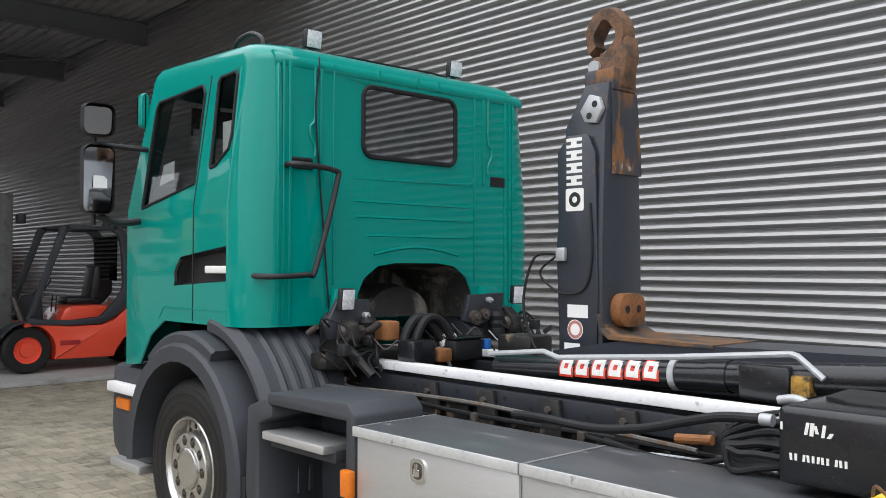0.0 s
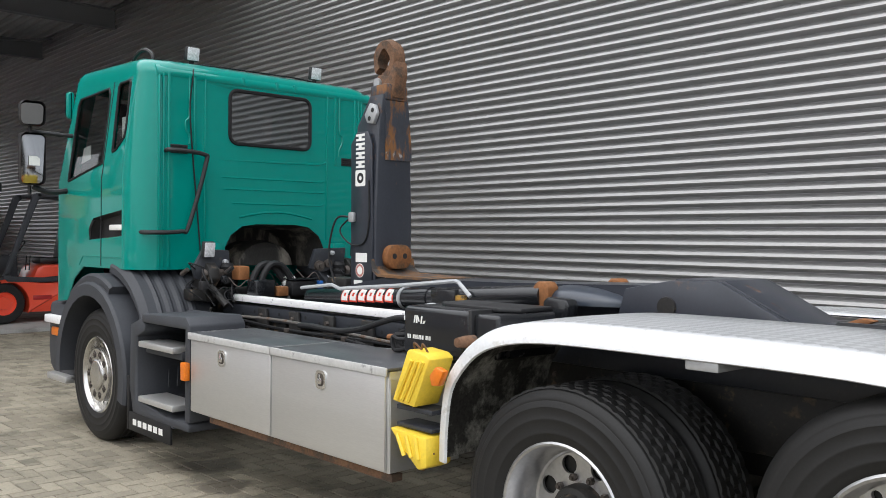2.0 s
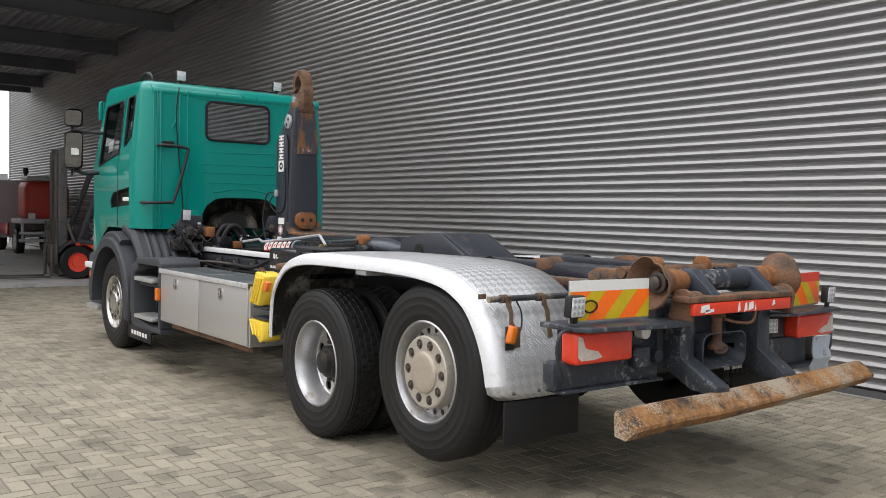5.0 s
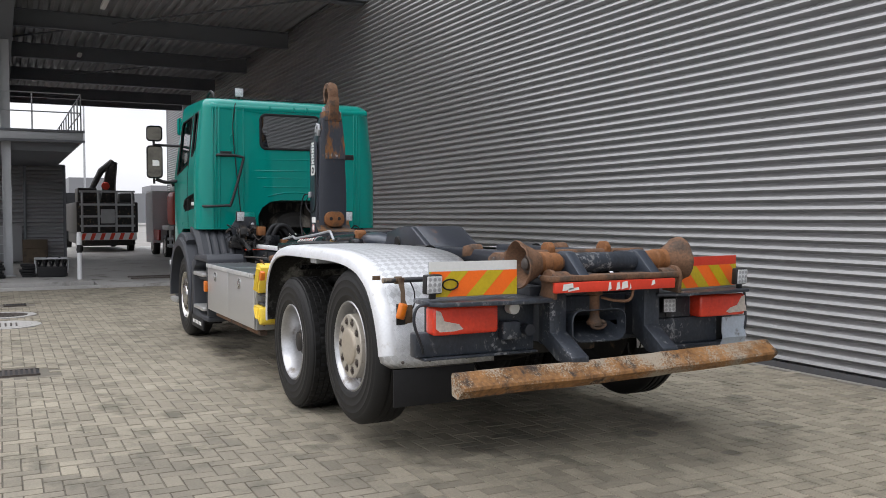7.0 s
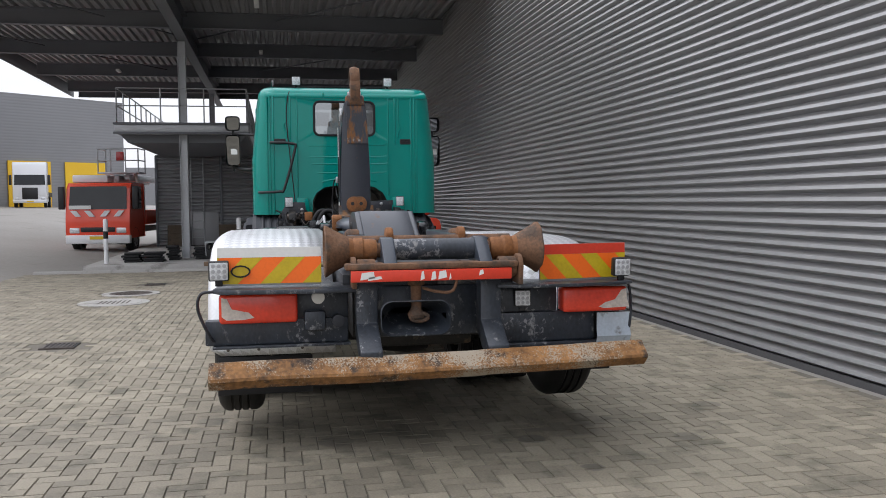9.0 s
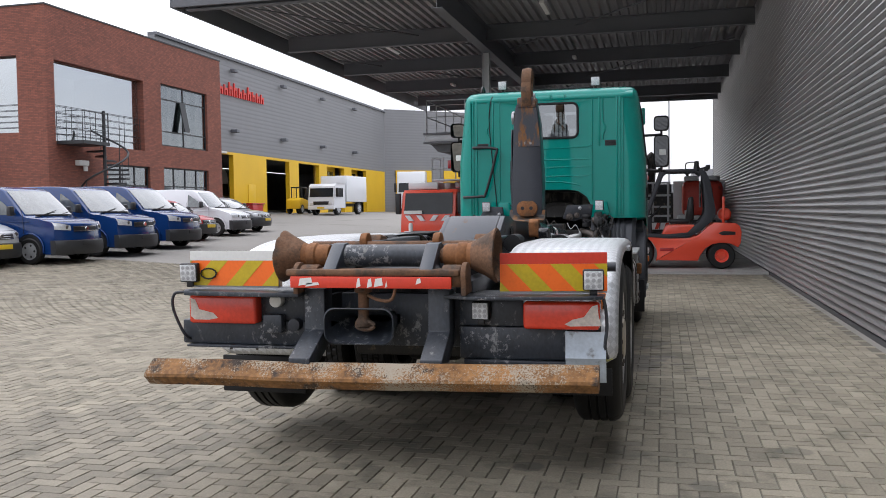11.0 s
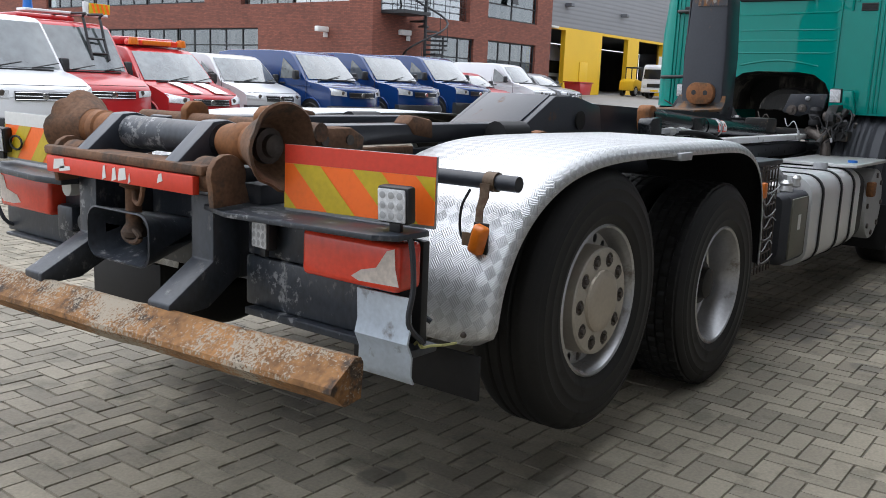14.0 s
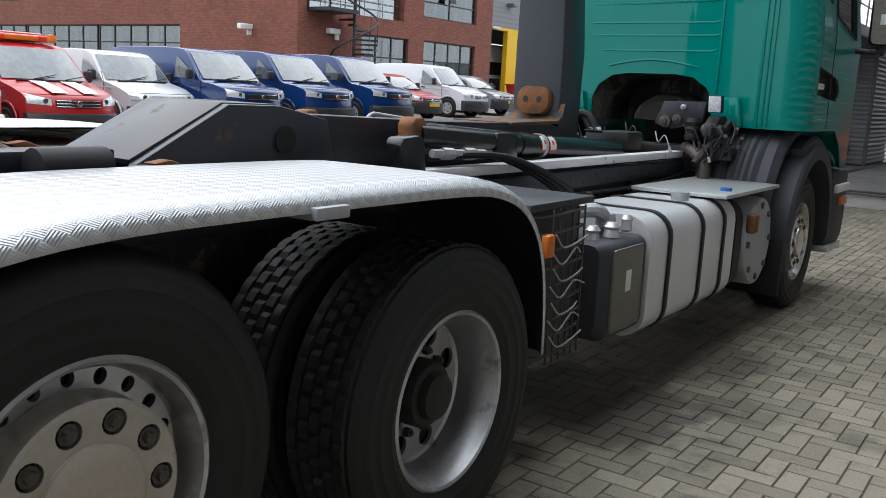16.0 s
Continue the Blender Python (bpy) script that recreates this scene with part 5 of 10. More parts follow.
M_TUNNEL = material("muddy_lining", (0.030, 0.028, 0.025), 0.75, vary=0.4, scale=4, bump=0.2, stain=(0.20, 0.18, 0.15), stain_at=0.55, stain_scale=4, stretch=(1, 1.6, 0.5))
cab()

# -- front corner, bumper, mudguards, steps --
for s in (-1, 1):
    bm = prism(B(), [(-7.30, 0.62), (-7.27, 1.05), (-6.70, 1.05), (-6.62, 0.9), (-6.62, 0.42), (-7.1, 0.36), (-7.26, 0.45)], CY + s * 0.7, CY + s * 1.2, "xz", 0.05)
    part("front_bumper", bm, M_DKGREY, lorry, "dark grey plastic front bumper corner")
    part("bumper_step", box(B(), -7.22, -6.72, CY + s * 1.21 - 0.05, CY + s * 1.21 + 0.02, 0.86, 0.93, 0.012), M_WHITE, lorry)
    part("lower_step", box(B(), -7.12, -6.66, CY + s * 1.15 - 0.12, CY + s * 1.15 + 0.07, 0.36, 0.42, 0.012), M_ALU, lorry, "perforated metal step")
    part("indicator", box(B(), -7.16, -6.94, CY + s * 1.2 - 0.02, CY + s * 1.2 + 0.03, 0.74, 0.82, 0.015), M_ORANGE, lorry, "orange side indicator lamp")
part("bumper_centre", box(B(), -7.32, -7.05, CY - 0.72, CY + 0.72, 0.40, 1.04, 0.05), M_DKGREY, lorry)
part("grille", box(B(), -7.30, -7.20, CY - 0.8, CY + 0.8, 1.1, 1.9, 0.03), M_BLACK, lorry)


def arch(cx, cz, r0, r1, a0, a1, y0, y1, n=18):
    bm = B()
    rings = []
    for k in range(n + 1):
        t = radians(a0 + (a1 - a0) * k / n)
        c, sn = math.cos(t), math.sin(t)
        rings.append([(cx + r0 * c, y0, cz + r0 * sn), (cx + r1 * c, y0, cz + r1 * sn), (cx + (r1 + 0.02) * c, y0 + 0.02 * (1 if y1 > y0 else -1), cz + (r1 + 0.02) * sn),
                      (cx + (r1 + 0.02) * c, y1, cz + (r1 + 0.02) * sn), (cx + r0 * c, y1, cz + r0 * sn)])
    return ring_loft(bm, rings, True, (True, True))


for s in (-1, 1):
    bm = arch(-5.95, 0.56, 0.61, 0.70, -14, 186, s * 1.285, s * 0.86)
    part("wheel_arch", bm, M_DKGREY, lorry, "dark grey plastic front wheel arch")
    bm = arch(-5.95, 0.56, 0.70, 0.765, 62, 128, s * 1.25, s * 0.86)
    part("arch_cap", bm, M_DKGREY, lorry)
    rings = []
    for k in range(13):
        a = radians(84 - 7.2 * k)
        ring = []
        for j in range(25):
            y = 0.60 + 0.56 * j / 24
            rib = 0.018 if 5 <= j <= 18 and (j // 2) % 2 else 0.0
            r = 0.84 + rib + 0.10 * max(0.0, math.sin(a) - 0.2) - 0.05 * max(0, j - 22) / 2
            ring.append((-5.90 + r * math.cos(a), s * y, 0.56 + r * math.sin(a) * 0.98))
        ring += [(-5.90 + 0.80 * math.cos(a), s * 1.16, 0.56 + 0.80 * math.sin(a)), (-5.90 + 0.80 * math.cos(a), s * 0.60, 0.56 + 0.80 * math.sin(a))]
        rings.append(ring)
    part("mudguard_rear", ring_loft(B(), rings), M_DKGREY, lorry, "ribbed dark grey mudguard", angle=25)
    part("mud_flap", box(B(), -5.22, -5.18, s * 1.27 if s < 0 else 0.9, -0.9 if s < 0 else s * 1.27, 0.22, 0.62, 0.008), M_RUBBER, lorry)
# step unit on the near side
st_ = B()
prism(st_, [(-5.12, 0.36), (-5.18, 0.56), (-5.16, 1.0), (-4.98, 1.06), (-4.92, 1.02), (-4.92, 0.97), (-5.05, 0.92), (-5.05, 0.46), (-4.5, 0.40), (-4.46, 0.34)], -1.27, -0.86, "xz", 0.012)
box(st_, -5.02, -4.44, -1.22, -0.88, 0.80, 0.865, 0.015)
box(st_, -4.98, -4.40, -0.92, -0.86, 0.40, 1.1, 0.01)
part("step_well", st_, M_DKGREY, lorry, "dark grey plastic step unit")
part("step_platform", prism(B(), [(-4.96, 1.03), (-4.96, 1.09), (-4.28, 1.115), (-4.22, 1.06), (-4.22, 0.42), (-4.29, 0.42), (-4.29, 1.03)], -1.275, -0.86, "xz", 0.014), M_DKGREY, lorry)
part("step_lower_lip", box(B(), -5.06, -4.24, -1.272, -0.88, 0.35, 0.41, 0.02), M_DKGREY, lorry)
for z in (0.872, 0.478):
    part("step_tread", box(B(), -4.99, -4.45, -1.285, -1.06, z - 0.02, z + 0.022, 0.008), M_ALU, lorry, "pale metal step tread")
part("filler_pipe", lathe(B(), [(0.0, -0.99), (0.07, -0.99), (0.07, -0.9)], (-4.45, 0, 0.68), "y", 14), M_BLACK, lorry)
part("side_marker", box(B(), -4.285, -4.215, -1.31, -1.272, 0.70, 0.82, 0.008), M_ORANGE, lorry, "orange side marker lamp")
for k in range(6):
    part("flap_bar", box(B(), -5.10 + 0.085 * k, -5.04 + 0.085 * k, -1.2745, -1.2725, 0.272, 0.315), M_LABEL, lorry, "white lettering strip on the mud flap")
part("side_flap", box(B(), -5.17, -4.5, -1.2735, -1.255, 0.225, 0.36, 0.004), M_RUBBER, lorry)

# -- stowage box --
bm = box(B(), -4.205, -2.175, -1.262, -0.80, 0.50, 1.000, 0.006)
stow = part("stowage_box", bm, M_ALU, lorry, "bare aluminium stowage box with two doors")
for x0, x1 in ((-4.215, -3.224), (-3.216, -2.165)):
    part("box_lid", box(B(), x0, x1, -1.280, -0.79, 1.003, 1.018, 0.004), M_LIDTOP, stow, "scuffed dark grey lid")
    part("box_edge", box(B(), x0, x1, -1.292, -1.2815, 0.978, 1.021, 0.003), M_PALEEDGE, stow, "pale worn folded lid edge")
    part("lid_edge_end", box(B(), x0 + 0.002, x0 + 0.020, -1.278, -0.80, 1.0185, 1.021, 0.001), M_LIDEDGE, stow)
for x0, x1, lx in ((-4.195, -3.228, -3.78), (-3.212, -2.19, -2.72)):
    d = part("box_door", box(B(), x0, x1, -1.279, -1.264, 0.51, 0.975, 0.005), M_ALU, stow, "brushed metal door")
    pts = rounded(lx - 0.045, lx + 0.045, 0.845, 0.945, 0.03)
    bm = prism(B(), pts, -1.279, -1.287, "xz")
    prism(bm, rounded(lx - 0.034, lx + 0.034, 0.857, 0.935, 0.025), -1.2870, -1.2872, "xz")
    part("latch", bm, M_CHROME, stow, "chrome paddle latch")
    bm = prism(B(), rounded(lx - 0.03, lx + 0.03, 0.862, 0.93, 0.022), -1.2874, -1.2880, "xz")
    part("latch_cup", bm, M_NUT, stow)
    bm = box(B(), lx - 0.02, lx + 0.02, -1.296, -1.288, 0.872, 0.905, 0.006)
    tube(bm, [(lx, -1.292, 0.925), (lx, -1.294, 0.90)], 0.008, 8)
    part("latch_paddle", bm, M_CHROME, stow)
part("box_end", box(B(), -2.174, -2.166, -1.26, -0.8, 0.505, 0.96), M_ALU, stow)
part("box_bearer", box(B(), -4.05, -2.2, -1.22, -1.15, 0.445, 0.485, 0.006), M_RUST, lorry, "rusty steel bearer under the box")

# -- chassis and subframe --
for s in (-1, 1):
    bm = box(B(), -6.9, 1.15, s * 0.40 - 0.035, s * 0.40 + 0.035, 0.74, 1.02, 0.008)
    part("chassis_rail", bm, M_GRIME, lorry, "grimy black chassis rail")
    bm = box(B(), -5.2, 1.30, s * 0.45 - 0.05, s * 0.45 + 0.05, 1.022, 1.125, 0.008)
    part("subframe_rail", bm, M_STEEL, lorry)
    part("white_flange", box(B(), -5.2, -2.3 if s < 0 else -1.75, s * 0.465 - 0.045, s * 0.465 + 0.045, 1.150, 1.196, 0.004), M_CHIPPED, lorry, "white painted subframe flange, chipped")
    for k in range(16):
        x = -4.9 + 0.22 * k
        part("frame_bolt", lathe(B(), [(0.0, 0.0), (0.014, 0.002), (0.014, 0.02)], (x, s * 0.4355 - (0.02 if s < 0 else 0.0), 0.95), "y", 6), M_NUT, lorry)
    for k in range(20):
        x = -5.05 + 0.17 * k
        part("frame_hole", lathe(B(), [(0.0, 0.0), (0.013, 0.0)], (x, s * 0.5015, 1.085 - 0.03 * (k % 2)), "y", 10), M_BLACK, lorry)
        if k % 4 == 1:
            part("hose_clip", box(B(), x - 0.02, x + 0.02, min(s * 0.50, s * 0.56), max(s * 0.50, s * 0.56), 0.90, 1.0, 0.006), M_NUT, lorry)
    for x in (-4.4, -3.5, -2.6):
        part("subframe_bracket", prism(B(), [(x - 0.07, 0.82), (x + 0.07, 0.82), (x + 0.09, 1.05), (x - 0.09, 1.05)], s * 0.437, s * 0.475, "xz", 0.006), M_GRIME, lorry)
    for k, (z, dx) in enumerate(((0.99, 0.0), (0.93, 0.3), (0.88, 0.1), (0.80, 0.4))):
        pts = smooth_line([(-5.3 + dx, s * 0.52, z + 0.05), (-4.4, s * 0.53, z), (-3.4, s * 0.52, z - 0.02 * k), (-2.5, s * 0.55, z + 0.01), (-1.9, s * 0.6, z + 0.1)], 5)
        part("air_line", tube(B(), pts, 0.012 + 0.004 * (k % 2), 7), M_RUBBER, lorry)
for x in (-4.9, -3.6, -2.3, -0.5, 0.9):
    part("cross_member", box(B(), x - 0.06, x + 0.06, -0.365, 0.365, 0.76, 1.0, 0.01), M_GRIME, lorry)
part("gearbox", box(B(), -5.6, -4.3, -0.28, 0.28, 0.55, 1.0, 0.06), M_GRIME, lorry)
part("propshaft", tube(B(), [(-4.3, 0, 0.78), (-1.2, 0, 0.6)], 0.06, 12), M_GRIME, lorry)
for k in range(3):
    part("air_reservoir", tube(B(), [(-4.2 + 0.7 * k, -0.68, 0.66), (-3.65 + 0.7 * k, -0.68, 0.66)], 0.12, 16), M_GRIME, lorry)

# -- gear behind the cab --
M_CLAMPROD = material("rusty_grey_rod", (0.12, 0.11, 0.10), 0.5, 0.3, vary=0.3, scale=12, bump=0.1, stain=(0.10, 0.055, 0.03), stain_at=0.58, stain_scale=9)
random.seed(5)
for s in (-1, 1):
    y = 0.03 + s * 0.68
    bm = prism(B(), [(-5.34, 1.14), (-5.34, 1.42), (-5.27, 1.47), (-5.14, 1.46), (-5.06, 1.40), (-5.04, 1.32), (-5.10, 1.26), (-5.12, 1.14)], y - 0.045, y + 0.045, "xz", 0.012)
    part("cab_mount", bm, M_GRIME, lorry, "black cast cab mount")
    part("mount_pivot", lathe(B(), [(0.0, -0.075), (0.035, -0.075), (0.045, -0.06), (0.045, 0.06), (0.035, 0.075), (0.0, 0.075)], (-5.12, y, 1.36), "y", 14), M_NUT, lorry)
    for k in range(11):
        w_, q_ = random.uniform(0.018, 0.038), Vector((random.uniform(-5.30, -4.92), y + random.uniform(-0.16, 0.16), random.uniform(1.17, 1.40)))
        if k % 3:
            part("valve_fitting", box(B(), q_.x - w_, q_.x + w_, q_.y - w_ * 0.7, q_.y + w_ * 0.7, q_.z - w_, q_.z + w_, 0.008, m=None), (M_GRIME, M_BLACK, M_GLOSSBLACK)[k % 3], lorry)
        else:
            part("valve_fitting", tube(B(), [q_ - Vector((w_, 0, 0.02)), q_ + Vector((w_, 0.02, 0.02))], w_ * 0.6, 9), (M_NUT, M_BLACK)[k % 2], lorry)
    part("air_spring", lathe(B(), [(0.0, 0.0), (0.055, 0.0), (0.06, 0.03), (0.052, 0.05), (0.06, 0.08), (0.052, 0.1), (0.06, 0.13), (0.045, 0.16), (0.0, 0.16)], (-5.12, y - s * 0.14, 1.28), "z", 16), M_RUBBER, lorry)
    part("damper", tube(B(), [(-5.25, y + s * 0.08, 1.42), (-4.95, y - s * 0.05, 1.12)], 0.028, 10), M_GRIME, lorry)
    for k in range(9):
        p0 = Vector((-5.15 + random.uniform(-0.1, 0.1), y + random.uniform(-0.15, 0.15), 1.2 + random.uniform(0, 0.2)))
        pts = smooth_line([p0, p0 + Vector((0.05, random.uniform(-0.08, 0.08), 0.05)), p0 + Vector((0.11, random.uniform(-0.08, 0.08), 0.0)), p0 + Vector((0.17, random.uniform(-0.08, 0.08), -0.10))], 5)
        part("cable", tube(B(), pts, 0.006 + 0.003 * (k % 2), 6), M_RUBBER, lorry)
    # rear-facing work lamps on the mounts
    wl = new("work_lamp")
    wl.parent = lorry
    m = pose(-5.06, 0.02 + s * 0.71, 1.545, 0, 6, -8 * s)
    part("lamp_body", box(B(), -0.04, 0.0, -0.052, 0.052, -0.062, 0.062, 0.01), M_BLACK, wl, at=m)
    part("lamp_face", box(B(), 0.0, 0.006, -0.046, 0.046, -0.056, 0.056, 0.004), M_LEDFACE, wl, at=m)
for k in range(6):
    x = -4.62 + 0.42 * k
    fb = part("frame_bracket", prism(B(), [(x, 0.86), (x + 0.11, 0.86), (x + 0.13, 0.98), (x + 0.11, 1.12), (x, 1.12)], -0.53, -0.502, "xz", 0.006), M_GRIME, lorry, "oily black frame bracket")
    for z in (0.91, 1.07):
        part("bracket_bolt", lathe(B(), [(0.0, -0.55), (0.016, -0.548), (0.018, -0.53)], (x + 0.055, 0, z), "y", 6), M_NUT, fb)
    for j in range(4):
        part("frame_bolt", lathe(B(), [(0.0, -0.455), (0.012, -0.452), (0.014, -0.4355)], (x + 0.17 + 0.06 * j, 0, 0.97), "y", 6), M_NUT, lorry)
part("air_pipe", tube(B(), smooth_line([(-4.7, -0.56, 0.93), (-4.2, -0.57, 0.955), (-3.6, -0.575, 0.93), (-3.1, -0.57, 0.965), (-2.6, -0.57, 0.98)], 5), 0.009, 6), M_GALV, lorry)
part("rusty_union", tube(B(), [(-3.02, -0.575, 1.045), (-2.86, -0.575, 1.06)], 0.020, 10), M_ORANGERUST, lorry, "rusty pipe union")
part("mount_beam", box(B(), -5.28, -5.12, -0.8, 0.86, 1.15, 1.24, 0.015), M_GRIME, lorry)
part("solenoid_block", box(B(), -5.07, -4.95, -0.50, -0.40, 1.31, 1.42, 0.015), M_ORANGERUST, lorry, "orange-brown rusty valve block")
part("valve_box", box(B(), -4.92, -4.78, -0.45, -0.275, 1.185, 1.316, 0.015), M_GLOSSBLACK, lorry)
part("valve_box", box(B(), -4.95, -4.78, -0.125, 0.11, 1.18, 1.305, 0.02), M_BLACK, lorry)
part("valve_lid", box(B(), -4.96, -4.77, -0.13, 0.115, 1.306, 1.318, 0.005), M_GLOSSBLACK, lorry)
part("rusty_fitting", box(B(), -4.86, -4.76, -0.262, -0.165, 1.185, 1.262, 0.012), M_ORANGERUST, lorry, "rusty brass-brown pipe fitting")
part("valve_body", box(B(), -4.72, -4.45, 0.16, 0.36, 1.2, 1.33, 0.02), M_GRIME, lorry)
part("blue_fitting", lathe(B(), [(0.0, 0.0), (0.026, 0.0), (0.03, 0.02), (0.026, 0.06), (0.0, 0.06)], (-4.80, 0.155, 1.235), "z", 12), M_BLUE, lorry, "blue plastic air fitting")
for y, z0, z1, z2, z3 in ((-0.69, 1.32, 1.55, 1.54, 1.36), (0.33, 1.385, 1.55, 1.56, 1.42)):
    poly = [(y - 0.11, z0 + 0.08), (y - 0.02, z1), (y + 0.20, z2), (y + 0.22, z3), (y + 0.06, z0 - 0.02), (y - 0.08, z0)] if y < 0 else [(y - 0.06, z0), (y, z1), (y + 0.32, z2), (y + 0.30, z3), (y + 0.08, z0 - 0.035)]
    part("mount_plate", prism(B(), poly, -5.16, -5.12, "yz", 0.008), M_STEEL, lorry, "dark grey cab mount plate")
    for dy, dz, r in ((0.03, 0.02, 0.045), (0.12, 0.04, 0.035), (0.16, 0.13, 0.02)):
        part("mount_bush", lathe(B(), [(0.0, 0.05), (0.4 * r, 0.05), (0.45 * r, 0.035), (r, 0.03), (r, 0.0)], (-5.12, y + dy, z0 + dz), "x", 16), (M_NUT, M_GALV)[int(r < 0.03)], lorry)
for k in range(2):
    y = -0.383 + 0.062 * k
    x = -4.93 + 0.03 * k
    pts = smooth_line([(x, y - 0.02, 1.21), (x, y, 1.327), (x + 0.005, y + 0.07, 1.425), (x + 0.01, y + 0.17, 1.415), (x + 0.03, y + 0.262, 1.30)], 8)
    part("ribbed_hose", tube(B(), pts, [0.027 + 0.003 * (i % 2) for i in range(len(pts))], 10), M_RUBBER, lorry)
    part("hose_ferrule", tube(B(), [pts[-1] - Vector((0.004, 0.012, -0.026)), pts[-1] + Vector((0.006, 0.016, -0.03))], 0.028, 12), M_LABEL, lorry, "pale hose end sleeve")
part("brake_rod", tube(B(), smooth_line([(-5.20, -0.60, 1.09), (-5.141, -0.62, 1.042), (-4.60, -0.62, 1.058), (-4.075, -0.62, 1.064), (-3.553, -0.62, 1.046), (-2.9, -0.62, 1.02)], 4), 0.011, 7), M_CLAMPROD, lorry, "thin rusty grey rod along the frame")
for k in range(10):
    p0 = Vector((-5.06 + 0.03 * (k % 4), -0.72 + 0.148 * k + 0.03 * (k % 3), 1.28 + 0.05 * (k % 3)))
    pts = smooth_line([p0, p0 + Vector((0.06, 0.05, -0.05 - 0.02 * (k % 2))), p0 + Vector((0.10, 0.11, -0.02)), p0 + Vector((0.12, 0.16, -0.10))], 5)
    part("thin_wire", tube(B(), pts, 0.0045, 5), (M_RUBBER, M_NUT, M_RUBBER, M_GALV)[k % 4], lorry)
    part("cable_plug", tube(B(), [pts[-1], pts[-1] + Vector((0.004, 0.012, -0.035))], 0.011, 8), (M_BLACK, M_GALV)[k % 2], lorry)


# -- hook arm --
def rect_ring(x0, x1, y0, y1, z, r=0.015):
    return [(x, y, z) for x, y in rounded(x0, x1, y0, y1, r, 2)]


bm = ring_loft(B(), [rect_ring(-4.0, -3.72, -0.13, 0.205, 1.20), rect_ring(-4.0, -3.72, -0.13, 0.205, 1.3), rect_ring(-4.02, -3.72, -0.13, 0.205, 1.83),
                     rect_ring(-3.975, -3.72, -0.105, 0.18, 2.45), rect_ring(-3.87, -3.715, -0.075, 0.155, 2.66)])
hook = part("hook_arm", bm, M_ARM, lorry, "dark grey steel hook arm, paint worn to rust")
bm = ring_loft(B(), [[(-3.719, -0.05, 2.20), (-3.719, 0.187, 2.20), (-3.708, 0.187, 2.20), (-3.708, -0.05, 2.20)], [(-3.719, -0.05, 2.3), (-3.719, 0.185, 2.3), (-3.708, 0.185, 2.3), (-3.708, -0.05, 2.3)],
                     [(-3.718, -0.06, 2.62), (-3.718, 0.148, 2.62), (-3.707, 0.148, 2.62), (-3.707, -0.06, 2.62)]])
part("wear_plate", bm, M_ARMRUST, hook, "rust-streaked wear plate")
part("side_plate", prism(B(), [(-3.985, 1.25), (-3.995, 2.32), (-3.93, 2.40), (-3.80, 2.40), (-3.755, 2.3), (-3.74, 1.62), (-3.75, 1.25)], -0.142, -0.1305, "xz", 0.003), M_ARM, hook)
part("arm_lug", prism(B(), [(-3.83, 2.46), (-3.86, 2.52), (-3.80, 2.60), (-3.74, 2.58), (-3.72, 2.52), (-3.76, 2.45)], -0.13, -0.10, "xz", 0.006), M_GALV, hook)
for yy in (-3.80, -3.765):
    part("lug_hole", lathe(B(), [(0.0, -0.1312), (0.018, -0.1312)], (yy, 0, 2.49 + (yy + 3.80) * 1.6), "y", 10), M_BLACK, hook)
# white marks on the arm drawn as plain bars
for k in range(4):
    z = 2.145 + 0.064 * k
    bm = prism(B(), [(-3.935, z), (-3.835, z), (-3.835, z + 0.017), (-3.87, z + 0.017), (-3.87, z + 0.032), (-3.835, z + 0.032), (-3.835, z + 0.050), (-3.935, z + 0.050), (-3.935, z + 0.033), (-3.905, z + 0.033), (-3.905, z + 0.015), (-3.935, z + 0.015)], -0.1435, -0.1422, "xz")
    part("decal_bar", bm, M_LABEL, hook, "white painted bar")
bm = prism(B(), rounded(-3.94, -3.825, 2.015, 2.13, 0.01, 2), -0.1435, -0.1422, "xz")
part("decal_square", bm, M_LABEL, hook, "white square mark")
part("decal_dot", lathe(B(), [(0.016, -0.1440), (0.038, -0.1440)], (-3.882, 0, 2.073), "y", 18), M_BLACK, hook)
for z0, z1, x0, x1 in ((1.475, 1.54, -3.93, -3.80), (1.29, 1.345, -3.95, -3.85)):
    part("sticker", box(B(), x0, x1, -0.1435, -0.1422, z0, z1), M_LABEL, hook, "white sticker")
part("round_sticker", lathe(B(), [(0.0, -0.1437), (0.05, -0.1437)], (-3.88, 0, 1.415), "y", 20), M_LABEL, hook)
part("round_sticker_ring", lathe(B(), [(0.03, -0.1442), (0.046, -0.1442)], (-3.88, 0, 1.415), "y", 20), M_FADED, hook)
# hook head
rings = []
cx_, cz_ = -3.80, 2.915
for k in range(22):
    t = radians(212 - 322 * k / 21)
    ro, ri = 0.118, 0.066 + 0.006 * math.sin(k)
    if k > 19:
        ro = 0.105
    c, sn = math.cos(t), math.sin(t)
    e = 0.052 if 2 < k < 20 else 0.045
    rings.append([(cx_ + ri * c, 0.045 - e, cz_ + 1.22 * ri * sn), (cx_ + ro * c, 0.045 - e, cz_ + 1.22 * ro * sn), (cx_ + (ro + 0.012) * c, 0.045, cz_ + 1.22 * (ro + 0.012) * sn), (cx_ + ro * c, 0.045 + e, cz_ + 1.22 * ro * sn), (cx_ + ri * c, 0.045 + e, cz_ + 1.22 * ri * sn)])
bm = ring_loft(B(), rings)
prism(bm, [(-3.86, 2.66), (-3.90, 2.74), (-3.86, 2.82), (-3.74, 2.80), (-3.665, 2.90), (-3.655, 2.80), (-3.69, 2.64)], -0.01, 0.10, "xz", 0.01)
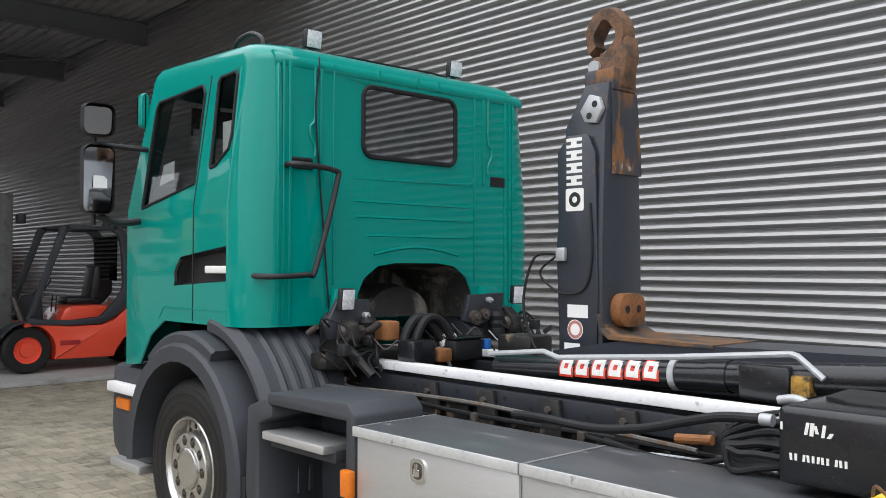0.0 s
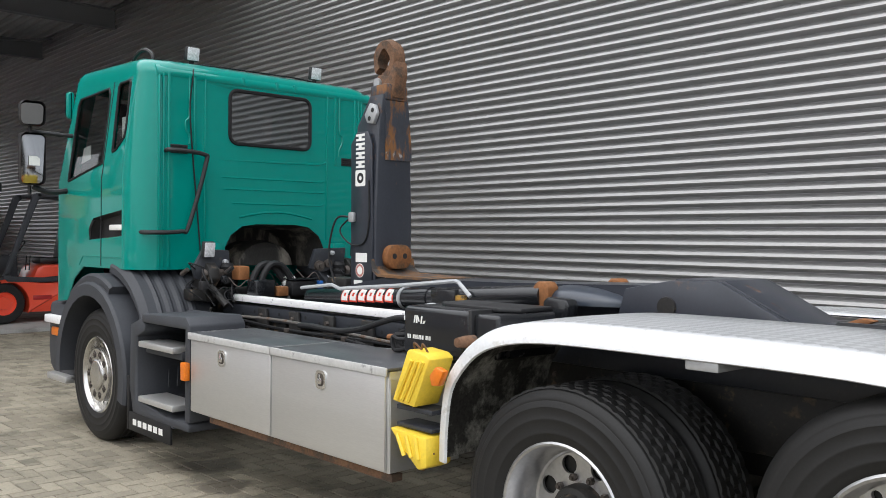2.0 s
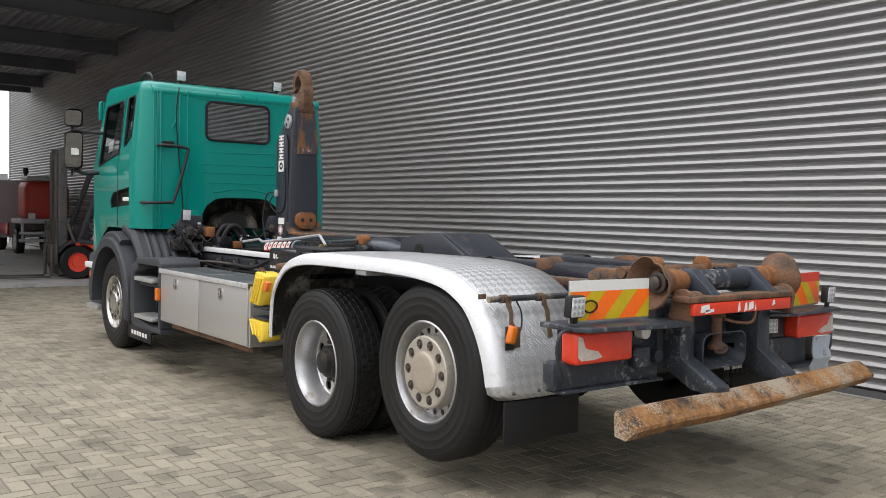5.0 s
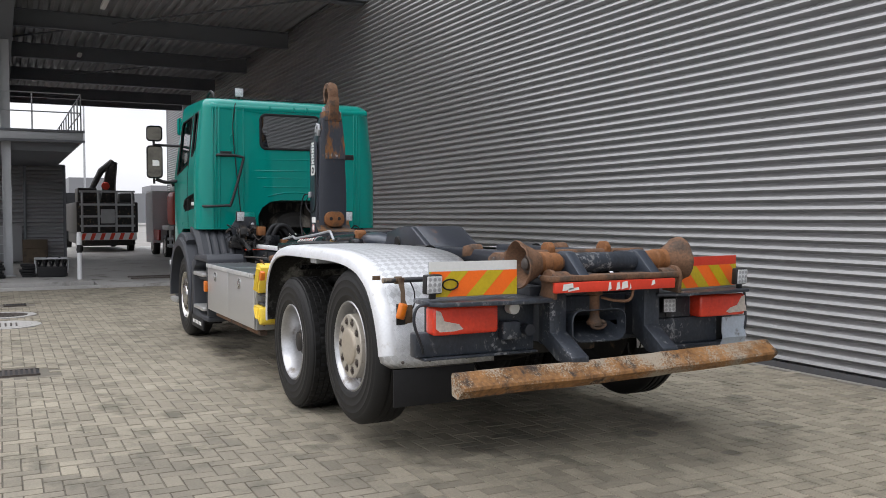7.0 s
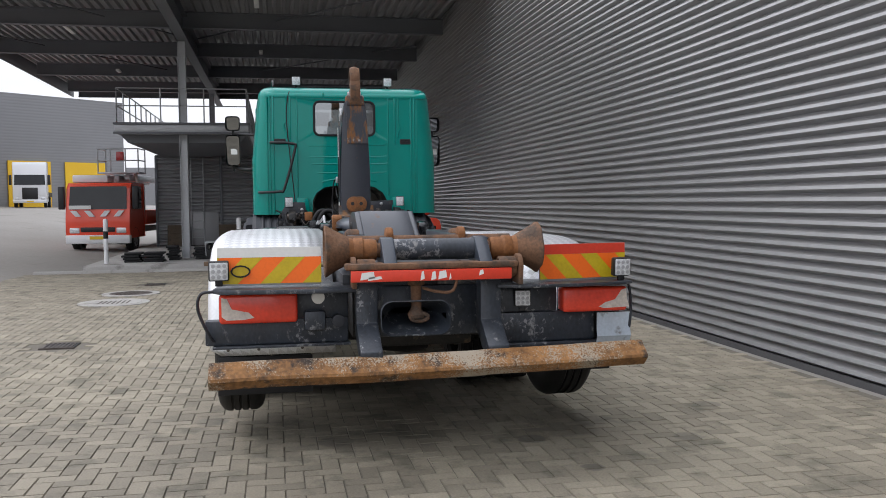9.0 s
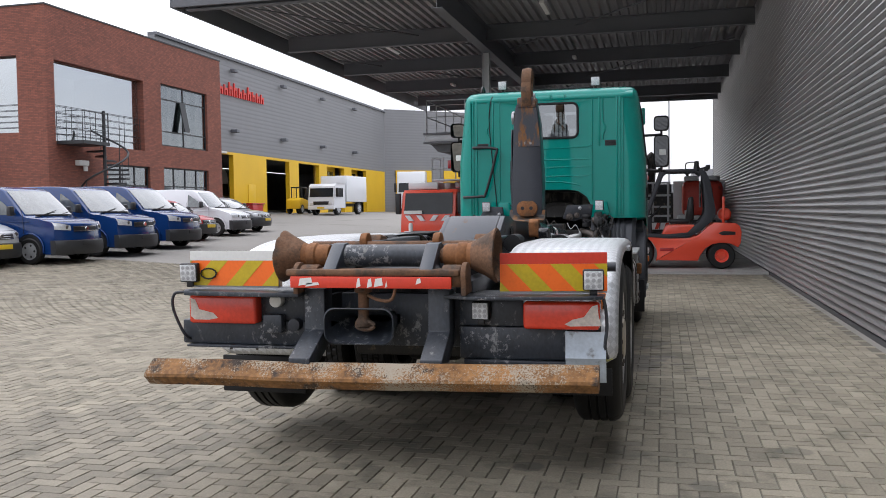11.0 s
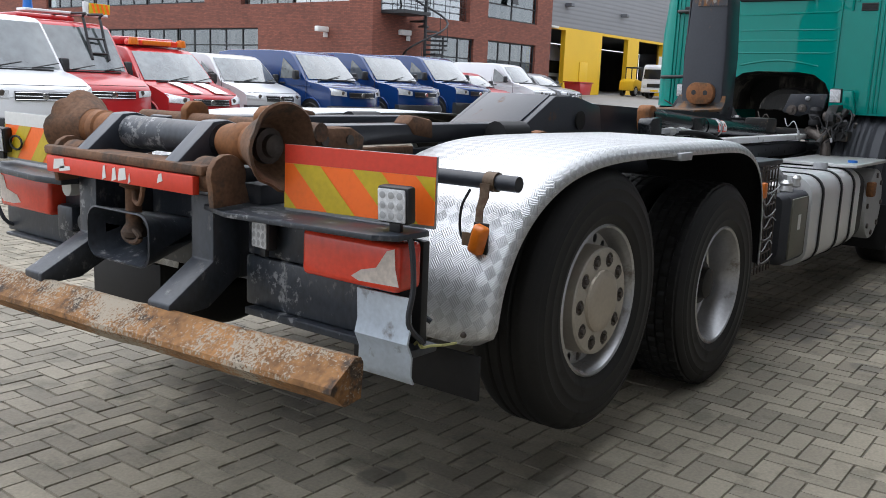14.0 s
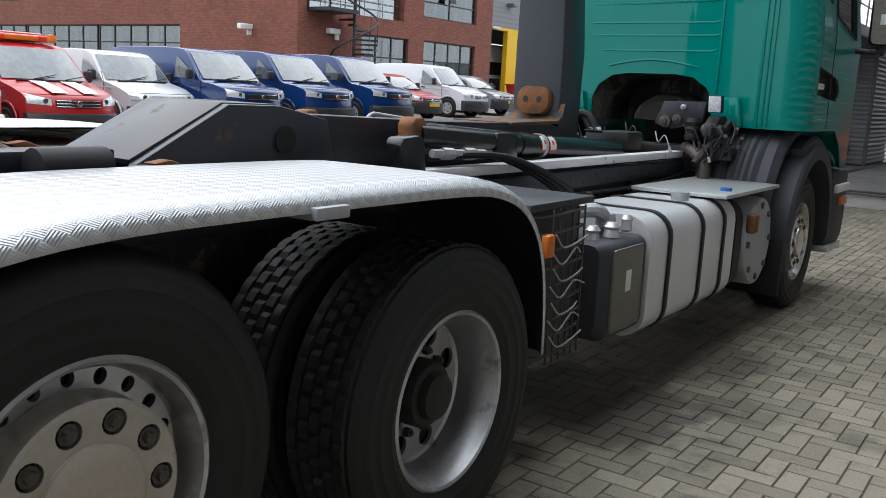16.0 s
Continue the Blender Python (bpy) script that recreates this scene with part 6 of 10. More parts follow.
part("hook_head", bm, M_RUST, hook, "heavy rust-brown steel hook")
part("hook_socket", box(B(), -3.89, -3.70, -0.06, 0.145, 2.62, 2.74, 0.02), M_ARMRUST, hook)
part("safety_catch", lathe(B(), [(0.0, -0.03), (0.035, -0.03), (0.035, 0.12), (0.0, 0.12)], (-3.85, 0, 2.76), "y", 14), M_GALV, hook)
bm = B()
lug = rounded(-0.07, 0.155, 1.43, 1.60, 0.075, 6)
prism(bm, lug, -3.72, -3.66, "yz", 0.006)
part("arm_stop", bm, M_ORANGERUST, hook, "rusty oval stop with two bolt holes")
for y in (-0.005, 0.09):
    part("bolt_hole", lathe(B(), [(0.0, -3.6585), (0.02, -3.6585)], (0, y, 1.52), "x", 12), M_BLACK, hook)
bm = B()
rings = []
for x, z, w in ((-3.735, 1.50, 0.016), (-3.715, 1.43, 0.018), (-3.66, 1.398, 0.02), (-3.3, 1.39, 0.018), (-3.1, 1.386, 0.014)):
    rings.append([(x, -0.16, z - w), (x, -0.16, z), (x, 0.235, z), (x, 0.235, z - w)])
ring_loft(bm, rings)
part("arm_heel", bm, M_HEEL, hook, "rust-edged bent heel plate")
pts = smooth_line([(-3.98, -0.15, 1.80), (-4.12, -0.18, 1.78), (-4.18, -0.2, 1.55), (-4.12, -0.2, 1.35), (-4.0, -0.22, 1.22)], 6)
part("arm_hose", tube(B(), pts, 0.0075, 7), M_RUBBER, hook)
pts = smooth_line([(-3.98, -0.15, 1.80), (-4.1, -0.16, 1.7), (-3.97, -0.155, 1.6), (-3.82, -0.15, 1.62), (-3.77, -0.15, 1.78), (-3.78, -0.148, 2.05)], 6)
part("arm_hose", tube(B(), pts, 0.006, 7), M_RUBBER, hook)
part("junction_box", box(B(), -3.99, -3.93, -0.17, -0.142, 1.76, 1.83, 0.008), M_GALV, hook)

# -- loader boom and cylinders --
bm = ring_loft(B(), [[(x, -0.15, z0), (x, -0.15, z1), (x, 0.215, z1), (x, 0.215, z0)] for x, z0, z1 in ((-4.02, 1.14, 1.30), (-3.6, 1.16, 1.375), (-2.4, 1.19, 1.39), (-1.2, 1.22, 1.425))])
part("boom", bm, M_ARM, lorry, "dark grey telescopic boom lying along the frame")
for y in (-0.20, 0.245):
    bm = prism(B(), [(-1.62, 1.16), (-1.55, 1.40), (-1.28, 1.452), (-1.02, 1.455), (-0.62, 1.25), (-0.58, 1.12)], y - 0.022, y + 0.022, "xz", 0.006)
    part("boom_cheek", bm, M_ARM, lorry, "sloped dark grey cheek plate")
part("boom_cap", prism(B(), [(-1.30, 1.435), (-1.28, 1.458), (-1.02, 1.460), (-0.62, 1.262), (-0.64, 1.24), (-1.05, 1.435)], -0.18, 0.225, "xz", 0.004), M_ARM, lorry)
for y in (-0.2225, 0.2675):
    part("pivot_pin", lathe(B(), [(0.0, -0.012), (0.05, -0.012), (0.055, 0.012), (0.0, 0.012)], (-1.30, y, 1.32), "y", 18), M_GRIME, lorry)
rings = []
for x, w_, h_ in ((-2.10, 0.10, 0.02), (-2.07, 0.145, 0.05), (-1.98, 0.165, 0.075), (-1.86, 0.165, 0.078), (-1.74, 0.15, 0.066), (-1.64, 0.115, 0.046), (-1.58, 0.07, 0.025), (-1.56, 0.03, 0.008)):
    rings.append([(x, -0.15 + w_ * math.cos(radians(a)), 1.325 + h_ * math.sin(radians(a)) ** 0.8 - 0.02 * (x + 2.1)) for a in range(0, 181, 15)] + [(x, -0.15 - w_, 1.30), (x, -0.15 + w_, 1.30)])
bm = ring_loft(B(), rings)
part("boom_fairing", bm, M_FAIR, lorry, "smooth dark grey teardrop cover", angle=60)
for s in (-1, 1):
    y = 0.03 + s * 0.33
    c_ = new("lift_cylinder")
    c_.parent = lorry
    part("cylinder_barrel", tube(B(), [(-4.25, y, 1.205), (-2.95, y, 1.275)], 0.066, 20), M_GLOSSBLACK, c_)
    part("cylinder_gland", tube(B(), [(-3.02, y, 1.272), (-2.93, y, 1.277)], 0.070, 20), M_GLOSSBLACK, c_)
    part("cylinder_rod", tube(B(), [(-2.95, y, 1.276), (-2.02, y, 1.337)], 0.064, 20), M_GLOSSBLACK, c_)
    part("rod_eye", prism(B(), [(-2.06, 1.262), (-2.07, 1.39), (-2.04, 1.42), (-1.98, 1.418), (-1.955, 1.39), (-1.965, 1.27), (-1.99, 1.25)], y - 0.045, y + 0.045, "xz", 0.012), M_ORANGERUST, c_, "orange-rust rod eye")
    part("clamp_strap", tube(B(), [(-3.20, y, 1.262), (-3.17, y, 1.264)], 0.071, 20), M_GALV, c_)
    for k in range(6 if s < 0 else 2):
        x, zc = (-3.80, -3.30)[s > 0] + 0.095 * k, (1.2295, 1.2565)[s > 0] + 0.0051 * k
        def wrap(u0, u1, q0, q1, r):
            n = 5
            return ring_loft(B(), [[(x + u, y + s * r * math.cos(radians(q0 + (q1 - q0) * i / n)), zc + r * math.sin(radians(q0 + (q1 - q0) * i / n))) for i in range(n + 1)] for u in (u0, u1)], False, (False, False))
        dc = part("red_decal", wrap(0.0, 0.084, -20, 70, 0.0675), M_REDPAINT, c_, "red decal square on the barrel")
        part("decal_stroke", wrap(0.008, 0.030, -10, 60, 0.0685), M_LABEL, dc)
        part("decal_stroke", wrap(0.052, 0.074, -10, 60, 0.0685), M_LABEL, dc)
        for q in ((36, 60), (-10, 14)):
            part("decal_stroke", wrap(0.0302, 0.0518, q[0], q[1], 0.0685), M_LABEL, dc)
    part("cylinder_bracket", box(B(), -2.86, -2.645, y - 0.085, y + 0.07, 1.20, 1.345, 0.014), M_GLOSSBLACK, lorry)
    part("yellow_tag", box(B(), -2.643, -2.565, y - 0.085, y + 0.05, 1.235, 1.315, 0.01), M_BRASS, lorry, "brass-yellow gland end")
    part("guide_block", prism(B(), [(-1.92, 1.13), (-1.89, 1.33), (-1.86, 1.35), (-1.74, 1.34), (-1.72, 1.31), (-1.76, 1.13)], y + s * 0.12 - 0.045, y + s * 0.12 + 0.045, "xz", 0.012), M_GLOSSBLACK, lorry)
pts = [(-4.254, -0.385, 1.282), (-3.881, -0.385, 1.320), (-3.789, -0.385, 1.297), (-3.132, -0.385, 1.349), (-2.637, -0.385, 1.397), (-2.610, -0.385, 1.390), (-2.511, -0.385, 1.312)]
part("grey_pipe", tube(B(), pts, 0.013, 8), M_GALV, lorry, "bent grey hydraulic pipe")
for k in range(2):
    pts = smooth_line([(-3.4 - 0.1 * k, -0.54, 0.98), (-3.0, -0.58 - 0.02 * k, 0.94 + 0.02 * k), (-2.72, -0.62, 0.98 + 0.05 * k), (-2.5, -0.68 - 0.03 * k, 1.10 + 0.03 * k), (-2.42, -0.72 - 0.03 * k, 1.18 + 0.02 * k)], 5)
    part("hydraulic_hose", tube(B(), pts, 0.012, 8), M_RUBBER, lorry)
for k in range(3):
    pts = smooth_line([(-2.05, 0.42, 1.24), (-2.5, 0.50 + 0.03 * k, 1.24), (-2.9, 0.58 + 0.05 * k, 1.10), (-3.1, 0.62 + 0.05 * k, 0.95)], 5)
    part("hydraulic_hose", tube(B(), pts, 0.017, 8), M_RUBBER, lorry)
for k, (x, r) in enumerate(((-2.02, 0.020), (-2.10, 0.028), (-2.19, 0.022), (-2.28, 0.030), (-2.38, 0.024))):
    part("pipe_fitting", tube(B(), [(x, 0.47, 1.262 - 0.003 * k), (x - 0.075, 0.475, 1.26 - 0.003 * k)], r, 8 if k % 2 else 6), (M_GALV, M_ALU)[k % 2], lorry, "bright hydraulic pipe fitting")
# black oil tank on the near side
ot = part("oil_tank", box(B(), -2.39, -1.888, -1.0, -0.54, 1.05, 1.298, 0.026, seg=3), M_GLOSSBLACK, lorry, "black steel oil tank")
part("tank_end", box(B(), -1.886, -1.712, -0.985, -0.56, 1.075, 1.288, 0.022, seg=3), M_GLOSSBLACK, ot)
part("tank_seam", box(B(), -1.896, -1.876, -1.004, -0.55, 1.046, 1.303, 0.004), M_BLACK, ot)
part("tank_lid", prism(B(), [(-2.35, -0.56), (-2.33, -0.78), (-2.24, -0.84), (-1.84, -0.86), (-1.74, -0.80), (-1.74, -0.56)], 1.290, 1.311, "xy", 0.006), M_BLACK, ot, "raised black lid")
for x0, w_, z, h_, sl in ((-2.375, 0.007, 1.222, 0.024, 0.0), (-2.300, 0.010, 1.215, 0.038, 0.008), (-2.283, 0.012, 1.213, 0.040, 0.004), (-2.264, 0.010, 1.222, 0.024, -0.006), (-2.247, 0.010, 1.213, 0.038, 0.006), (-2.230, 0.012, 1.213, 0.016, 0.010)) + tuple((-2.345 + 0.0148 * k + (0.010 if k > 1 else 0.0) + (0.010 if k > 7 else 0.0), 0.008, 1.132, 0.021, 0.002 * (k % 3 - 1)) for k in range(11)):
    part("white_mark", prism(B(), [(x0, z), (x0 + w_, z), (x0 + w_ + sl, z + h_), (x0 + sl, z + h_)], -1.0025, -1.0005, "xz"), M_LABEL, ot, "worn white stencil mark")
for pts, r in (([(-2.52, -0.72, 1.268), (-2.47, -0.72, 1.278), (-2.43, -0.72, 1.27), (-2.385, -0.72, 1.24)], 0.016), ([(-2.555, -0.78, 1.205), (-2.51, -0.78, 1.205)], 0.022)):
    part("hose_coupling", tube(B(), smooth_line(pts, 3), r, 12), M_GALV, ot, "pale grey pipe coupling")
part("hydraulic_hose", tube(B(), smooth_line([(-3.75, -0.74, 1.07), (-3.605, -0.75, 1.078), (-3.293, -0.76, 1.073), (-3.05, -0.77, 1.105), (-2.827, -0.78, 1.165), (-2.70, -0.78, 1.195), (-2.56, -0.78, 1.205)], 5), 0.018, 10), M_RUBBER, lorry)
for k in range(5):
    y = -0.66 - 0.045 * k
    pts = smooth_line([(-2.42, y, 1.215 - 0.03 * k), (-2.54, y, 1.215 - 0.03 * k), (-2.68 + 0.02 * k, y - 0.01, 1.17 - 0.02 * k), (-2.76 + 0.03 * k, y - 0.02, 1.10), (-2.70 + 0.02 * k, y - 0.02, 1.055 - 0.006 * k), (-2.52, y, 1.035 + 0.004 * k), (-2.40, y, 1.065 + 0.004 * k)], 5)
    part("hydraulic_hose", tube(B(), pts, 0.012 + 0.003 * (k % 2), 8), M_RUBBER, lorry)
part("reflector_stalk", tube(B(), smooth_line([(-1.80, -1.06, 1.10), (-1.76, -1.16, 1.14), (-1.72, -1.22, 1.185)], 4), 0.010, 6), M_RUBBER, lorry)

# -- wheel chocks --
for z0, z1, flip in ((0.865, 1.125, False), (0.60, 0.745, True)):
    ch = new("wheel_chock")
    ch.parent = lorry
    tagged(ch, "yellow plastic wheel chock in its bracket")
    if not flip:
        prof = [(-2.11, 0.875), (-1.95, 0.862), (-1.845, 1.095), (-1.88, 1.118), (-2.0, 1.13)]
    else:
        prof = [(-2.13, 0.745), (-1.865, 0.735), (-1.86, 0.60), (-1.92, 0.575), (-2.06, 0.68)]
    part("chock_body", prism(B(), prof, -1.30, -1.14, "xz", 0.012), M_YELLOW, ch)
    for k in range(3):
        f = (k + 1) / 4
        a = Vector((prof[0][0] * (1 - f) + prof[1][0] * f, -1.304, prof[0][1] + (0.012 if not flip else -0.02)))
        b = Vector((prof[-1][0] * (1 - f) + prof[2][0] * f, -1.304, prof[2][1] - (0.012 if not flip else -0.03)))
        part("chock_rib", tube(B(), [a, b], 0.011, 6), M_YELLOW, ch)
    part("chock_bracket", box(B(), -2.12, -1.87, -1.26, -1.13, z0 - 0.035 if not flip else z1 + 0.003, z0 - 0.012 if not flip else z1 + 0.024, 0.004), M_STEEL, ch)
    part("spring_clip", tube(B(), smooth_line([(-2.0, -1.25, 1.12), (-1.985, -1.27, 1.16), (-1.955, -1.25, 1.13), (-1.925, -1.27, 1.16), (-1.905, -1.25, 1.115)] if not flip else
                                              [(-2.0, -1.25, 0.68), (-1.97, -1.27, 0.60), (-1.93, -1.25, 0.57), (-1.90, -1.27, 0.62), (-1.86, -1.25, 0.66)]), 0.005, 5), M_RUST, ch)
part("side_marker", prism(B(), [(-1.80, 0.985), (-1.755, 0.99), (-1.72, 1.06), (-1.775, 1.075), (-1.815, 1.03)], -1.33, -1.29, "xz", 0.008), M_ORANGE, lorry, "orange side marker lamp")
part("marker_bulb", lathe(B(), [(0.0, -1.27), (0.022, -1.265), (0.028, -1.22), (0.028, -1.16), (0.0, -1.16)], (-1.70, 0, 1.185), "y", 12), M_RUST, lorry)


# -- rear mudguards of tread plate --
def mudguard(s):
    if s < 0:
        line = [(-1.84, 0.64), (-1.835, 0.80), (-1.80, 1.0), (-1.70, 1.14), (-1.575, 1.235), (-1.41, 1.29), (-1.20, 1.315), (-0.93, 1.322), (-0.60, 1.322), (-0.25, 1.322), (0.12, 1.312), (0.40, 1.275),
                (0.57, 1.21), (0.69, 1.125), (0.79, 0.99), (0.85, 0.86), (0.885, 0.74), (0.905, 0.62)]
    else:
        line = [(-1.775, 0.56), (-1.765, 0.75), (-1.725, 0.945), (-1.645, 1.09), (-1.52, 1.192), (-1.35, 1.25), (-1.12, 1.272), (-0.60, 1.277), (-0.20, 1.278), (0.10, 1.274), (0.33, 1.256), (0.52, 1.218),
                (0.66, 1.165), (0.77, 1.10), (0.86, 1.02), (0.925, 0.93), (0.968, 0.84), (0.993, 0.74), (1.008, 0.64)]
    L = [Vector((x, 0, z)) for x, z in line]
    rear = 0.0 if s < 0 else 0.095
    P = smooth_line([(p.x, 0, p.z) for p in L], 3)
    dist = [0.0]
    for a, b in zip(P, P[1:]):
        dist.append(dist[-1] + (b - a).length)
    # across: inner edge, flat, rolled outer edge, lip
    cross = [(0.52, 0.0), (0.80, 0.004), (1.0, 0.004), (1.15, 0.0), (1.215, -0.008), (1.25, -0.024), (1.272, -0.048), (1.28, -0.085)]
    if s > 0:
        cross = [(0.56, 0.0), (0.80, 0.002), (1.0, 0.002), (1.16, 0.0), (1.205, -0.004), (1.228, -0.014), (1.244, -0.030), (1.252, -0.058)]
    bm = B()
    uvl = bm.loops.layers.uv.new("UVMap")
    rows = []
    for i, p in enumerate(P):
        t = (P[min(i + 1, len(P) - 1)] - P[max(i - 1, 0)]).normalized()
        n = Vector((-t.z, 0, t.x))
        # rounded bottom corner at the back
        e = max(0.0, 0.075 - (dist[-1] - dist[i]))
        tight = 1 - (0.075 - math.sqrt(0.075 ** 2 - e * e)) / 0.78
        rows.append([(bm.verts.new((p.x + n.x * o, s * (0.52 + (y - 0.52) * tight), p.z + n.z * o)), dist[i], y - o) for y, o in cross])
    for a, b in zip(rows, rows[1:]):
        for j in range(len(cross) - 1):
            q = (a[j], a[j + 1], b[j + 1], b[j])
            f = bm.faces.new([v[0] for v in q])
            for lp, v in zip(f.loops, q):
                lp[uvl].uv = (v[1], v[2])
    bmesh.ops.recalc_face_normals(bm, faces=bm.faces[:])
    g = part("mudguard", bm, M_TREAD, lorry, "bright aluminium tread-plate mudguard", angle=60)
    so = g.modifiers.new("thickness", "SOLIDIFY")
    so.thickness, so.offset = 0.004, -1
    if s < 0:
        rows = []
        for i, p in enumerate(P):
            t = (P[min(i + 1, len(P) - 1)] - P[max(i - 1, 0)]).normalized()
            n = Vector((-t.z, 0, t.x))
            rows.append([(p.x + n.x * (o + e), s * (y + e), p.z + n.z * (o + e)) for y, o, e in ((1.195, -0.004, 0.0), (1.215, -0.006, 0.003), (1.25, -0.021, 0.004), (1.272, -0.046, 0.004), (1.28, -0.088, 0.004), (1.272, -0.089, 0.0))])
        rows = [r for r, d in zip(rows, dist) if d < dist[-1] - 0.06]
        part("guard_lip", ring_loft(B(), rows, False, (False, False)), M_LIP, g, "smooth rolled lip", angle=60)
    bm = B()
    rows = []
    for i, p in enumerate(P):
        t = (P[min(i + 1, len(P) - 1)] - P[max(i - 1, 0)]).normalized()
        n = Vector((-t.z, 0, t.x))
        rows.append([(p.x + n.x * (o - 0.009), s * (y - (0.008 if y > 1.2 else 0.0)), p.z + n.z * (o - 0.009)) for y, o in cross[:-1]])
    rows = [r for r, d in zip(rows, dist) if d < dist[-1] - 0.09]
    # near side keeps its mud; wall side goes black to paint in shade
    part("guard_lining", ring_loft(bm, rows, False, (False, False)), M_LINING if s < 0 else M_RUBBER, g, "muddy underside of the guard, painted shade-black on the wall side")
    part("mud_flap", box(B(), 0.885 + rear, 0.90 + rear, min(s * 0.66, s * 1.22), max(s * 0.66, s * 1.22), 0.38 if s < 0 else 0.455, 0.61, 0.004), M_RUBBER, lorry, "black rubber mud flap")
    end = P[-1]
    for y in (0.72, 0.98, 1.16):
        part("guard_bolt", lathe(B(), [(0.0, 0.009), (0.007, 0.007), (0.010, 0.0), (0.010, -0.006)], (end.x, s * y, end.z + 0.035), "x", 10), M_NUT, g)
    part("guard_stay", box(B(), -0.55, -0.42, min(s * 1.08, s * 1.27), max(s * 1.08, s * 1.27), 1.20, 1.235, 0.006), M_GALV, lorry)
    part("guard_stay", box(B(), -0.52, -0.45, min(s * 0.45, s * 1.2), max(s * 0.45, s * 1.2), 1.24, 1.27, 0.006), M_STEEL, lorry)
    # stay tube with hanging marker lamp
    tx, tz = (0.765, 1.15) if s < 0 else (0.835, 1.17)
    part("marker_tube", tube(B(), [(tx, s * 0.50, tz), (tx, s * 1.235, tz)], 0.027 if s > 0 else 0.017, 14), M_STEEL if s > 0 else M_TUBE, lorry)
    if s < 0:
        part("tube_wing", box(B(), tx - 0.012, tx - 0.006, -1.30, -1.245, tz + 0.004, tz + 0.032, 0.003), M_CLAMP, lorry)
    for y in (0.86, 1.13):
        bm = tube(B(), [(tx, s * (y - 0.022), tz), (tx, s * (y + 0.022), tz)], 0.034 if s > 0 else 0.024, 14)
        part("tube_clamp", bm, M_CLAMP, lorry)
    part("lamp_strap", ring_loft(B(), [[(tx + u, s * (1.125 - w_), z), (tx + u, s * (1.125 + w_), z), (tx + u + 0.005, s * (1.125 + w_), z), (tx + u + 0.005, s * (1.125 - w_), z)] for u, w_, z in ((0.036, 0.020, 1.165), (0.038, 0.018, 1.12), (0.060, 0.014, 1.08), (0.062, 0.014, 1.03), (0.075, 0.022, 1.0), (0.072, 0.022, 0.91 if s > 0 else 0.86))]), M_CLAMP, lorry, "bent brown steel strap")
    part("bare_strap", ring_loft(B(), [[(tx + u, s * (y - 0.016), z), (tx + u, s * (y + 0.016), z), (tx + u + 0.005, s * (y + 0.016), z), (tx + u + 0.005, s * (y - 0.016), z)] for u, y, z in ((0.036, 0.86, 1.165), (0.040, 0.86, 1.11), (0.058, 0.855, 1.08), (0.062, 0.845, 1.0), (0.070, 0.835, 0.93))]), M_CLAMP, lorry, "bent brown steel strap without a lamp")
    mk_ = new("marker_lamp")
    mk_.parent = lorry
    def lens_ring(d, shrink):
        hw, hh, c = 0.027 - shrink, 0.050 - shrink, 0.010
        ring = [(hw - c, hh), (hw - 0.3 * c, hh - 0.3 * c), (hw, hh - c)]
        ring += [(u, -v) for u, v in reversed(ring)]
        ring += [(-u, v) for u, v in reversed(ring)]
        lean, zc = (0.26, 0.985) if s > 0 else (-0.25, 0.965)
        return [(tx + 0.086 + d, s * (1.148 + u * math.cos(lean) + v * math.sin(lean)), zc + v * math.cos(lean) - u * math.sin(lean)) for u, v in ring]
    part("marker_lens", ring_loft(B(), [lens_ring(d, e) for d, e in ((0.0, 0.0), (0.020, 0.001), (0.030, 0.007), (0.034, 0.016))]), M_ORANGE, mk_, "orange marker lens")
    part("marker_base", box(B(), tx + 0.076, tx + 0.0855, min(s * 1.118, s * 1.178), max(s * 1.118, s * 1.178), 0.925 if s > 0 else 0.880, 1.040 if s > 0 else 1.010, 0.003), M_BLACK, mk_)
    part("bracket_tab", box(B(), tx + 0.070, tx + 0.076, min(s * 1.065, s * 1.125), max(s * 1.065, s * 1.125), 0.905 if s > 0 else 0.845, 1.0, 0.003), M_CLAMP, mk_, "bent brown steel tab")
    part("marker_wire", tube(B(), smooth_line([(tx + 0.03, s * 1.06, 1.14), (tx + 0.055, s * 1.045, 1.08), (tx + 0.065, s * 1.05, 1.0), (tx + 0.072, s * 1.085, 0.955)]), 0.005, 5), M_RUBBER, lorry)


for s in (-1, 1):
    mudguard(s)
pts = smooth_line([(0.02, -0.06, -0.02), (0.03, -0.01, 0.025), (0.05, 0.02, 0.0), (0.03, 0.0, -0.025), (0.015, -0.03, 0.01), (0.04, -0.02, 0.03), (0.05, 0.015, -0.015), (0.0, 0.05, -0.01), (-0.12, 0.055, -0.03), (-0.27, 0.04, -0.05)], 5)
part("rope_knot", tube(B(), [Vector((1.27, 1.205, 0.715)) + 0.5 * p for p in pts], 0.0042, 6), M_ROPE, lorry, "yellow-green rope tied in a knot")

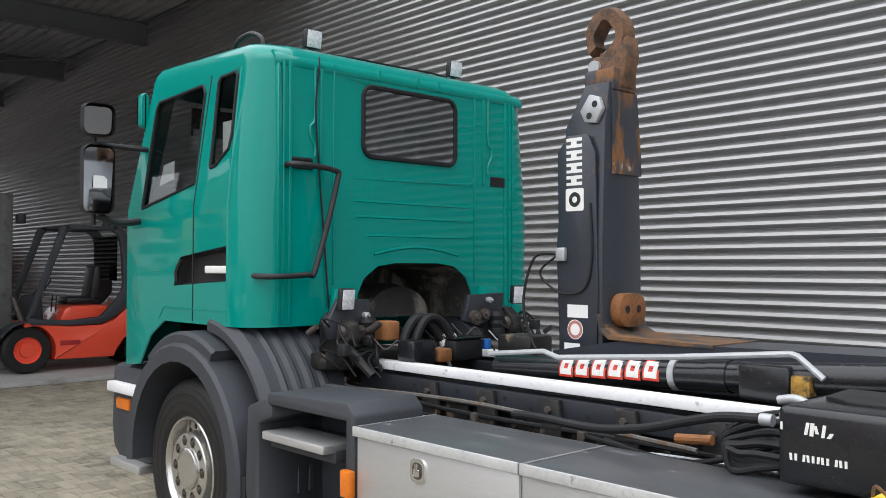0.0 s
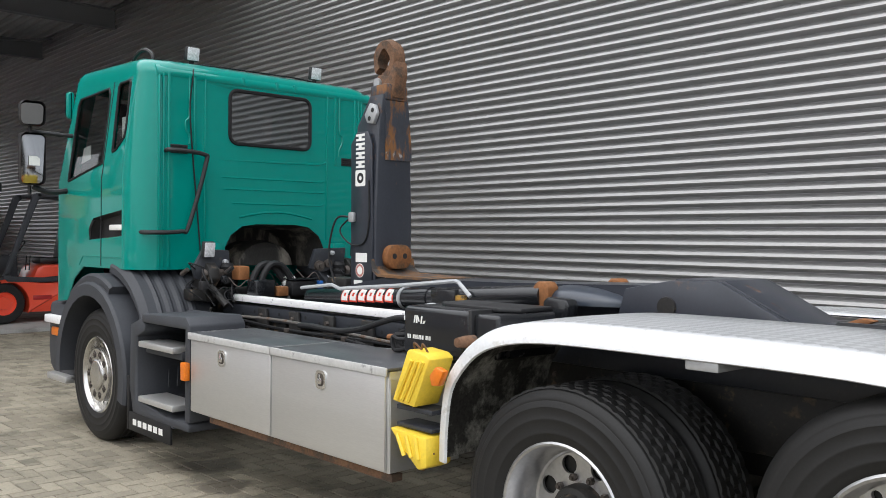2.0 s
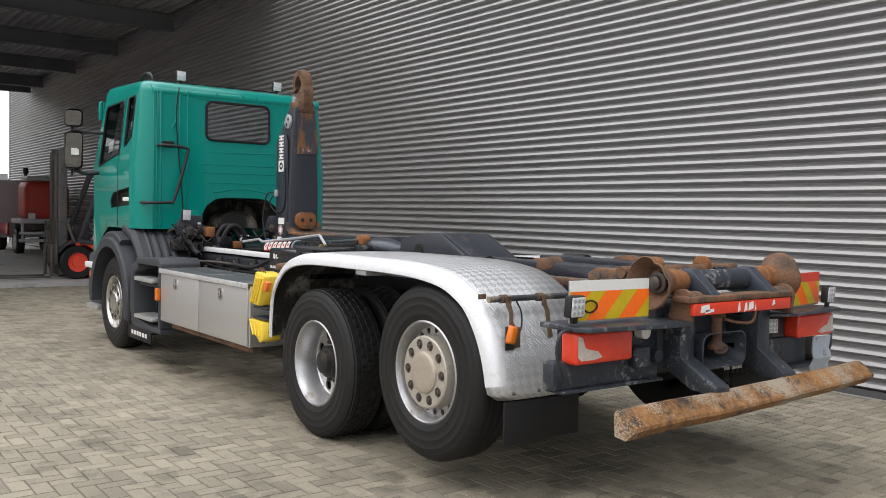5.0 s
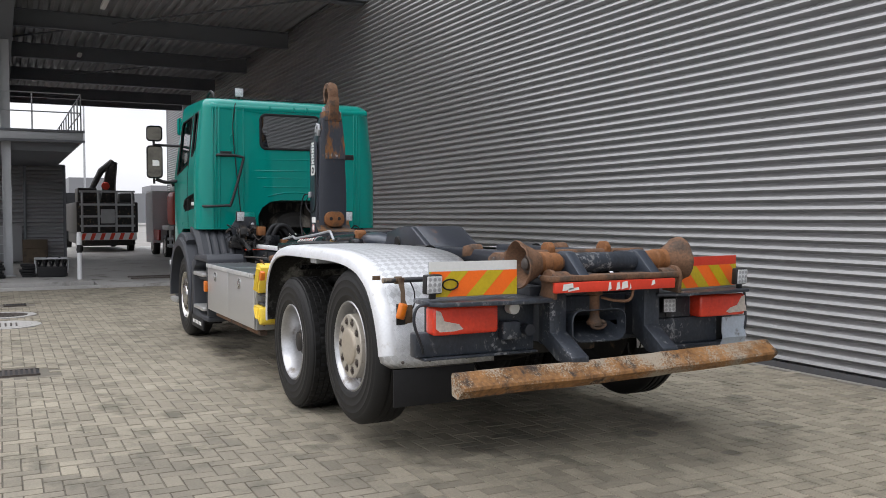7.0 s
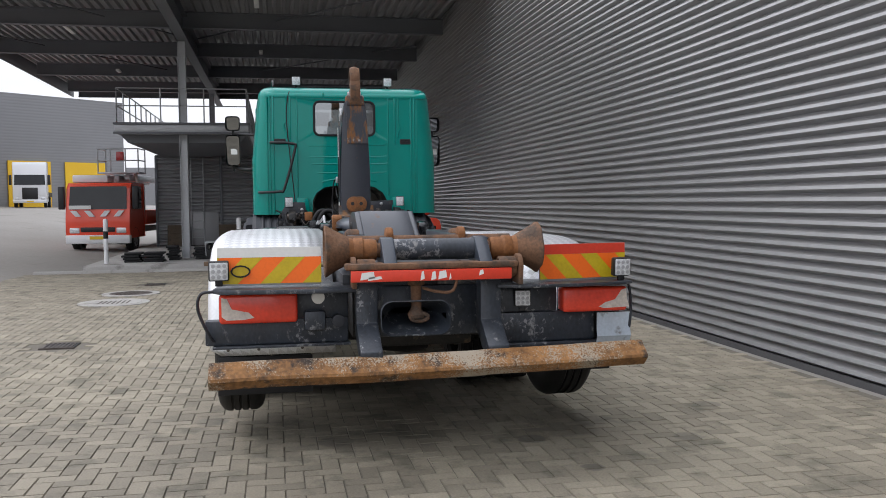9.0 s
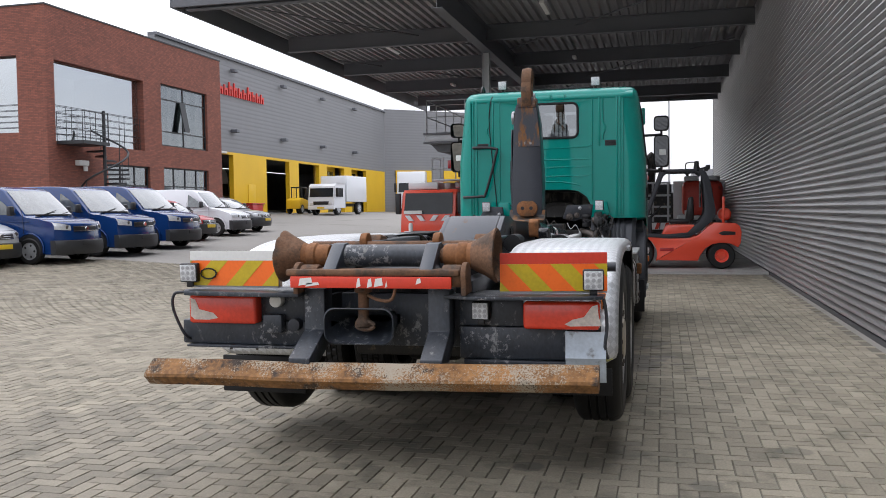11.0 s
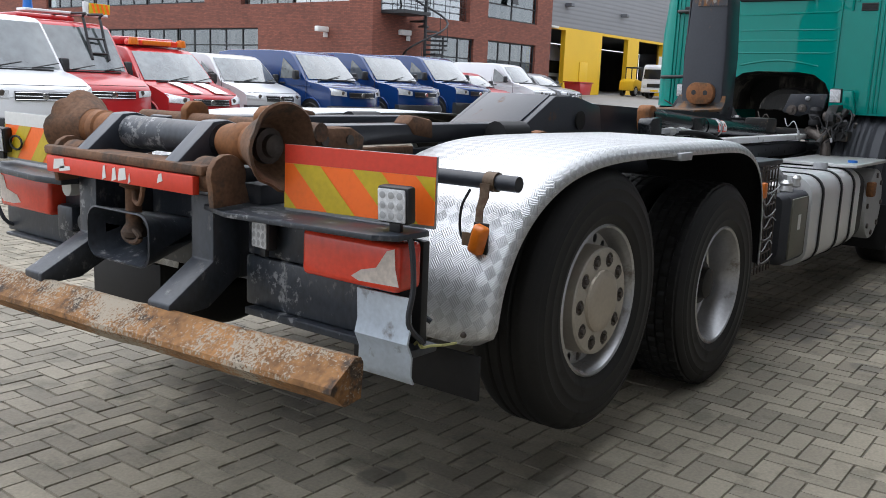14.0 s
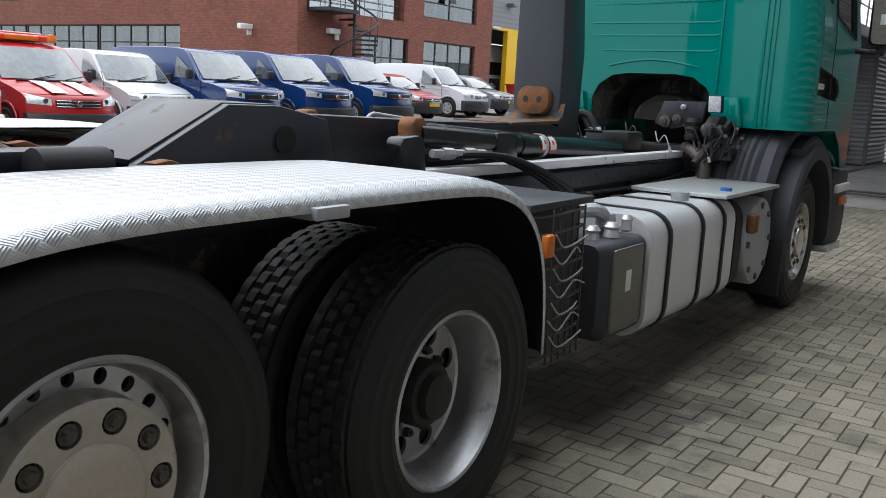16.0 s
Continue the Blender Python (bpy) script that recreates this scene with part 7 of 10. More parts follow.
# -- tail --
for s in (-1, 1):
    part("rear_beam", box(B(), -0.45, 1.12, s * 0.34 - 0.06, s * 0.34 + 0.06, 1.235, 1.318, 0.012), M_ARM, lorry, "dark grey rear guide beam")
    part("beam_end", prism(B(), [(0.80, 1.225), (0.79, 1.28), (0.86, 1.315), (1.06, 1.315), (1.10, 1.27), (1.06, 1.225)], s * 0.46 - 0.045, s * 0.46 + 0.045, "xz", 0.012), M_RUST, lorry, "rusty guide block")
    for k in (0, 1):
        part("end_bolt", lathe(B(), [(0.0, -0.006), (0.018, -0.006), (0.02, 0.006), (0.0, 0.006)], (0.88 + 0.13 * k, s * 0.507, 1.268), "y", 10), M_NUT, lorry)
    part("rubber_stop", tube(B(), [(-0.36, s * 0.47, 1.27), (-0.14, s * 0.47, 1.27)], 0.062, 14), M_RUBBER, lorry)
    part("upper_lug", prism(B(), [(0.24, 1.25), (0.25, 1.335), (0.38, 1.355), (0.42, 1.32), (0.38, 1.27)], s * 0.36 - 0.045, s * 0.36 + 0.045, "xz", 0.014), M_RUST, lorry)
    part("rust_strip", box(B(), 0.42, 1.05, s * 0.42 - 0.02, s * 0.42 + 0.02, 1.185, 1.23, 0.006), M_RUST, lorry)
    part("tongue", prism(B(), [(-0.85, 1.19), (-0.62, 1.28), (-0.55, 1.27), (-0.72, 1.185)], s * 0.42 - 0.03, s * 0.42 + 0.03, "xz", 0.006), M_ORANGERUST, lorry)
part("rear_deck", box(B(), 0.55, 1.25, -0.28, 0.28, 1.10, 1.16, 0.01), M_STEEL, lorry)
# rollers
rx, rz = 1.32, 1.262
roll = new("rear_roller_axle")
roll.parent = lorry
tagged(roll, "rusty rear rollers on a dark cross tube")
part("roller_tube", tube(B(), [(rx, -0.28, rz), (rx, 0.33, rz)], 0.062, 18), M_TAIL, roll, "dark scratched cross tube")
part("roller_sleeve", tube(B(), [(rx, -0.42, rz), (rx, 0.46, rz)], 0.042, 14), M_RUST, roll)
for s in (-1, 1):
    bm = lathe(B(), [(0.0, 0.32), (0.058, 0.33), (0.064, 0.35), (0.064, 0.40), (0.072, 0.41), (0.072, 0.45), (0.066, 0.46), (0.075, 0.49)], (rx, 0, 0), "y", 24)
    for v in bm.verts:
        v.co.z += rz
        v.co.y = 0.02 + s * v.co.y
    bmesh.ops.recalc_face_normals(bm, faces=bm.faces[:])
    part("roller_neck", bm, M_ORANGERUST, roll, "orange-rust roller neck")
    bm = lathe(B(), [(0.075, 0.485), (0.092, 0.515), (0.112, 0.555), (0.135, 0.592), (0.146, 0.606), (0.149, 0.616), (0.142, 0.622), (0.128, 0.606), (0.102, 0.568), (0.085, 0.535), (0.072, 0.520), (0.0, 0.515)], (rx, 0, 0), "y", 32)
    for v in bm.verts:
        v.co.z += rz
        v.co.y = 0.02 + s * v.co.y
    bmesh.ops.recalc_face_normals(bm, faces=bm.faces[:])
    for v in bm.verts:
        u, w_ = v.co.x - rx, v.co.z - rz
        rad = math.hypot(u, w_)
        if rad > 0.11:
            k = 1 - 0.20 * max(0.0, noise.noise(Vector((u * 9, s * 3.0, w_ * 9))) - 0.05) - (0.10 if s < 0 and w_ > 0.05 and u > 0.03 else 0.0)
            v.co.x, v.co.z = rx + u * k, rz + w_ * k
    part("roller_flange", bm, M_RUST, roll, "flared rusty roller flange with a chewed rim")
    part("roller_boss", lathe(B(), [(0.060, 0.53), (0.060, 0.565), (0.040, 0.57), (0.038, 0.59), (0.022, 0.60), (0.0, 0.60)] if s > 0 else [(0.060, -0.49), (0.060, -0.525), (0.040, -0.53), (0.038, -0.55), (0.022, -0.56), (0.0, -0.56)], (rx, 0, rz), "y", 14), M_NUT, roll)
    y = 0.02 + s * 0.27
    part("roller_arm", prism(B(), [(1.12, 1.20), (1.10, 1.27), (1.30, 1.335), (1.36, 1.33), (1.52, 1.19), (1.50, 1.13), (1.40, 1.15)], y - 0.038, y + 0.038, "xz", 0.008), M_FAIR, roll, "flat dark grey bracket")
    bm = lathe(B(), [(0.0, -0.05), (0.056, -0.05), (0.060, -0.04), (0.060, 0.04), (0.056, 0.05), (0.0, 0.05)], (1.44, 0.02 + s * 0.40, 1.16), "y", 22)
    part("pivot_drum", bm, M_RUST, roll, "rusty pivot drum")
    part("pivot_plate", prism(B(), [(1.35, 1.07)] + [(1.44 + 0.074 * math.cos(radians(a)), 1.16 + 0.074 * math.sin(radians(a))) for a in range(200, -50, -25)] + [(1.50, 1.06)], 0.02 + s * 0.47 - 0.014, 0.02 + s * 0.47 + 0.014, "xz", 0.004), M_RUST, roll)
    part("top_clamp", prism(B(), [(0.98, 1.31), (0.99, 1.36), (1.02, 1.382), (1.07, 1.38), (1.10, 1.35), (1.10, 1.30)], 0.02 + s * 0.22 - 0.022, 0.02 + s * 0.22 + 0.022, "xz", 0.010), M_ORANGERUST, roll)
part("front_tube", tube(B(), [(1.06, -0.52, 1.30), (1.06, 0.54, 1.30)], 0.035, 12), M_RUST, roll)
part("cap_beam", box(B(), 1.40, 1.524, -0.50, 0.47, 1.162, 1.198, 0.012), M_RUST, lorry, "rusty cross beam over the red bar")
rb = part("red_bar", box(B(), 1.50, 1.528, -0.47, 0.43, 1.098, 1.160, 0.004), M_REDPAINT, lorry, "red painted bar with worn white marks")
for y0, y1, z0, z1 in ((-0.42, -0.34, 1.11, 1.155), (-0.38, -0.30, 1.105, 1.13), (-0.09, -0.065, 1.10, 1.155), (-0.03, 0.0, 1.10, 1.152), (0.01, 0.06, 1.105, 1.155), (0.07, 0.085, 1.10, 1.14), (0.24, 0.27, 1.12, 1.155)):
    part("worn_mark", prism(B(), [(y0, z0), (y1, z0 + 0.01), (y1 - 0.006, z1), (y0 + 0.008, z1 - 0.006)], 1.5285, 1.5300, "yz"), M_LABEL, rb)
# shelves, plates, lamps, panels
M_PLATEWHITE = M_LABEL


def slanted_plate(s, y0, y1, top, mid, turn):
    pl = new("warning_plate")
    pl.parent = lorry
    yc = (y0 + y1) / 2
    pl.matrix_basis = pose(mid, yc, 0, 0, 0, turn)
    x, y0, y1 = 0.0, y0 - yc, y1 - yc
    zb, zm, zt = (1.09, 1.235, 1.29) if s < 0 else (1.07, 1.215, 1.275)
    part("plate_back", box(B(), x - 0.012, x, y0, y1, zb - 0.01, zt, 0.002), M_GALV, pl)
    part("plate_field", box(B(), x + 0.0005, x + 0.0025, y0, y1, zb, zm), M_PLATEORG, pl, "orange reflective field")
    part("top_strip", box(B(), x + 0.0005, x + 0.0025, y0, y1, zm + 0.0005, zt), top, pl)
    n, w_ = 3, (y1 - y0) / 2.45
    for k in range(-1, 4):
        a = y0 + w_ * (k if s < 0 else k - 0.25)
        sh = (zm - zb) * (0.95 if s < 0 else -0.95)
        quad = [(a, zb), (a + w_ * 0.47, zb), (a + w_ * 0.47 + sh, zm), (a + sh, zm)]
        # clip to the plate
        poly = quad
        for lim, keep_hi in ((y0, True), (y1, False)):
            out = []
            for i in range(len(poly)):
                p, q = poly[i], poly[(i + 1) % len(poly)]
                inp, inq = (p[0] >= lim) == keep_hi or p[0] == lim, (q[0] >= lim) == keep_hi or q[0] == lim
                if inp:
                    out.append(p)
                if inp != inq:
                    f = (lim - p[0]) / (q[0] - p[0])
                    out.append((lim, p[1] + f * (q[1] - p[1])))
            poly = out
            if len(poly) < 3:
                break
        if len(poly) >= 3:
            bm = B()
            bm.faces.new([bm.verts.new((x + 0.0042, u, v)) for u, v in poly])
            bmesh.ops.recalc_face_normals(bm, faces=bm.faces[:])
            part("yellow_stripe", bm, M_PLATEYEL, pl)
    return pl


slanted_plate(-1, -1.185, -0.620, M_PLATEWHITE, 1.335, -2)
slanted_plate(1, 0.650, 1.215, M_REDPAINT, 1.292, 8)
part("shelf", prism(B(), [(1.12, -1.19), (1.36, -1.21), (1.45, -1.16), (1.51, -0.60), (1.49, -0.44), (1.12, -0.45)], 1.042, 1.068, "xy", 0.005), M_TAIL, lorry, "scuffed steel shelf over the rear lamps")
part("shelf", prism(B(), [(1.12, 0.40), (1.44, 0.37), (1.50, 0.55), (1.45, 1.14), (1.40, 1.20), (1.26, 1.20), (1.12, 1.0)], 1.038, 1.056, "xy", 0.004), M_TAIL, lorry, "scuffed steel shelf over the rear lamps")
for y0, y1, pts in ((-1.180, -0.755, [(-1.165, 0.915), (-1.14, 0.895), (-1.05, 0.895), (-0.99, 0.905), (-1.02, 0.935), (-1.11, 0.955), (-1.135, 1.01), (-1.165, 1.02)]),
                    (0.78, 1.20, [(1.19, 0.90), (1.03, 0.895), (1.0, 0.905), (1.04, 0.93), (1.10, 0.945), (1.14, 1.0), (1.17, 1.01), (1.175, 0.95)])):
    rl = new("rear_lamp")
    rl.parent = lorry
    z0, z1, xl = (0.872, 1.038, 0.025) if y0 < 0 else (0.875, 1.022, 0.035)
    part("lamp_lens", box(B(), 1.26, 1.345 + xl, y0, y1 - (0.02 if y0 > 0 else 0.0), z0, z1, 0.02, seg=3), M_REDLENS, rl, "cracked red lamp lens")
    bm = B()
    bm.faces.new([bm.verts.new((1.3465 + xl, u, v)) for u, v in pts])
    bmesh.ops.recalc_face_normals(bm, faces=bm.faces[:])
    part("broken_patch", bm, M_PATCH, rl, "pale patch where the lens has broken away")
    part("lamp_tray", box(B(), 1.225, 1.258, y0 + 0.01, y1 - 0.022, z0 + 0.004 - (0.19 if y0 > 0 else 0.0), z1 - 0.002, 0.006), M_BLACK, rl)
part("tail_panel", box(B(), 1.22, 1.30, -1.26, -0.47, 0.745, 0.885, 0.01), M_TAIL, lorry, "dirty black tail panel")
part("tail_panel", box(B(), 1.20, 1.295, -0.82, -0.47, 0.885, 1.035, 0.008), M_TAIL, lorry)
part("tail_panel", box(B(), 1.22, 1.30, 0.42, 1.0, 0.70, 0.875, 0.01), M_TAIL, lorry, "scratched grey tail panel")
part("tail_panel", box(B(), 1.20, 1.29, 0.42, 0.77, 0.878, 1.022, 0.008), M_TAIL, lorry)
part("panel_lip", box(B(), 1.20, 1.33, 0.45, 1.2, 0.672, 0.698, 0.004), M_TAIL, lorry)
part("panel_lip", box(B(), 1.20, 1.33, -1.22, -0.46, 0.728, 0.743, 0.004), M_TAIL, lorry, "scuffed lower lip")
part("socket_cover", box(B(), 1.302, 1.36, -0.72, -0.60, 0.82, 0.93, 0.015), M_TAIL, lorry)
part("socket_round", lathe(B(), [(0.0, 1.36), (0.035, 1.355), (0.035, 1.3)], (0, -0.53, 0.87), "x", 16), M_STEEL, lorry)
part("white_reflector", lathe(B(), [(0.0, 1.36), (0.036, 1.355), (0.036, 1.3)], (0, -0.64, 1.005), "x", 18), M_LABEL, lorry, "round white reflector")
bm = ring_loft(B(), [[(x0, 1.0, z), (x0 + 0.008, 1.0, z), (x0 + 0.008, 1.21, z), (x0, 1.21, z)] for x0, z in ((1.345, 0.865), (1.34, 0.77), (1.352, 0.725), (1.33, 0.68), (1.332, 0.62), (1.318, 0.595))])
M_FLAP = material("pale_blue_grey_metal", (0.46, 0.52, 0.58), 0.45, 0.25, vary=0.15, scale=7, bump=0.08, stain=(0.22, 0.22, 0.22), stain_at=0.66, stain_scale=12)
part("bent_flap", bm, M_FLAP, lorry, "bent pale grey metal flap")
for s, y0, y1 in ((-1, -0.435, -0.315), (1, 0.275, 0.395)):
    e = 0.05 if s < 0 else 0.0
    bm = prism(B(), [(1.30, 0.80), (1.30, 1.085), (1.42, 1.085), (1.42, 0.86), (1.60 + e, 0.735), (1.60 + e, 0.69), (1.44 + e, 0.70)], y0, y1, "xz", 0.006)
    part("underrun_bracket", bm, M_TAIL, lorry, "dark grey steel bracket carrying the bumper")
    part("bracket_web", prism(B(), [(1.0, 0.76), (1.0, 1.03), (1.30, 1.03), (1.30, 0.78)], y0 + 0.04, y1 - 0.04, "xz"), M_STEEL, lorry)
hb = B()
rings = []
for x, o, z0 in ((1.18, 0.05, 0.86), (1.40, 0.012, 0.80), (1.465, 0.0, 0.785), (1.468, 0.006, 0.791), (1.40, 0.02, 0.81), (1.20, 0.07, 0.88)):
    rings.append([(x, y, z) for y, z in rounded(-0.305 + o, 0.095 - o, z0, 0.985 - o, 0.06, 4)])
ring_loft(hb, rings, True, (True, True))
part("hitch_housing", hb, M_TAIL, lorry, "scuffed grey steel hitch mouth", angle=40)
part("hitch_back", box(B(), 1.10, 1.175, -0.31, 0.42, 0.74, 1.04, 0.01), M_TAIL, lorry)
bm = lathe(B(), [(0.0, 0.88), (0.045, 0.88), (0.05, 0.90), (0.03, 0.93), (0.03, 1.06), (0.05, 1.07), (0.045, 1.10), (0.0, 1.11)], (1.40, -0.095, 0), "z", 14)
part("tow_pin", bm, M_RUST, lorry, "rusty tow pin")
pts = [(1.42 + 0.0 * k, -0.08 + 0.05 * math.cos(2 * math.pi * k / 14), 0.885 + 0.022 * math.sin(2 * math.pi * k / 14)) for k in range(15)]
part("tow_ring", tube(B(), pts, 0.012, 7), M_RUST, lorry)
part("pin_lever", tube(B(), smooth_line([(1.42, -0.06, 1.05), (1.47, 0.02, 1.03), (1.50, 0.10, 1.04), (1.50, 0.13, 1.15)]), 0.009, 7), M_RUST, lorry)
bmz = B()
rings = []
for k in range(25):
    y = -1.215 + 2.405 * k / 24
    dx = 0.125 - 0.052 * (y + 1.215) + 0.003 * math.sin(9 * y)
    dz = -0.016 - 0.006 * math.cos(1.5 * y) + 0.002 * math.sin(7 * y + 1) + 0.006 * (y > 0.2)
    rings.append([(1.535 + dx, y, 0.612 + dz), (1.527 + dx, y, 0.715 + dz), (1.537 + dx, y, 0.733 + dz), (1.562 + dx, y, 0.735 + dz), (1.652 + dx, y, 0.668 + dz), (1.656 + dx, y, 0.652 + dz), (1.60 + dx, y, 0.602 + dz)])
ring_loft(bmz, rings)
for s in (-1, 1):
    part("shelf_stay", tube(B(), smooth_line([(1.24, s * 1.02, 1.035), (1.23, s * 1.015, 0.95), (1.22, s * 1.0, 0.87), (1.20, s * 1.08, 0.80), (1.17, s * 1.15, 0.75)], 2), 0.009, 7), M_TAIL, lorry, "scratched thin steel stay")
part("underrun_bar", bmz, M_RUSTBAR, lorry, "bent rusty steel underrun bar with flaking paint", angle=25)
for pts in ([(1.36, -1.20, 1.055), (1.36, -1.275, 1.04), (1.35, -1.29, 0.95), (1.33, -1.23, 0.80), (1.26, -1.20, 0.76)], [(1.34, 1.16, 1.045), (1.345, 1.20, 1.03), (1.345, 1.215, 0.90), (1.35, 1.205, 0.79), (1.29, 1.215, 0.72)]):
    part("wire_guard", tube(B(), smooth_line(pts, 4), 0.009, 7), M_STEEL, lorry, "bent steel rod guard")
for x, y, z, rz_, s_ in ((1.372, -1.175, 1.165, 4, 0.10), (1.375, 1.15, 1.135, 6, 0.10), (1.345, 0.545, 0.965, -8, 0.09)):
    wl = new("work_lamp")
    wl.parent = lorry
    m = pose(x, y, z, 0, 4 if s_ > 0.095 else 0, rz_) @ Matrix.Scale(s_ / 0.1, 4)
    part("lamp_body", box(B(), -0.045, 0.0, -0.055, 0.055, -0.055, 0.055, 0.01), M_BLACK, wl, at=m)
    bm = box(B(), 0.0, 0.006, -0.048, 0.048, -0.048, 0.048, 0.004)
    part("lamp_face", bm, M_LEDFACE, wl, at=m)
    for i in range(3):
        for j in range(3):
            bm = lathe(B(), [(0.0, 0.0085), (0.011, 0.0065)], (0, -0.03 + 0.03 * i, -0.03 + 0.03 * j), "x", 10)
            part("led", bm, M_GALV, wl, at=m)
    part("lamp_foot", box(B(), -0.03, -0.01, -0.02, 0.02, -0.085, -0.05, 0.004), M_BLACK, wl, at=m)
pts = [(1.345, -1.06 + 0.05 * math.cos(2 * math.pi * k / 12), 1.16 + 0.03 * math.sin(2 * math.pi * k / 12)) for k in range(13)]
part("wire_loop", tube(B(), pts, 0.005, 5), M_RUBBER, lorry)
part("hanging_wire", tube(B(), smooth_line([(1.1, 0.40, 0.70), (1.1, 0.42, 0.62), (1.08, 0.50, 0.60), (1.06, 0.55, 0.70)]), 0.006, 5), M_RUBBER, lorry)

# -- far side tank and boxes --
bm = B()
ring_loft(bm, [[(x, y, z) for y, z in rounded(0.56, 1.205, 0.37, 0.985, 0.13, 5)] for x in (-4.22, -4.2, -2.88, -2.86)])
ft = part("fuel_tank", bm, M_TANK, lorry, "silver aluminium fuel tank with dark straps")
for x in (-4.0, -3.62, -3.12):
    bm = ring_loft(B(), [[(xx, y, z) for y, z in rounded(0.552, 1.213, 0.362, 0.993, 0.135, 5)] for xx in (x - 0.025, x + 0.025)], True, (False, False))
    st2 = part("tank_strap", bm, M_RUBBER, ft, "dark tank strap")
    st2.modifiers.new("thickness", "SOLIDIFY").thickness = 0.006
part("tank_cap", lathe(B(), [(0.0, 0.05), (0.05, 0.05), (0.055, 0.03), (0.05, 0.0)], (-3.78, 1.0, 0.985), "z", 18), M_GALV, ft)
part("tank_cap", lathe(B(), [(0.0, 0.07), (0.045, 0.07), (0.05, 0.03), (0.045, 0.0)], (-2.72, 1.02, 0.93), "z", 18), M_GALV, ft)
bm = ring_loft(B(), [[(x, y, z) for y, z in rounded(0.62, 1.19 - o, 0.44 + o, 0.90 - o * 0.3, 0.05, 3)] for x, o in ((-2.84, 0.0), (-2.44, 0.0), (-2.40, 0.04))])
M_BATTERY = material("olive_grey_plastic", (0.15, 0.145, 0.115), 0.5, vary=0.15, scale=6, bump=0.05)
bb = part("battery_box", bm, M_DKGREY, lorry, "dark grey plastic battery box")
part("box_panel", box(B(), -2.80, -2.46, 1.191, 1.2, 0.48, 0.87, 0.01), M_BATTERY, bb, "olive-grey lid panel")
part("box_mark", box(B(), -2.66, -2.60, 1.2005, 1.202, 0.66, 0.76), M_LABEL, bb, "pale mark on the box")
part("neck_pipe", tube(B(), smooth_line([(-2.75, 1.0, 0.9), (-2.70, 1.02, 0.98), (-2.62, 1.0, 1.02), (-2.55, 0.9, 1.0)]), 0.035, 10), M_GALV, lorry)
for x, y, z, r in ((-2.62, 1.10, 0.925, 0.042), (-2.50, 1.06, 0.915, 0.036), (-2.72, 1.13, 0.955, 0.03)):
    part("pipe_clamp", lathe(B(), [(0.0, 0.05), (0.6 * r, 0.05), (r, 0.03), (0.8 * r, 0.015), (r, -0.02), (0.5 * r, -0.03)], (x, y, z), "z", 14), M_ALU, lorry, "dull metal pipe clamp")
cg = new("wire_cage")
cg.parent = lorry
tagged(cg, "rusty wire cage with a grey back plate")
part("cage_plate", box(B(), -2.26, -1.80, 1.08, 1.10, 0.44, 1.12, 0.006), M_STEEL, cg)
for k in range(9):
    z = 0.50 + 0.072 * k
    part("cage_wire", tube(B(), smooth_line([(-2.22, 1.11, z), (-2.18, 1.165, z + 0.01), (-1.90, 1.17, z), (-1.84, 1.11, z - 0.01)], 3), 0.006, 5), M_NUT, cg)
for k in range(6):
    x = -2.18 + 0.056 * k
    part("cage_wire", tube(B(), [(x, 1.172, 0.46), (x + 0.004, 1.168, 1.1)], 0.005, 5), M_NUT, cg)
for k in range(7):
    z = 0.55 + 0.07 * k
    part("cage_wire", tube(B(), smooth_line([(-2.2 + 0.03 * (k % 3), 1.178, z), (-2.08, 1.185, z + 0.05 * (k % 2) - 0.02), (-1.98, 1.18, z - 0.03), (-1.90 + 0.02 * (k % 2), 1.182, z + 0.03)], 3), 0.004, 5), M_GALV, cg)
part("cage_top", box(B(), -2.28, -1.72, 0.62, 1.16, 1.10, 1.13, 0.006), M_STEEL, cg)
part("cage_box", box(B(), -2.24, -1.84, 0.6, 1.06, 0.48, 1.08, 0.02), M_GRIME, cg)
part("side_marker", box(B(), -1.80, -1.74, 1.20, 1.235, 0.93, 1.02, 0.01), M_ORANGE, lorry, "orange side marker lamp")
bm = lathe(B(), [(0.0, 1.21), (0.285, 1.205), (0.295, 1.19), (0.295, 0.65), (0.0, 0.65)], (-4.78, 0, 0.66), "y", 36)
sl = part("silencer", bm, M_GALV, lorry, "round grey silencer with a flat end plate")
for k in range(8):
    t = 2 * math.pi * k / 8
    part("end_bolt", lathe(B(), [(0.0, 1.222), (0.022, 1.218), (0.022, 1.2)], (-4.78 + 0.24 * math.cos(t), 0, 0.66 + 0.24 * math.sin(t)), "y", 8), M_NUT, sl)
part("side_marker", box(B(), -4.60, -4.50, 1.19, 1.25, 0.74, 0.86, 0.012), M_ORANGERUST, lorry)
part("silencer_band", ring_loft(B(), [[(x, y, z) for y, z in rounded(0.58, 1.19, 0.38, 0.96, 0.13, 5)] for x in (-4.44, -4.30)]), M_RUBBER, lorry)
part("tread_deck", box(B(), -5.12, -3.95, 0.62, 1.22, 0.998, 1.022, 0.005), M_ALU, lorry, "pale tread-plate walkway over the silencer")
part("blue_cap", lathe(B(), [(0.0, 0.06), (0.035, 0.06), (0.04, 0.0)], (-4.25, 1.12, 0.98), "z", 14), M_BLUE, lorry, "blue filler cap")
part("exhaust_elbow", tube(B(), smooth_line([(-5.0, 0.72, 1.0), (-5.02, 0.70, 1.12), (-5.08, 0.6, 1.20), (-5.2, 0.5, 1.22)]), 0.045, 12), M_NUT, lorry)
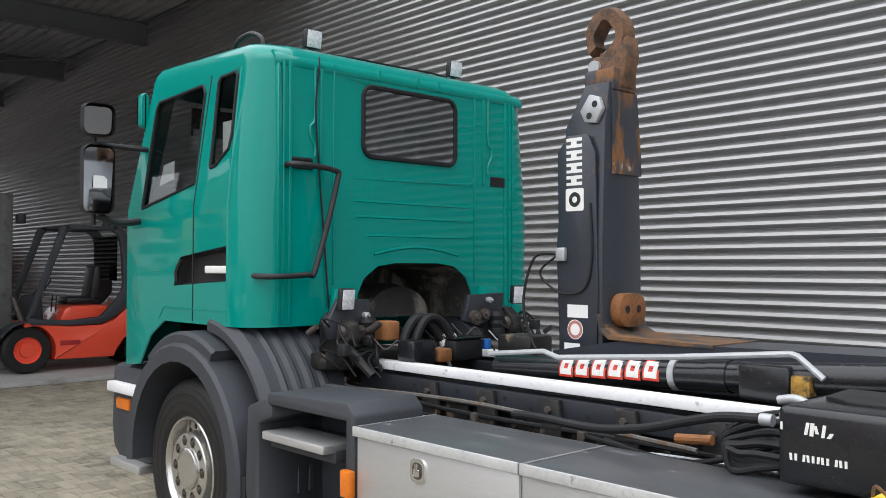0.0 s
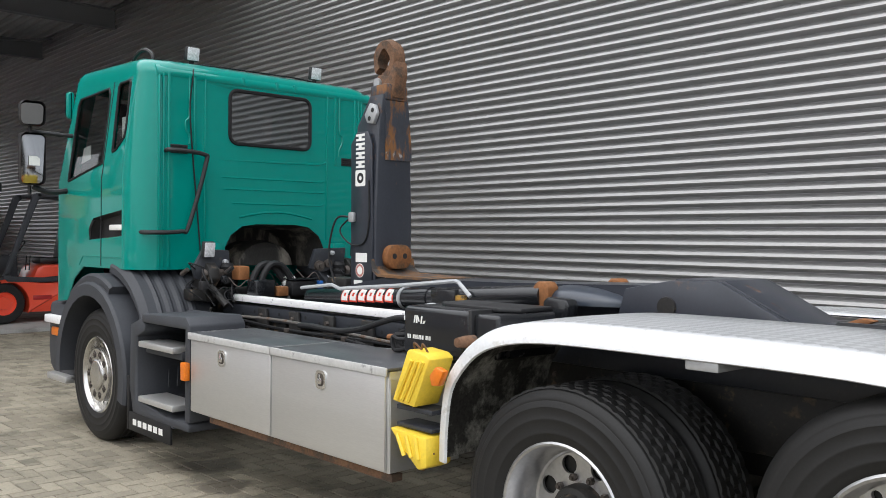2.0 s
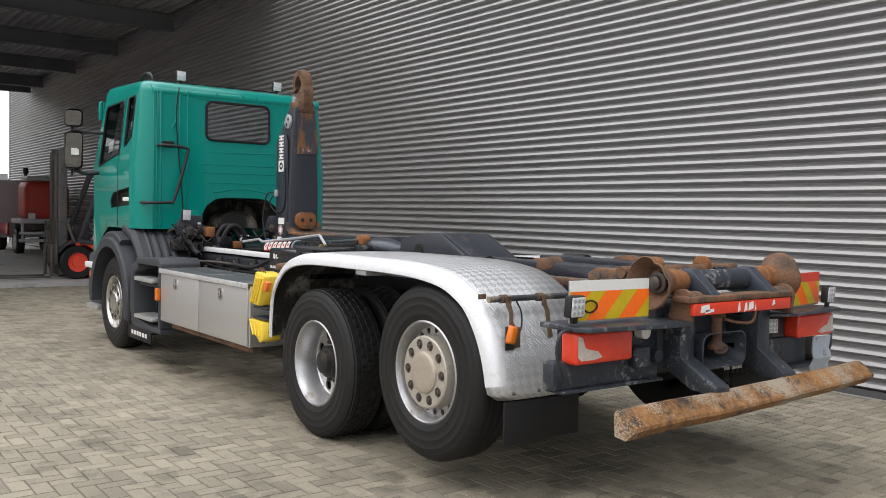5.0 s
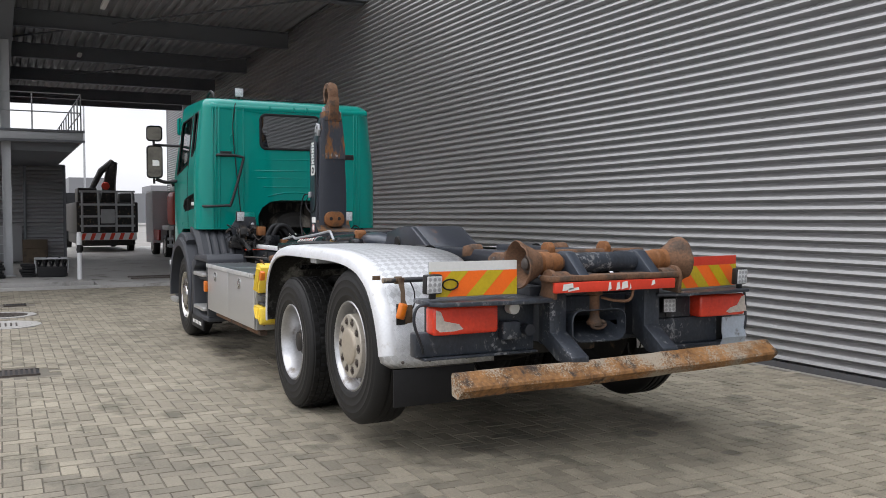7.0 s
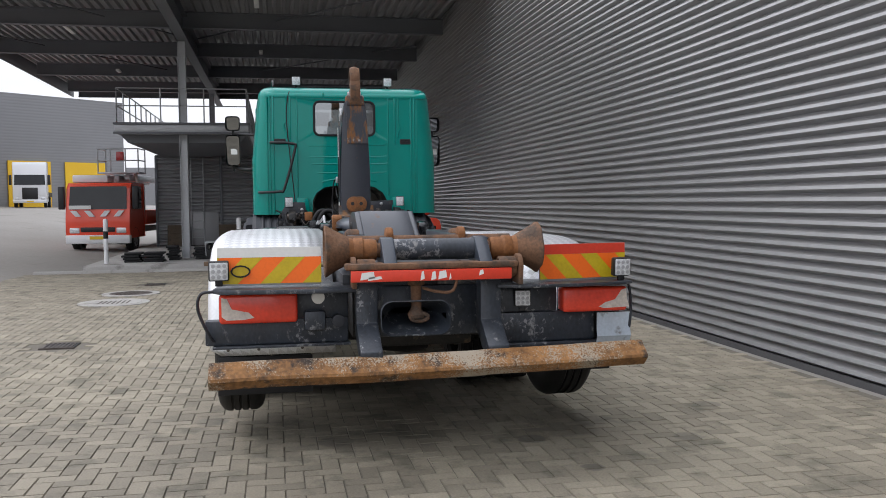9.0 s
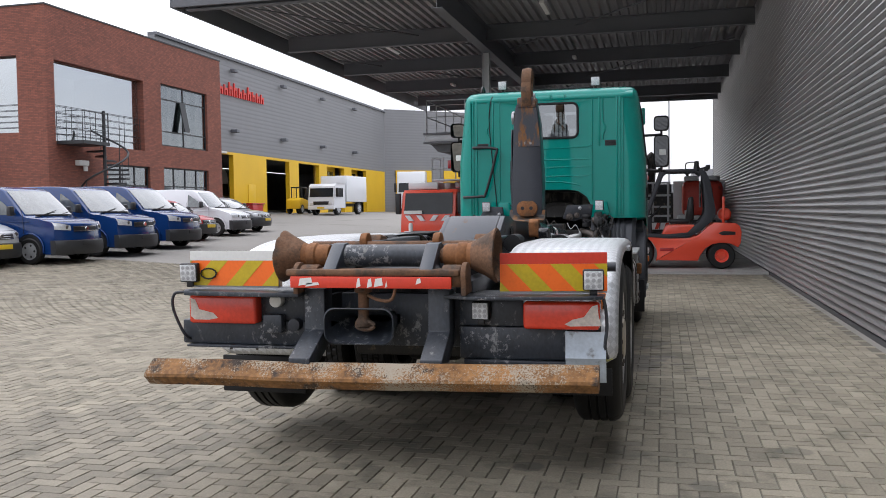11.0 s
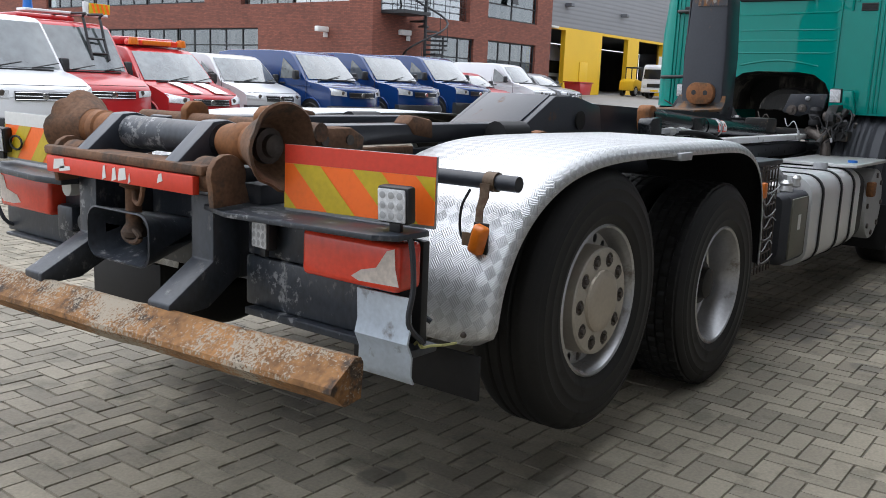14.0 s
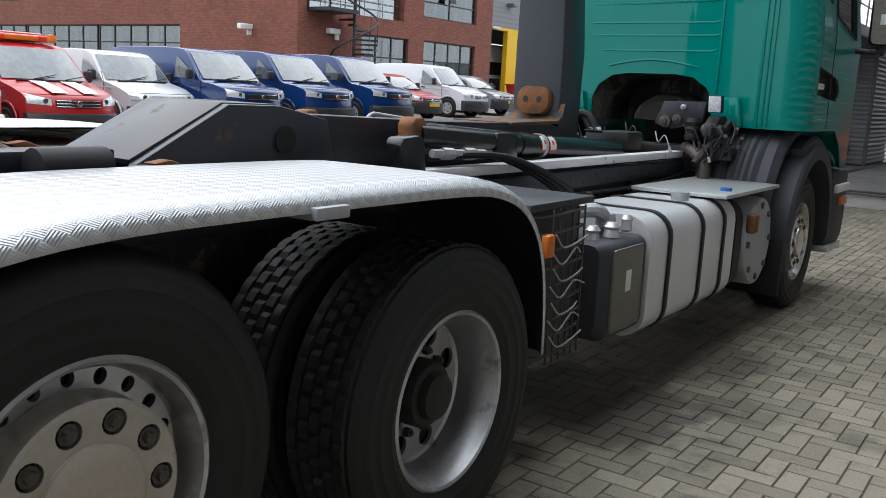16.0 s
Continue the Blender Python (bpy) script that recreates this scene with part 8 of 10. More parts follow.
part("under_shield", box(B(), -1.75, 0.8, -0.36, 0.36, 0.62, 0.78, 0.02), M_GRIME, lorry)

# -- mirrors, roof fittings --
def mirrors(s):
    mm = new("mirror_arm")
    mm.parent = lorry
    y0 = CY + s * HW
    ym = 0.015 + s * 1.46
    part("arm_tube", tube(B(), smooth_line([(-6.78, y0 - s * 0.05, 2.52), (-6.80, y0 + s * 0.12, 2.525), (-6.80, ym, 2.53)]), 0.018, 8), M_BLACK, mm)
    part("arm_tube", tube(B(), smooth_line([(-6.80, y0 - s * 0.03, 2.04), (-6.80, y0 + s * 0.15, 2.02), (-6.80, ym - s * 0.02, 2.06)]), 0.024, 8), M_BLACK, mm)
    part("arm_tube", tube(B(), [(-6.83, ym, 2.0), (-6.83, ym, 2.78)], 0.016, 8), M_BLACK, mm)
    for z0, z1, nm in ((2.07, 2.52, "main_mirror"), (2.575, 2.79, "wide_mirror")):
        rings = []
        for x, e in ((-6.875, 0.06), (-6.85, 0.02), (-6.79, 0.0), (-6.73, 0.004)):
            rings.append([(x, u, v) for u, v in rounded(ym - 0.105 + e, ym + 0.105 - e, z0 + e, z1 - e, 0.05, 4)])
        part("mirror_housing", ring_loft(B(), rings, True, (True, False)), M_BLACK, mm)
        bm = B()
        bm.faces.new([bm.verts.new((-6.795 - 0.012 * s * (u - ym) / 0.09 + 0.14 * (v - z0), u, v)) for u, v in rounded(ym - 0.09, ym + 0.09, z0 + 0.02, z1 - 0.02, 0.04, 4)])
        bmesh.ops.recalc_face_normals(bm, faces=bm.faces[:])
        if bm.faces[0].normal.x < 0:
            bmesh.ops.reverse_faces(bm, faces=bm.faces[:])
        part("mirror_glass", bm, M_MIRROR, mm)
    part("mirror_sticker", box(B(), -6.757, -6.755, ym - 0.03, ym + 0.06, 2.24, 2.32), M_LABEL, mm)
    part("pillar_mirror", ring_loft(B(), [[(x, u, v) for u, v in rounded(y0 - s * 0.055 - 0.03 + e, y0 - s * 0.055 + 0.03 - e, 2.68 + e, 2.92 - e, 0.028, 3)] for x, e in ((-6.93, 0.025), (-6.90, 0.0), (-6.86, 0.0), (-6.85, 0.006))]), M_GREEN, mm, "green ramp mirror housing")


mirrors(-1)
mirrors(1)
for y in (-0.56, 0.655):
    wl = new("work_lamp")
    wl.parent = lorry
    m = pose(-5.60, y, 3.145, 0, 8, 0)
    part("lamp_body", box(B(), -0.05, 0.0, -0.058, 0.058, -0.058, 0.058, 0.012), M_BLACK, wl, at=m)
    part("lamp_face", box(B(), 0.0, 0.006, -0.052, 0.052, -0.052, 0.052, 0.004), M_LEDFACE, wl, at=m)
    part("lamp_foot", box(B(), -0.035, -0.01, -0.015, 0.015, -0.10, -0.055), M_BLACK, wl, at=m)
part("lamp_cable", tube(B(), smooth_line([(-5.63, -0.52, 3.07), (-5.55, -0.3, 3.062), (-5.57, 0.0, 3.068), (-5.54, 0.35, 3.064), (-5.62, 0.62, 3.07)], 5), 0.007, 6), M_RUBBER, lorry)
part("lamp_cable", tube(B(), smooth_line([(-5.60, -0.52, 3.06), (-5.50, -0.60, 3.035), (-5.40, -0.66, 2.97), (-5.372, -0.68, 2.88), (-5.372, -0.70, 2.6), (-5.372, -0.63, 1.8), (-5.372, -0.60, 1.45)], 4), 0.006, 6), M_RUBBER, lorry)
part("roof_rail", tube(B(), smooth_line([(-6.05, -0.88, 3.02), (-6.0, -0.88, 3.13), (-5.85, -0.87, 3.17), (-5.72, -0.86, 3.12), (-5.70, -0.86, 3.03)], 5), 0.016, 8), M_BLACK, lorry, "black roof grab rail")
part("roof_horn", tube(B(), [(-6.6, 0.3, 3.12), (-6.2, 0.3, 3.12)], [0.03, 0.07], 12), M_BLACK, lorry)


# ---- vehicles in the yard ----
def car_paint(name, col, rough=0.3):
    return material(name, col, rough, vary=0.05, scale=1.2, bump=0.01, coat=0.5)


M_CARWHITE = car_paint("white_car_paint", (0.66, 0.67, 0.69))
M_CARBLUE = car_paint("blue_car_paint", (0.005, 0.032, 0.135), 0.2)
M_CARRED = car_paint("red_car_paint", (0.42, 0.015, 0.018))
M_CARSILVER = car_paint("silver_car_paint", (0.50, 0.51, 0.52))
M_CARGREY = car_paint("grey_car_paint", (0.20, 0.205, 0.215))
M_FORKRED = car_paint("forklift_red", (0.84, 0.078, 0.032), 0.4)
M_CARGLASS = material("dark_car_glass", (0.085, 0.10, 0.10), 0.05, vary=0.7, scale=1.1, fine=5, bump=0.0, coat=1.0, spec=1.0)
M_CABGLASS = material("lorry_glass", (0.016, 0.018, 0.02), 0.08, vary=0.4, scale=1.5, bump=0.0, spec=0.35)
M_HEADLAMP = material("headlamp", (0.70, 0.72, 0.74), 0.12, 0.3, vary=0.3, scale=15, bump=0.1)
M_PLASTIC = material("car_trim_plastic", (0.028, 0.029, 0.031), 0.55, vary=0.15, scale=4)
M_PLATENR = material("plate_yellow", (0.70, 0.48, 0.02), 0.4, vary=0.05)
M_STRIPE = material("white_stripe", (0.75, 0.75, 0.76), 0.4, vary=0.05)

CAR_WHEEL = {}


def car_wheel(parent, x, y, r, side, steel=True):
    w = new("wheel")
    w.parent = parent
    w.matrix_basis = pose(x, y, r, 0, 0, 180 if side > 0 else 0) @ Matrix.Scale(r / 0.34, 4)
    if not CAR_WHEEL:
        t = lathe(B(), [(0.21, 0.03), (0.225, 0.005), (0.30, 0.0), (0.33, 0.02), (0.34, 0.05), (0.34, 0.17), (0.32, 0.2), (0.21, 0.2)], (0, 0, 0), "y", 28, closed=True)
        CAR_WHEEL["tyre"] = mesh_of("tyre", t, M_TYRE)
        CAR_WHEEL["rim"] = mesh_of("rim", lathe(B(), [(0.215, 0.004), (0.20, 0.006), (0.19, 0.013), (0.12, 0.010), (0.07, 0.003), (0.0, 0.002)], (0, 0, 0), "y", 20), M_GALV)
        sp = B()
        for k in range(5):
            t = 2 * math.pi * k / 5
            lathe(sp, [(0.0, 0.006), (0.030, 0.008)], (0.145 * math.cos(t), 0, 0.145 * math.sin(t)), "y", 8)
        CAR_WHEEL["rim_holes"] = mesh_of("rim_holes", sp, M_BLACK)
    for nm in ("tyre", "rim", "rim_holes"):
        o = new(nm, CAR_WHEEL[nm])
        o.parent = w
    return w


def van(name, label, at, turn, L, W, H, paint, hood=0.95, nose=0.75, screen=1.45, roofx=2.0, belt=1.15, wheel_r=0.34, wx=(0.9, 3.95), rear_glass=False, front_plate=None, group="", cab_to=2.35, bumper=M_PLASTIC, lampz=0.85, grille_bars=3, lamp_up=0.15):
    """Nose at x=0, body back to x=L, z up; turned so that the nose points the given way."""
    v = thing(name, label, "van" if H > 1.6 else "car", (at[0], at[1], rise(at[0], at[1])), group)
    v.rotation_euler = (0, 0, radians(turn))
    hw = W / 2
    prof = [(0.10, 0.26), (0.02, 0.36), (0.0, 0.50), (0.0, 0.64), (0.035, nose - 0.06), (0.10, nose), (0.5 * (hood + 0.1), 0.5 * (nose + belt - 0.05) + 0.025), (hood, belt - 0.05), (screen, belt),
            (0.5 * (screen + roofx) - 0.03, 0.5 * (belt + H) - 0.01), (roofx - 0.14, H - 0.12), (roofx + 0.02, H - 0.05), (roofx + 0.3, H - 0.015), (roofx + 0.9, H), (L - 0.6, H - 0.01), (L - 0.18, H - 0.06), (L - 0.05, H - 0.25),
            (L, 1.0), (L - 0.02, 0.45), (L - 0.1, 0.28)]

    def bow(x):
        """How far the front bends back towards its corners."""
        if x < screen:
            return 0.26 - 0.12 * x / screen
        return max(0.0, 0.14 * (1 - (x - screen) / (roofx + 0.6 - screen)))

    def wide(x, z):
        k = 1.0 if z < belt else 1.0 - 0.15 * ((z - belt) / (H - belt)) ** 1.3
        return hw * k * (1 - 0.05 * max(0.0, 1 - x / 0.6) ** 2)

    def skin(x, z, t, off=0.0):
        return (x + bow(x) * abs(t) ** 2.6 - off, t * wide(x, z), z)

    def nose_x(z):
        for (xa, za), (xb, zb) in zip(prof[:6], prof[1:6]):
            if za <= z <= zb:
                return xa + (xb - xa) * (z - za) / (zb - za)
        return 0.1 + (z - nose) / max(0.01, belt - 0.05 - nose) * (hood - 0.1)

    def patch(bm, t0, t1, zlow, zhigh, off, n=6):
        """A strip on the nose between two heights, each a pair at t0 and t1."""
        rows = []
        for k in range(n + 1):
            f = k / n
            t = t0 + (t1 - t0) * f
            za, zb = zlow[0] + (zlow[1] - zlow[0]) * f, zhigh[0] + (zhigh[1] - zhigh[0]) * f
            rows.append([Vector(skin(nose_x(z), z, t, o)) + Vector((0, math.copysign(min(o, 0.012), t) if abs(t) > 0.8 else 0, o * 0.5 if z > nose else 0)) for z, o in ((za, 0.0), (za, off), (0.5 * (za + zb), off + 0.004), (zb, off), (zb, 0.0))])
        return ring_loft(bm, rows, False, (False, False))

    rings = []
    for t, s in ((-1.0, 0.965), (-0.985, 0.988), (-0.94, 1.0), (-0.8, 1.0), (-0.6, 1.003), (-0.3, 1.006), (0.0, 1.007), (0.3, 1.006), (0.6, 1.003), (0.8, 1.0), (0.94, 1.0), (0.985, 0.988), (1.0, 0.965)):
        ring = []
        for x, z in prof:
            p = skin(x, z, t)
            ring.append((p[0] if x < screen else L / 2 + (p[0] - L / 2) * (1 - (1 - s) * 0.4), p[1], z if z < belt + 0.05 else belt + (z - belt) * s))
        rings.append(ring)
    part("body", ring_loft(B(), rings), paint, v, angle=42)
    # windscreen, bent like the body
    rows = []
    for f in (0.03, 0.25, 0.5, 0.75, 0.97):
        xa, za = (screen + (0.5 * (screen + roofx) - 0.03 - screen) * f * 2, belt + (0.5 * (belt + H) - 0.01 - belt) * f * 2) if f <= 0.5 else \
            (0.5 * (screen + roofx) - 0.03 + (roofx - 0.14 - 0.5 * (screen + roofx) + 0.03) * (f - 0.5) * 2, 0.5 * (belt + H) - 0.01 + (H - 0.12 - 0.5 * (belt + H) + 0.01) * (f - 0.5) * 2)
        rows.append([Vector(skin(xa, za, t, 0.012)) + Vector((0, 0, 0.012)) for t in (-0.91, -0.8, -0.6, -0.3, 0.0, 0.3, 0.6, 0.8, 0.91)])
    part("windscreen", ring_loft(B(), rows, False, (False, False)), M_CARGLASS, v, angle=60)
    panes = [[(screen + 0.30, belt + 0.03), (cab_to - 0.05, belt + 0.03), (cab_to - 0.05, H - 0.22), (roofx + 0.22, H - 0.22), (0.5 * (screen + roofx) + 0.30, 0.5 * (belt + H) - 0.05)]]
    if rear_glass:
        x = cab_to + 0.05
        while x < L - 0.6:
            e = min(x + 1.1, L - 0.35)
            panes.append([(x, belt + 0.03), (e, belt + 0.03), (e, H - 0.22), (x, H - 0.22)])
            x = e + 0.1
    for s in (-1, 1):
        for q in panes:
            bm = B()
            bm.faces.new([bm.verts.new((x, s * (wide(x, z) + 0.006), z)) for x, z in q])
            bmesh.ops.recalc_face_normals(bm, faces=bm.faces[:])
            part("side_window", bm, M_CARGLASS, v)
        for x in wx:
            car_wheel(v, x, s * (hw + 0.022), wheel_r, s)
            bm = lathe(B(), [(0.0, 0.0), (wheel_r + 0.06, 0.0)], (x, s * (hw + 0.004), wheel_r + 0.03), "y", 30)
            for vv in bm.verts:
                vv.co.z = max(vv.co.z, 0.25)
            part("wheel_housing", bm, M_BLACK, v)
            pts = [(x + (wheel_r + 0.07) * math.cos(radians(a)), s * (hw + 0.004), wheel_r + 0.03 + (wheel_r + 0.07) * math.sin(radians(a))) for a in range(-10, 191, 20)]
            part("arch_lip", tube(B(), pts, 0.022, 6), paint, v)
        part("door_mirror", box(B(), screen + 0.32, screen + 0.44, s * (hw + 0.12) - 0.09, s * (hw + 0.12) + 0.09, belt + 0.0, belt + 0.24, 0.045), M_PLASTIC, v)
        part("headlamp", patch(B(), s * 0.58, s * 0.98, (lampz - 0.06, lampz - 0.03), (lampz + 0.06, lampz + lamp_up), 0.014), M_HEADLAMP, v, "clear headlamp")
        part("lamp_bulb", lathe(B(), [(0.0, -0.03), (0.045, -0.026), (0.05, -0.01)], (nose_x(lampz) + bow(0.02) * 0.68 ** 2.6, s * 0.68 * wide(0.02, lampz), lampz + 0.025), "x", 12), M_NUT, v)
        part("fog_lamp", patch(B(), s * 0.62, s * 0.86, (0.36, 0.37), (0.47, 0.48), 0.066, 3), M_BLACK, v)
        part("sill", box(B(), wx[0] + wheel_r + 0.08, wx[1] - wheel_r - 0.08, s * hw - 0.03, s * hw + 0.012, 0.25, 0.38, 0.02), M_PLASTIC, v)
        for x in (screen + 0.12, cab_to):
            part("door_seam", tube(B(), [(x, s * (hw + 0.002), 0.42), (x, s * (hw + 0.002), belt), (x if x > screen + 0.2 else x + 0.1, s * (wide(x, belt + 0.2) + 0.002), belt + 0.2)], 0.006, 4), M_BLACK, v)
        part("slide_rail", box(B(), cab_to + 0.1, L - 0.3, min(s * hw, s * (hw + 0.008)), max(s * hw, s * (hw + 0.008)), 0.94, 0.965), M_PLASTIC, v)
        part("waist_crease", tube(B(), [(wx[0], s * (hw + 0.001), belt - 0.14), (L - 0.1, s * (hw + 0.001), belt - 0.10)], 0.012, 5), paint, v)
        part("door_handle", box(B(), cab_to - 0.24, cab_to - 0.06, min(s * hw, s * (hw + 0.03)), max(s * hw, s * (hw + 0.03)), belt - 0.11, belt - 0.07, 0.008), M_PLASTIC, v)
        part("tail_lamp", box(B(), L - 0.06, L + 0.005, min(s * (hw - 0.03), s * (hw - 0.16)), max(s * (hw - 0.03), s * (hw - 0.16)), 0.8, 1.3), M_REDLENS, v)
    rows = []
    for k in range(15):
        t = -1 + 2 * k / 14
        b = bow(0.0) * abs(t) ** 2.6
        y = t * (hw + 0.008) * 0.965
        rows.append([(b + 0.10, y, 0.24), (b - 0.02, y, 0.24), (b - 0.055, y, 0.34), (b - 0.06, y, 0.48), (b - 0.04, y, 0.58), (b + 0.0, y, 0.60), (b + 0.10, y, 0.60)])
    part("front_bumper", ring_loft(B(), rows), bumper, v, angle=50)
    g = part("grille", patch(B(), -0.50, 0.50, (lampz - 0.09, lampz - 0.09), (lampz + 0.05, lampz + 0.05), 0.012, 8), M_BLACK, v)
    for k in range(grille_bars):
        z = lampz - 0.075 + 0.11 * k / max(1, grille_bars - 1)
        part("grille_bar", tube(B(), [skin(nose_x(z), z, -0.49 + 0.14 * i, 0.02) for i in range(8)], 0.007, 5), M_CHROME, g)
    part("badge", lathe(B(), [(0.0, -0.035), (0.055, -0.033), (0.062, -0.015)], (nose_x(lampz), 0, lampz - 0.02), "x", 16), M_CHROME, v)
    part("air_intake", patch(B(), -0.52, 0.52, (0.30, 0.30), (0.43, 0.43), 0.066, 6), M_BLACK, v)
    part("number_plate", box(B(), -0.078, -0.06, -0.26, 0.26, 0.46, 0.57, 0.004), front_plate or M_PLATENR, v, "plain number plate")
    part("bonnet_shut", tube(B(), [Vector(skin(0.12, nose + 0.012, -0.9 + 0.2 * i, 0.0)) for i in range(10)], 0.005, 4), M_BLACK, v)
    for y in (-0.35, 0.3):
        part("wiper", tube(B(), [(screen + 0.0, y, belt + 0.035), (screen + 0.07, y - 0.5, belt + 0.13)], 0.011, 5), M_BLACK, v)
    part("scuttle", box(B(), screen - 0.05, screen + 0.0, -hw * 0.7, hw * 0.7, belt - 0.01, belt + 0.02, 0.006), M_BLACK, v)
    return v


ROW = "vans parked in a row before the office"
NOSE = -91  # noses towards the yard


def parked(x, y):
    """Reference point of a van from the middle of its nose."""
    return (x, y + 0.03)


for xs_, yw_ in ((-13.6, -12.8), (-16.2, -12.8), (-19.1, -13.0)):
    van("panel_van", "dark blue panel van with black bumper parked in a row", parked(xs_, yw_), NOSE, 5.0, 1.90, 1.98, M_CARBLUE, hood=0.85, nose=1.05, screen=1.0, roofx=1.85, belt=1.22, wx=(0.95, 3.95), group=ROW, cab_to=2.15, front_plate=M_PLASTIC, lampz=0.90, grille_bars=2)
van("small_van", "silver-white small van with yellow number plate", parked(-11.6, -13.65), NOSE, 4.4, 1.81, 1.82, M_CARSILVER, hood=0.78, nose=0.88, screen=1.05, roofx=1.85, belt=1.12, wheel_r=0.32, wx=(0.88, 3.6), group=ROW, cab_to=2.1, lampz=0.78)
fv = van("fire_service_van", "red fire service van with white bonnet stripes and orange roof light", parked(-8.6, -12.45), NOSE, 4.9, 1.90, 1.92, M_CARRED, hood=0.82, nose=0.93, screen=1.05, roofx=1.9, belt=1.17, wx=(0.9, 4.0), group=ROW, cab_to=2.2, front_plate=M_PLASTIC, lampz=0.80)
for y in (-0.50, 0.14):
    bm = B()
    rows = []
    for x, z in ((0.14, 0.962), (0.46, 1.06), (0.82, 1.136), (0.96, 1.162)):
        rows.append([(x + 0.02 * abs(y), y, z + 0.012), (x + 0.02 * abs(y), y + 0.32, z + 0.012)])
    part("bonnet_stripe", ring_loft(bm, rows, False, (False, False)), M_STRIPE, fv, "white bonnet stripe")
bb = part("beacon_bar", box(B(), 1.95, 2.25, -0.66, 0.66, 1.93, 2.06, 0.04), M_REDLENS, fv, "red roof light bar")
for y in (-0.60, 0.60):
    part("amber_lens", lathe(B(), [(0.0, 2.10), (0.09, 2.085), (0.11, 2.0), (0.11, 1.94)], (1.97, y, 0), "z", 16), M_ORANGE, bb, "amber corner lens")
part("roof_board", box(B(), 1.90, 1.945, -0.30, 0.40, 1.945, 2.04, 0.015), M_ORANGE, bb, "pale orange front lens")
part("roof_pod", box(B(), 2.35, 3.3, -0.7, 0.7, 1.93, 2.12, 0.06), M_CARRED, fv)
rv = van("fire_van", "red fire van with black ladder bars and roof plank", parked(-6.1, -12.1), NOSE, 5.6, 1.95, 2.30, M_CARRED, hood=0.70, nose=1.08, screen=0.95, roofx=1.60, belt=1.32, wheel_r=0.35, wx=(0.85, 4.3), group=ROW, cab_to=2.0, lampz=0.94, bumper=M_STRIPE, front_plate=M_STRIPE, lamp_up=0.07)
for y in (-0.55, -0.2):
    part("rack_rail", tube(B(), smooth_line([(1.08, y, 1.56), (1.25, y, 1.95), (1.40, y, 2.36), (1.6, y, 2.44), (5.2, y, 2.42)], 4), 0.028, 6), M_BLACK, rv)
for k in range(2):
    part("rack_rung", tube(B(), [(1.13 + 0.11 * k, -0.55, 1.68 + 0.28 * k), (1.13 + 0.11 * k, -0.2, 1.68 + 0.28 * k)], 0.022, 6), M_BLACK, rv)
part("blue_beacon", lathe(B(), [(0.0, 2.66), (0.08, 2.64), (0.09, 2.46), (0.0, 2.46)], (1.9, 0.62, 0), "z", 14), M_BLUE, rv, "blue beacon")
part("roof_plank", box(B(), 1.80, 2.15, -0.98, 0.72, 2.42, 2.47, 0.012), M_STRIPE, rv, "long white roof plank")
hb_ = part("hazard_board", box(B(), 1.86, 1.90, -1.06, -0.62, 2.475, 2.68, 0.008), M_PLATEYEL, rv, "hazard board with orange and yellow slants")
part("board_back", box(B(), 1.901, 1.93, -0.62, -0.50, 2.475, 2.70, 0.01), M_STRIPE, rv)
for k in range(4):
    y = -1.05 + 0.10 * k
    part("orange_slant", prism(B(), [(y, 2.482), (y + 0.05, 2.482), (y + 0.10, 2.672), (y + 0.05, 2.672)], 1.853, 1.858, "yz"), M_PLATEORG, hb_)
part("roof_box", box(B(), 2.4, 3.8, -0.6, 0.6, 2.30, 2.42, 0.05), M_CARRED, rv, "low red roof box")
iv = van("delivery_van", "white delivery van with black front bumper", parked(-4.15, -10.95), NOSE, 5.6, 2.0, 2.30, M_CARWHITE, hood=0.82, nose=1.10, screen=1.1, roofx=1.8, belt=1.35, wheel_r=0.35, wx=(0.95, 4.3), group=ROW, cab_to=2.2, lampz=0.96, front_plate=M_PLASTIC, lamp_up=0.30)
van("hatchback", "small red hatchback beside the blue vans", parked(-22.4, -14.2), NOSE, 4.0, 1.70, 1.48, M_CARRED, hood=0.9, nose=0.80, screen=1.05, roofx=1.75, belt=0.98, wheel_r=0.30, wx=(0.8, 3.3), rear_glass=True, group=ROW, cab_to=2.1, lampz=0.68)
van("small_van", "white small van with black bumper parked alone", parked(-25.6, -14.35), NOSE + 5, 4.4, 1.80, 1.82, M_CARWHITE, hood=0.8, nose=0.86, screen=1.05, roofx=1.8, belt=1.10, wheel_r=0.32, wx=(0.9, 3.6), group=ROW, cab_to=2.1, front_plate=M_PLASTIC, lampz=0.74)
van("estate_car", "grey estate car behind the white van", parked(-28.3, -14.8), NOSE + 2, 4.5, 1.75, 1.48, M_CARGREY, hood=0.92, nose=0.80, screen=1.1, roofx=1.85, belt=0.98, wheel_r=0.31, wx=(0.85, 3.6), rear_glass=True, group=ROW, cab_to=2.2, lampz=0.68)


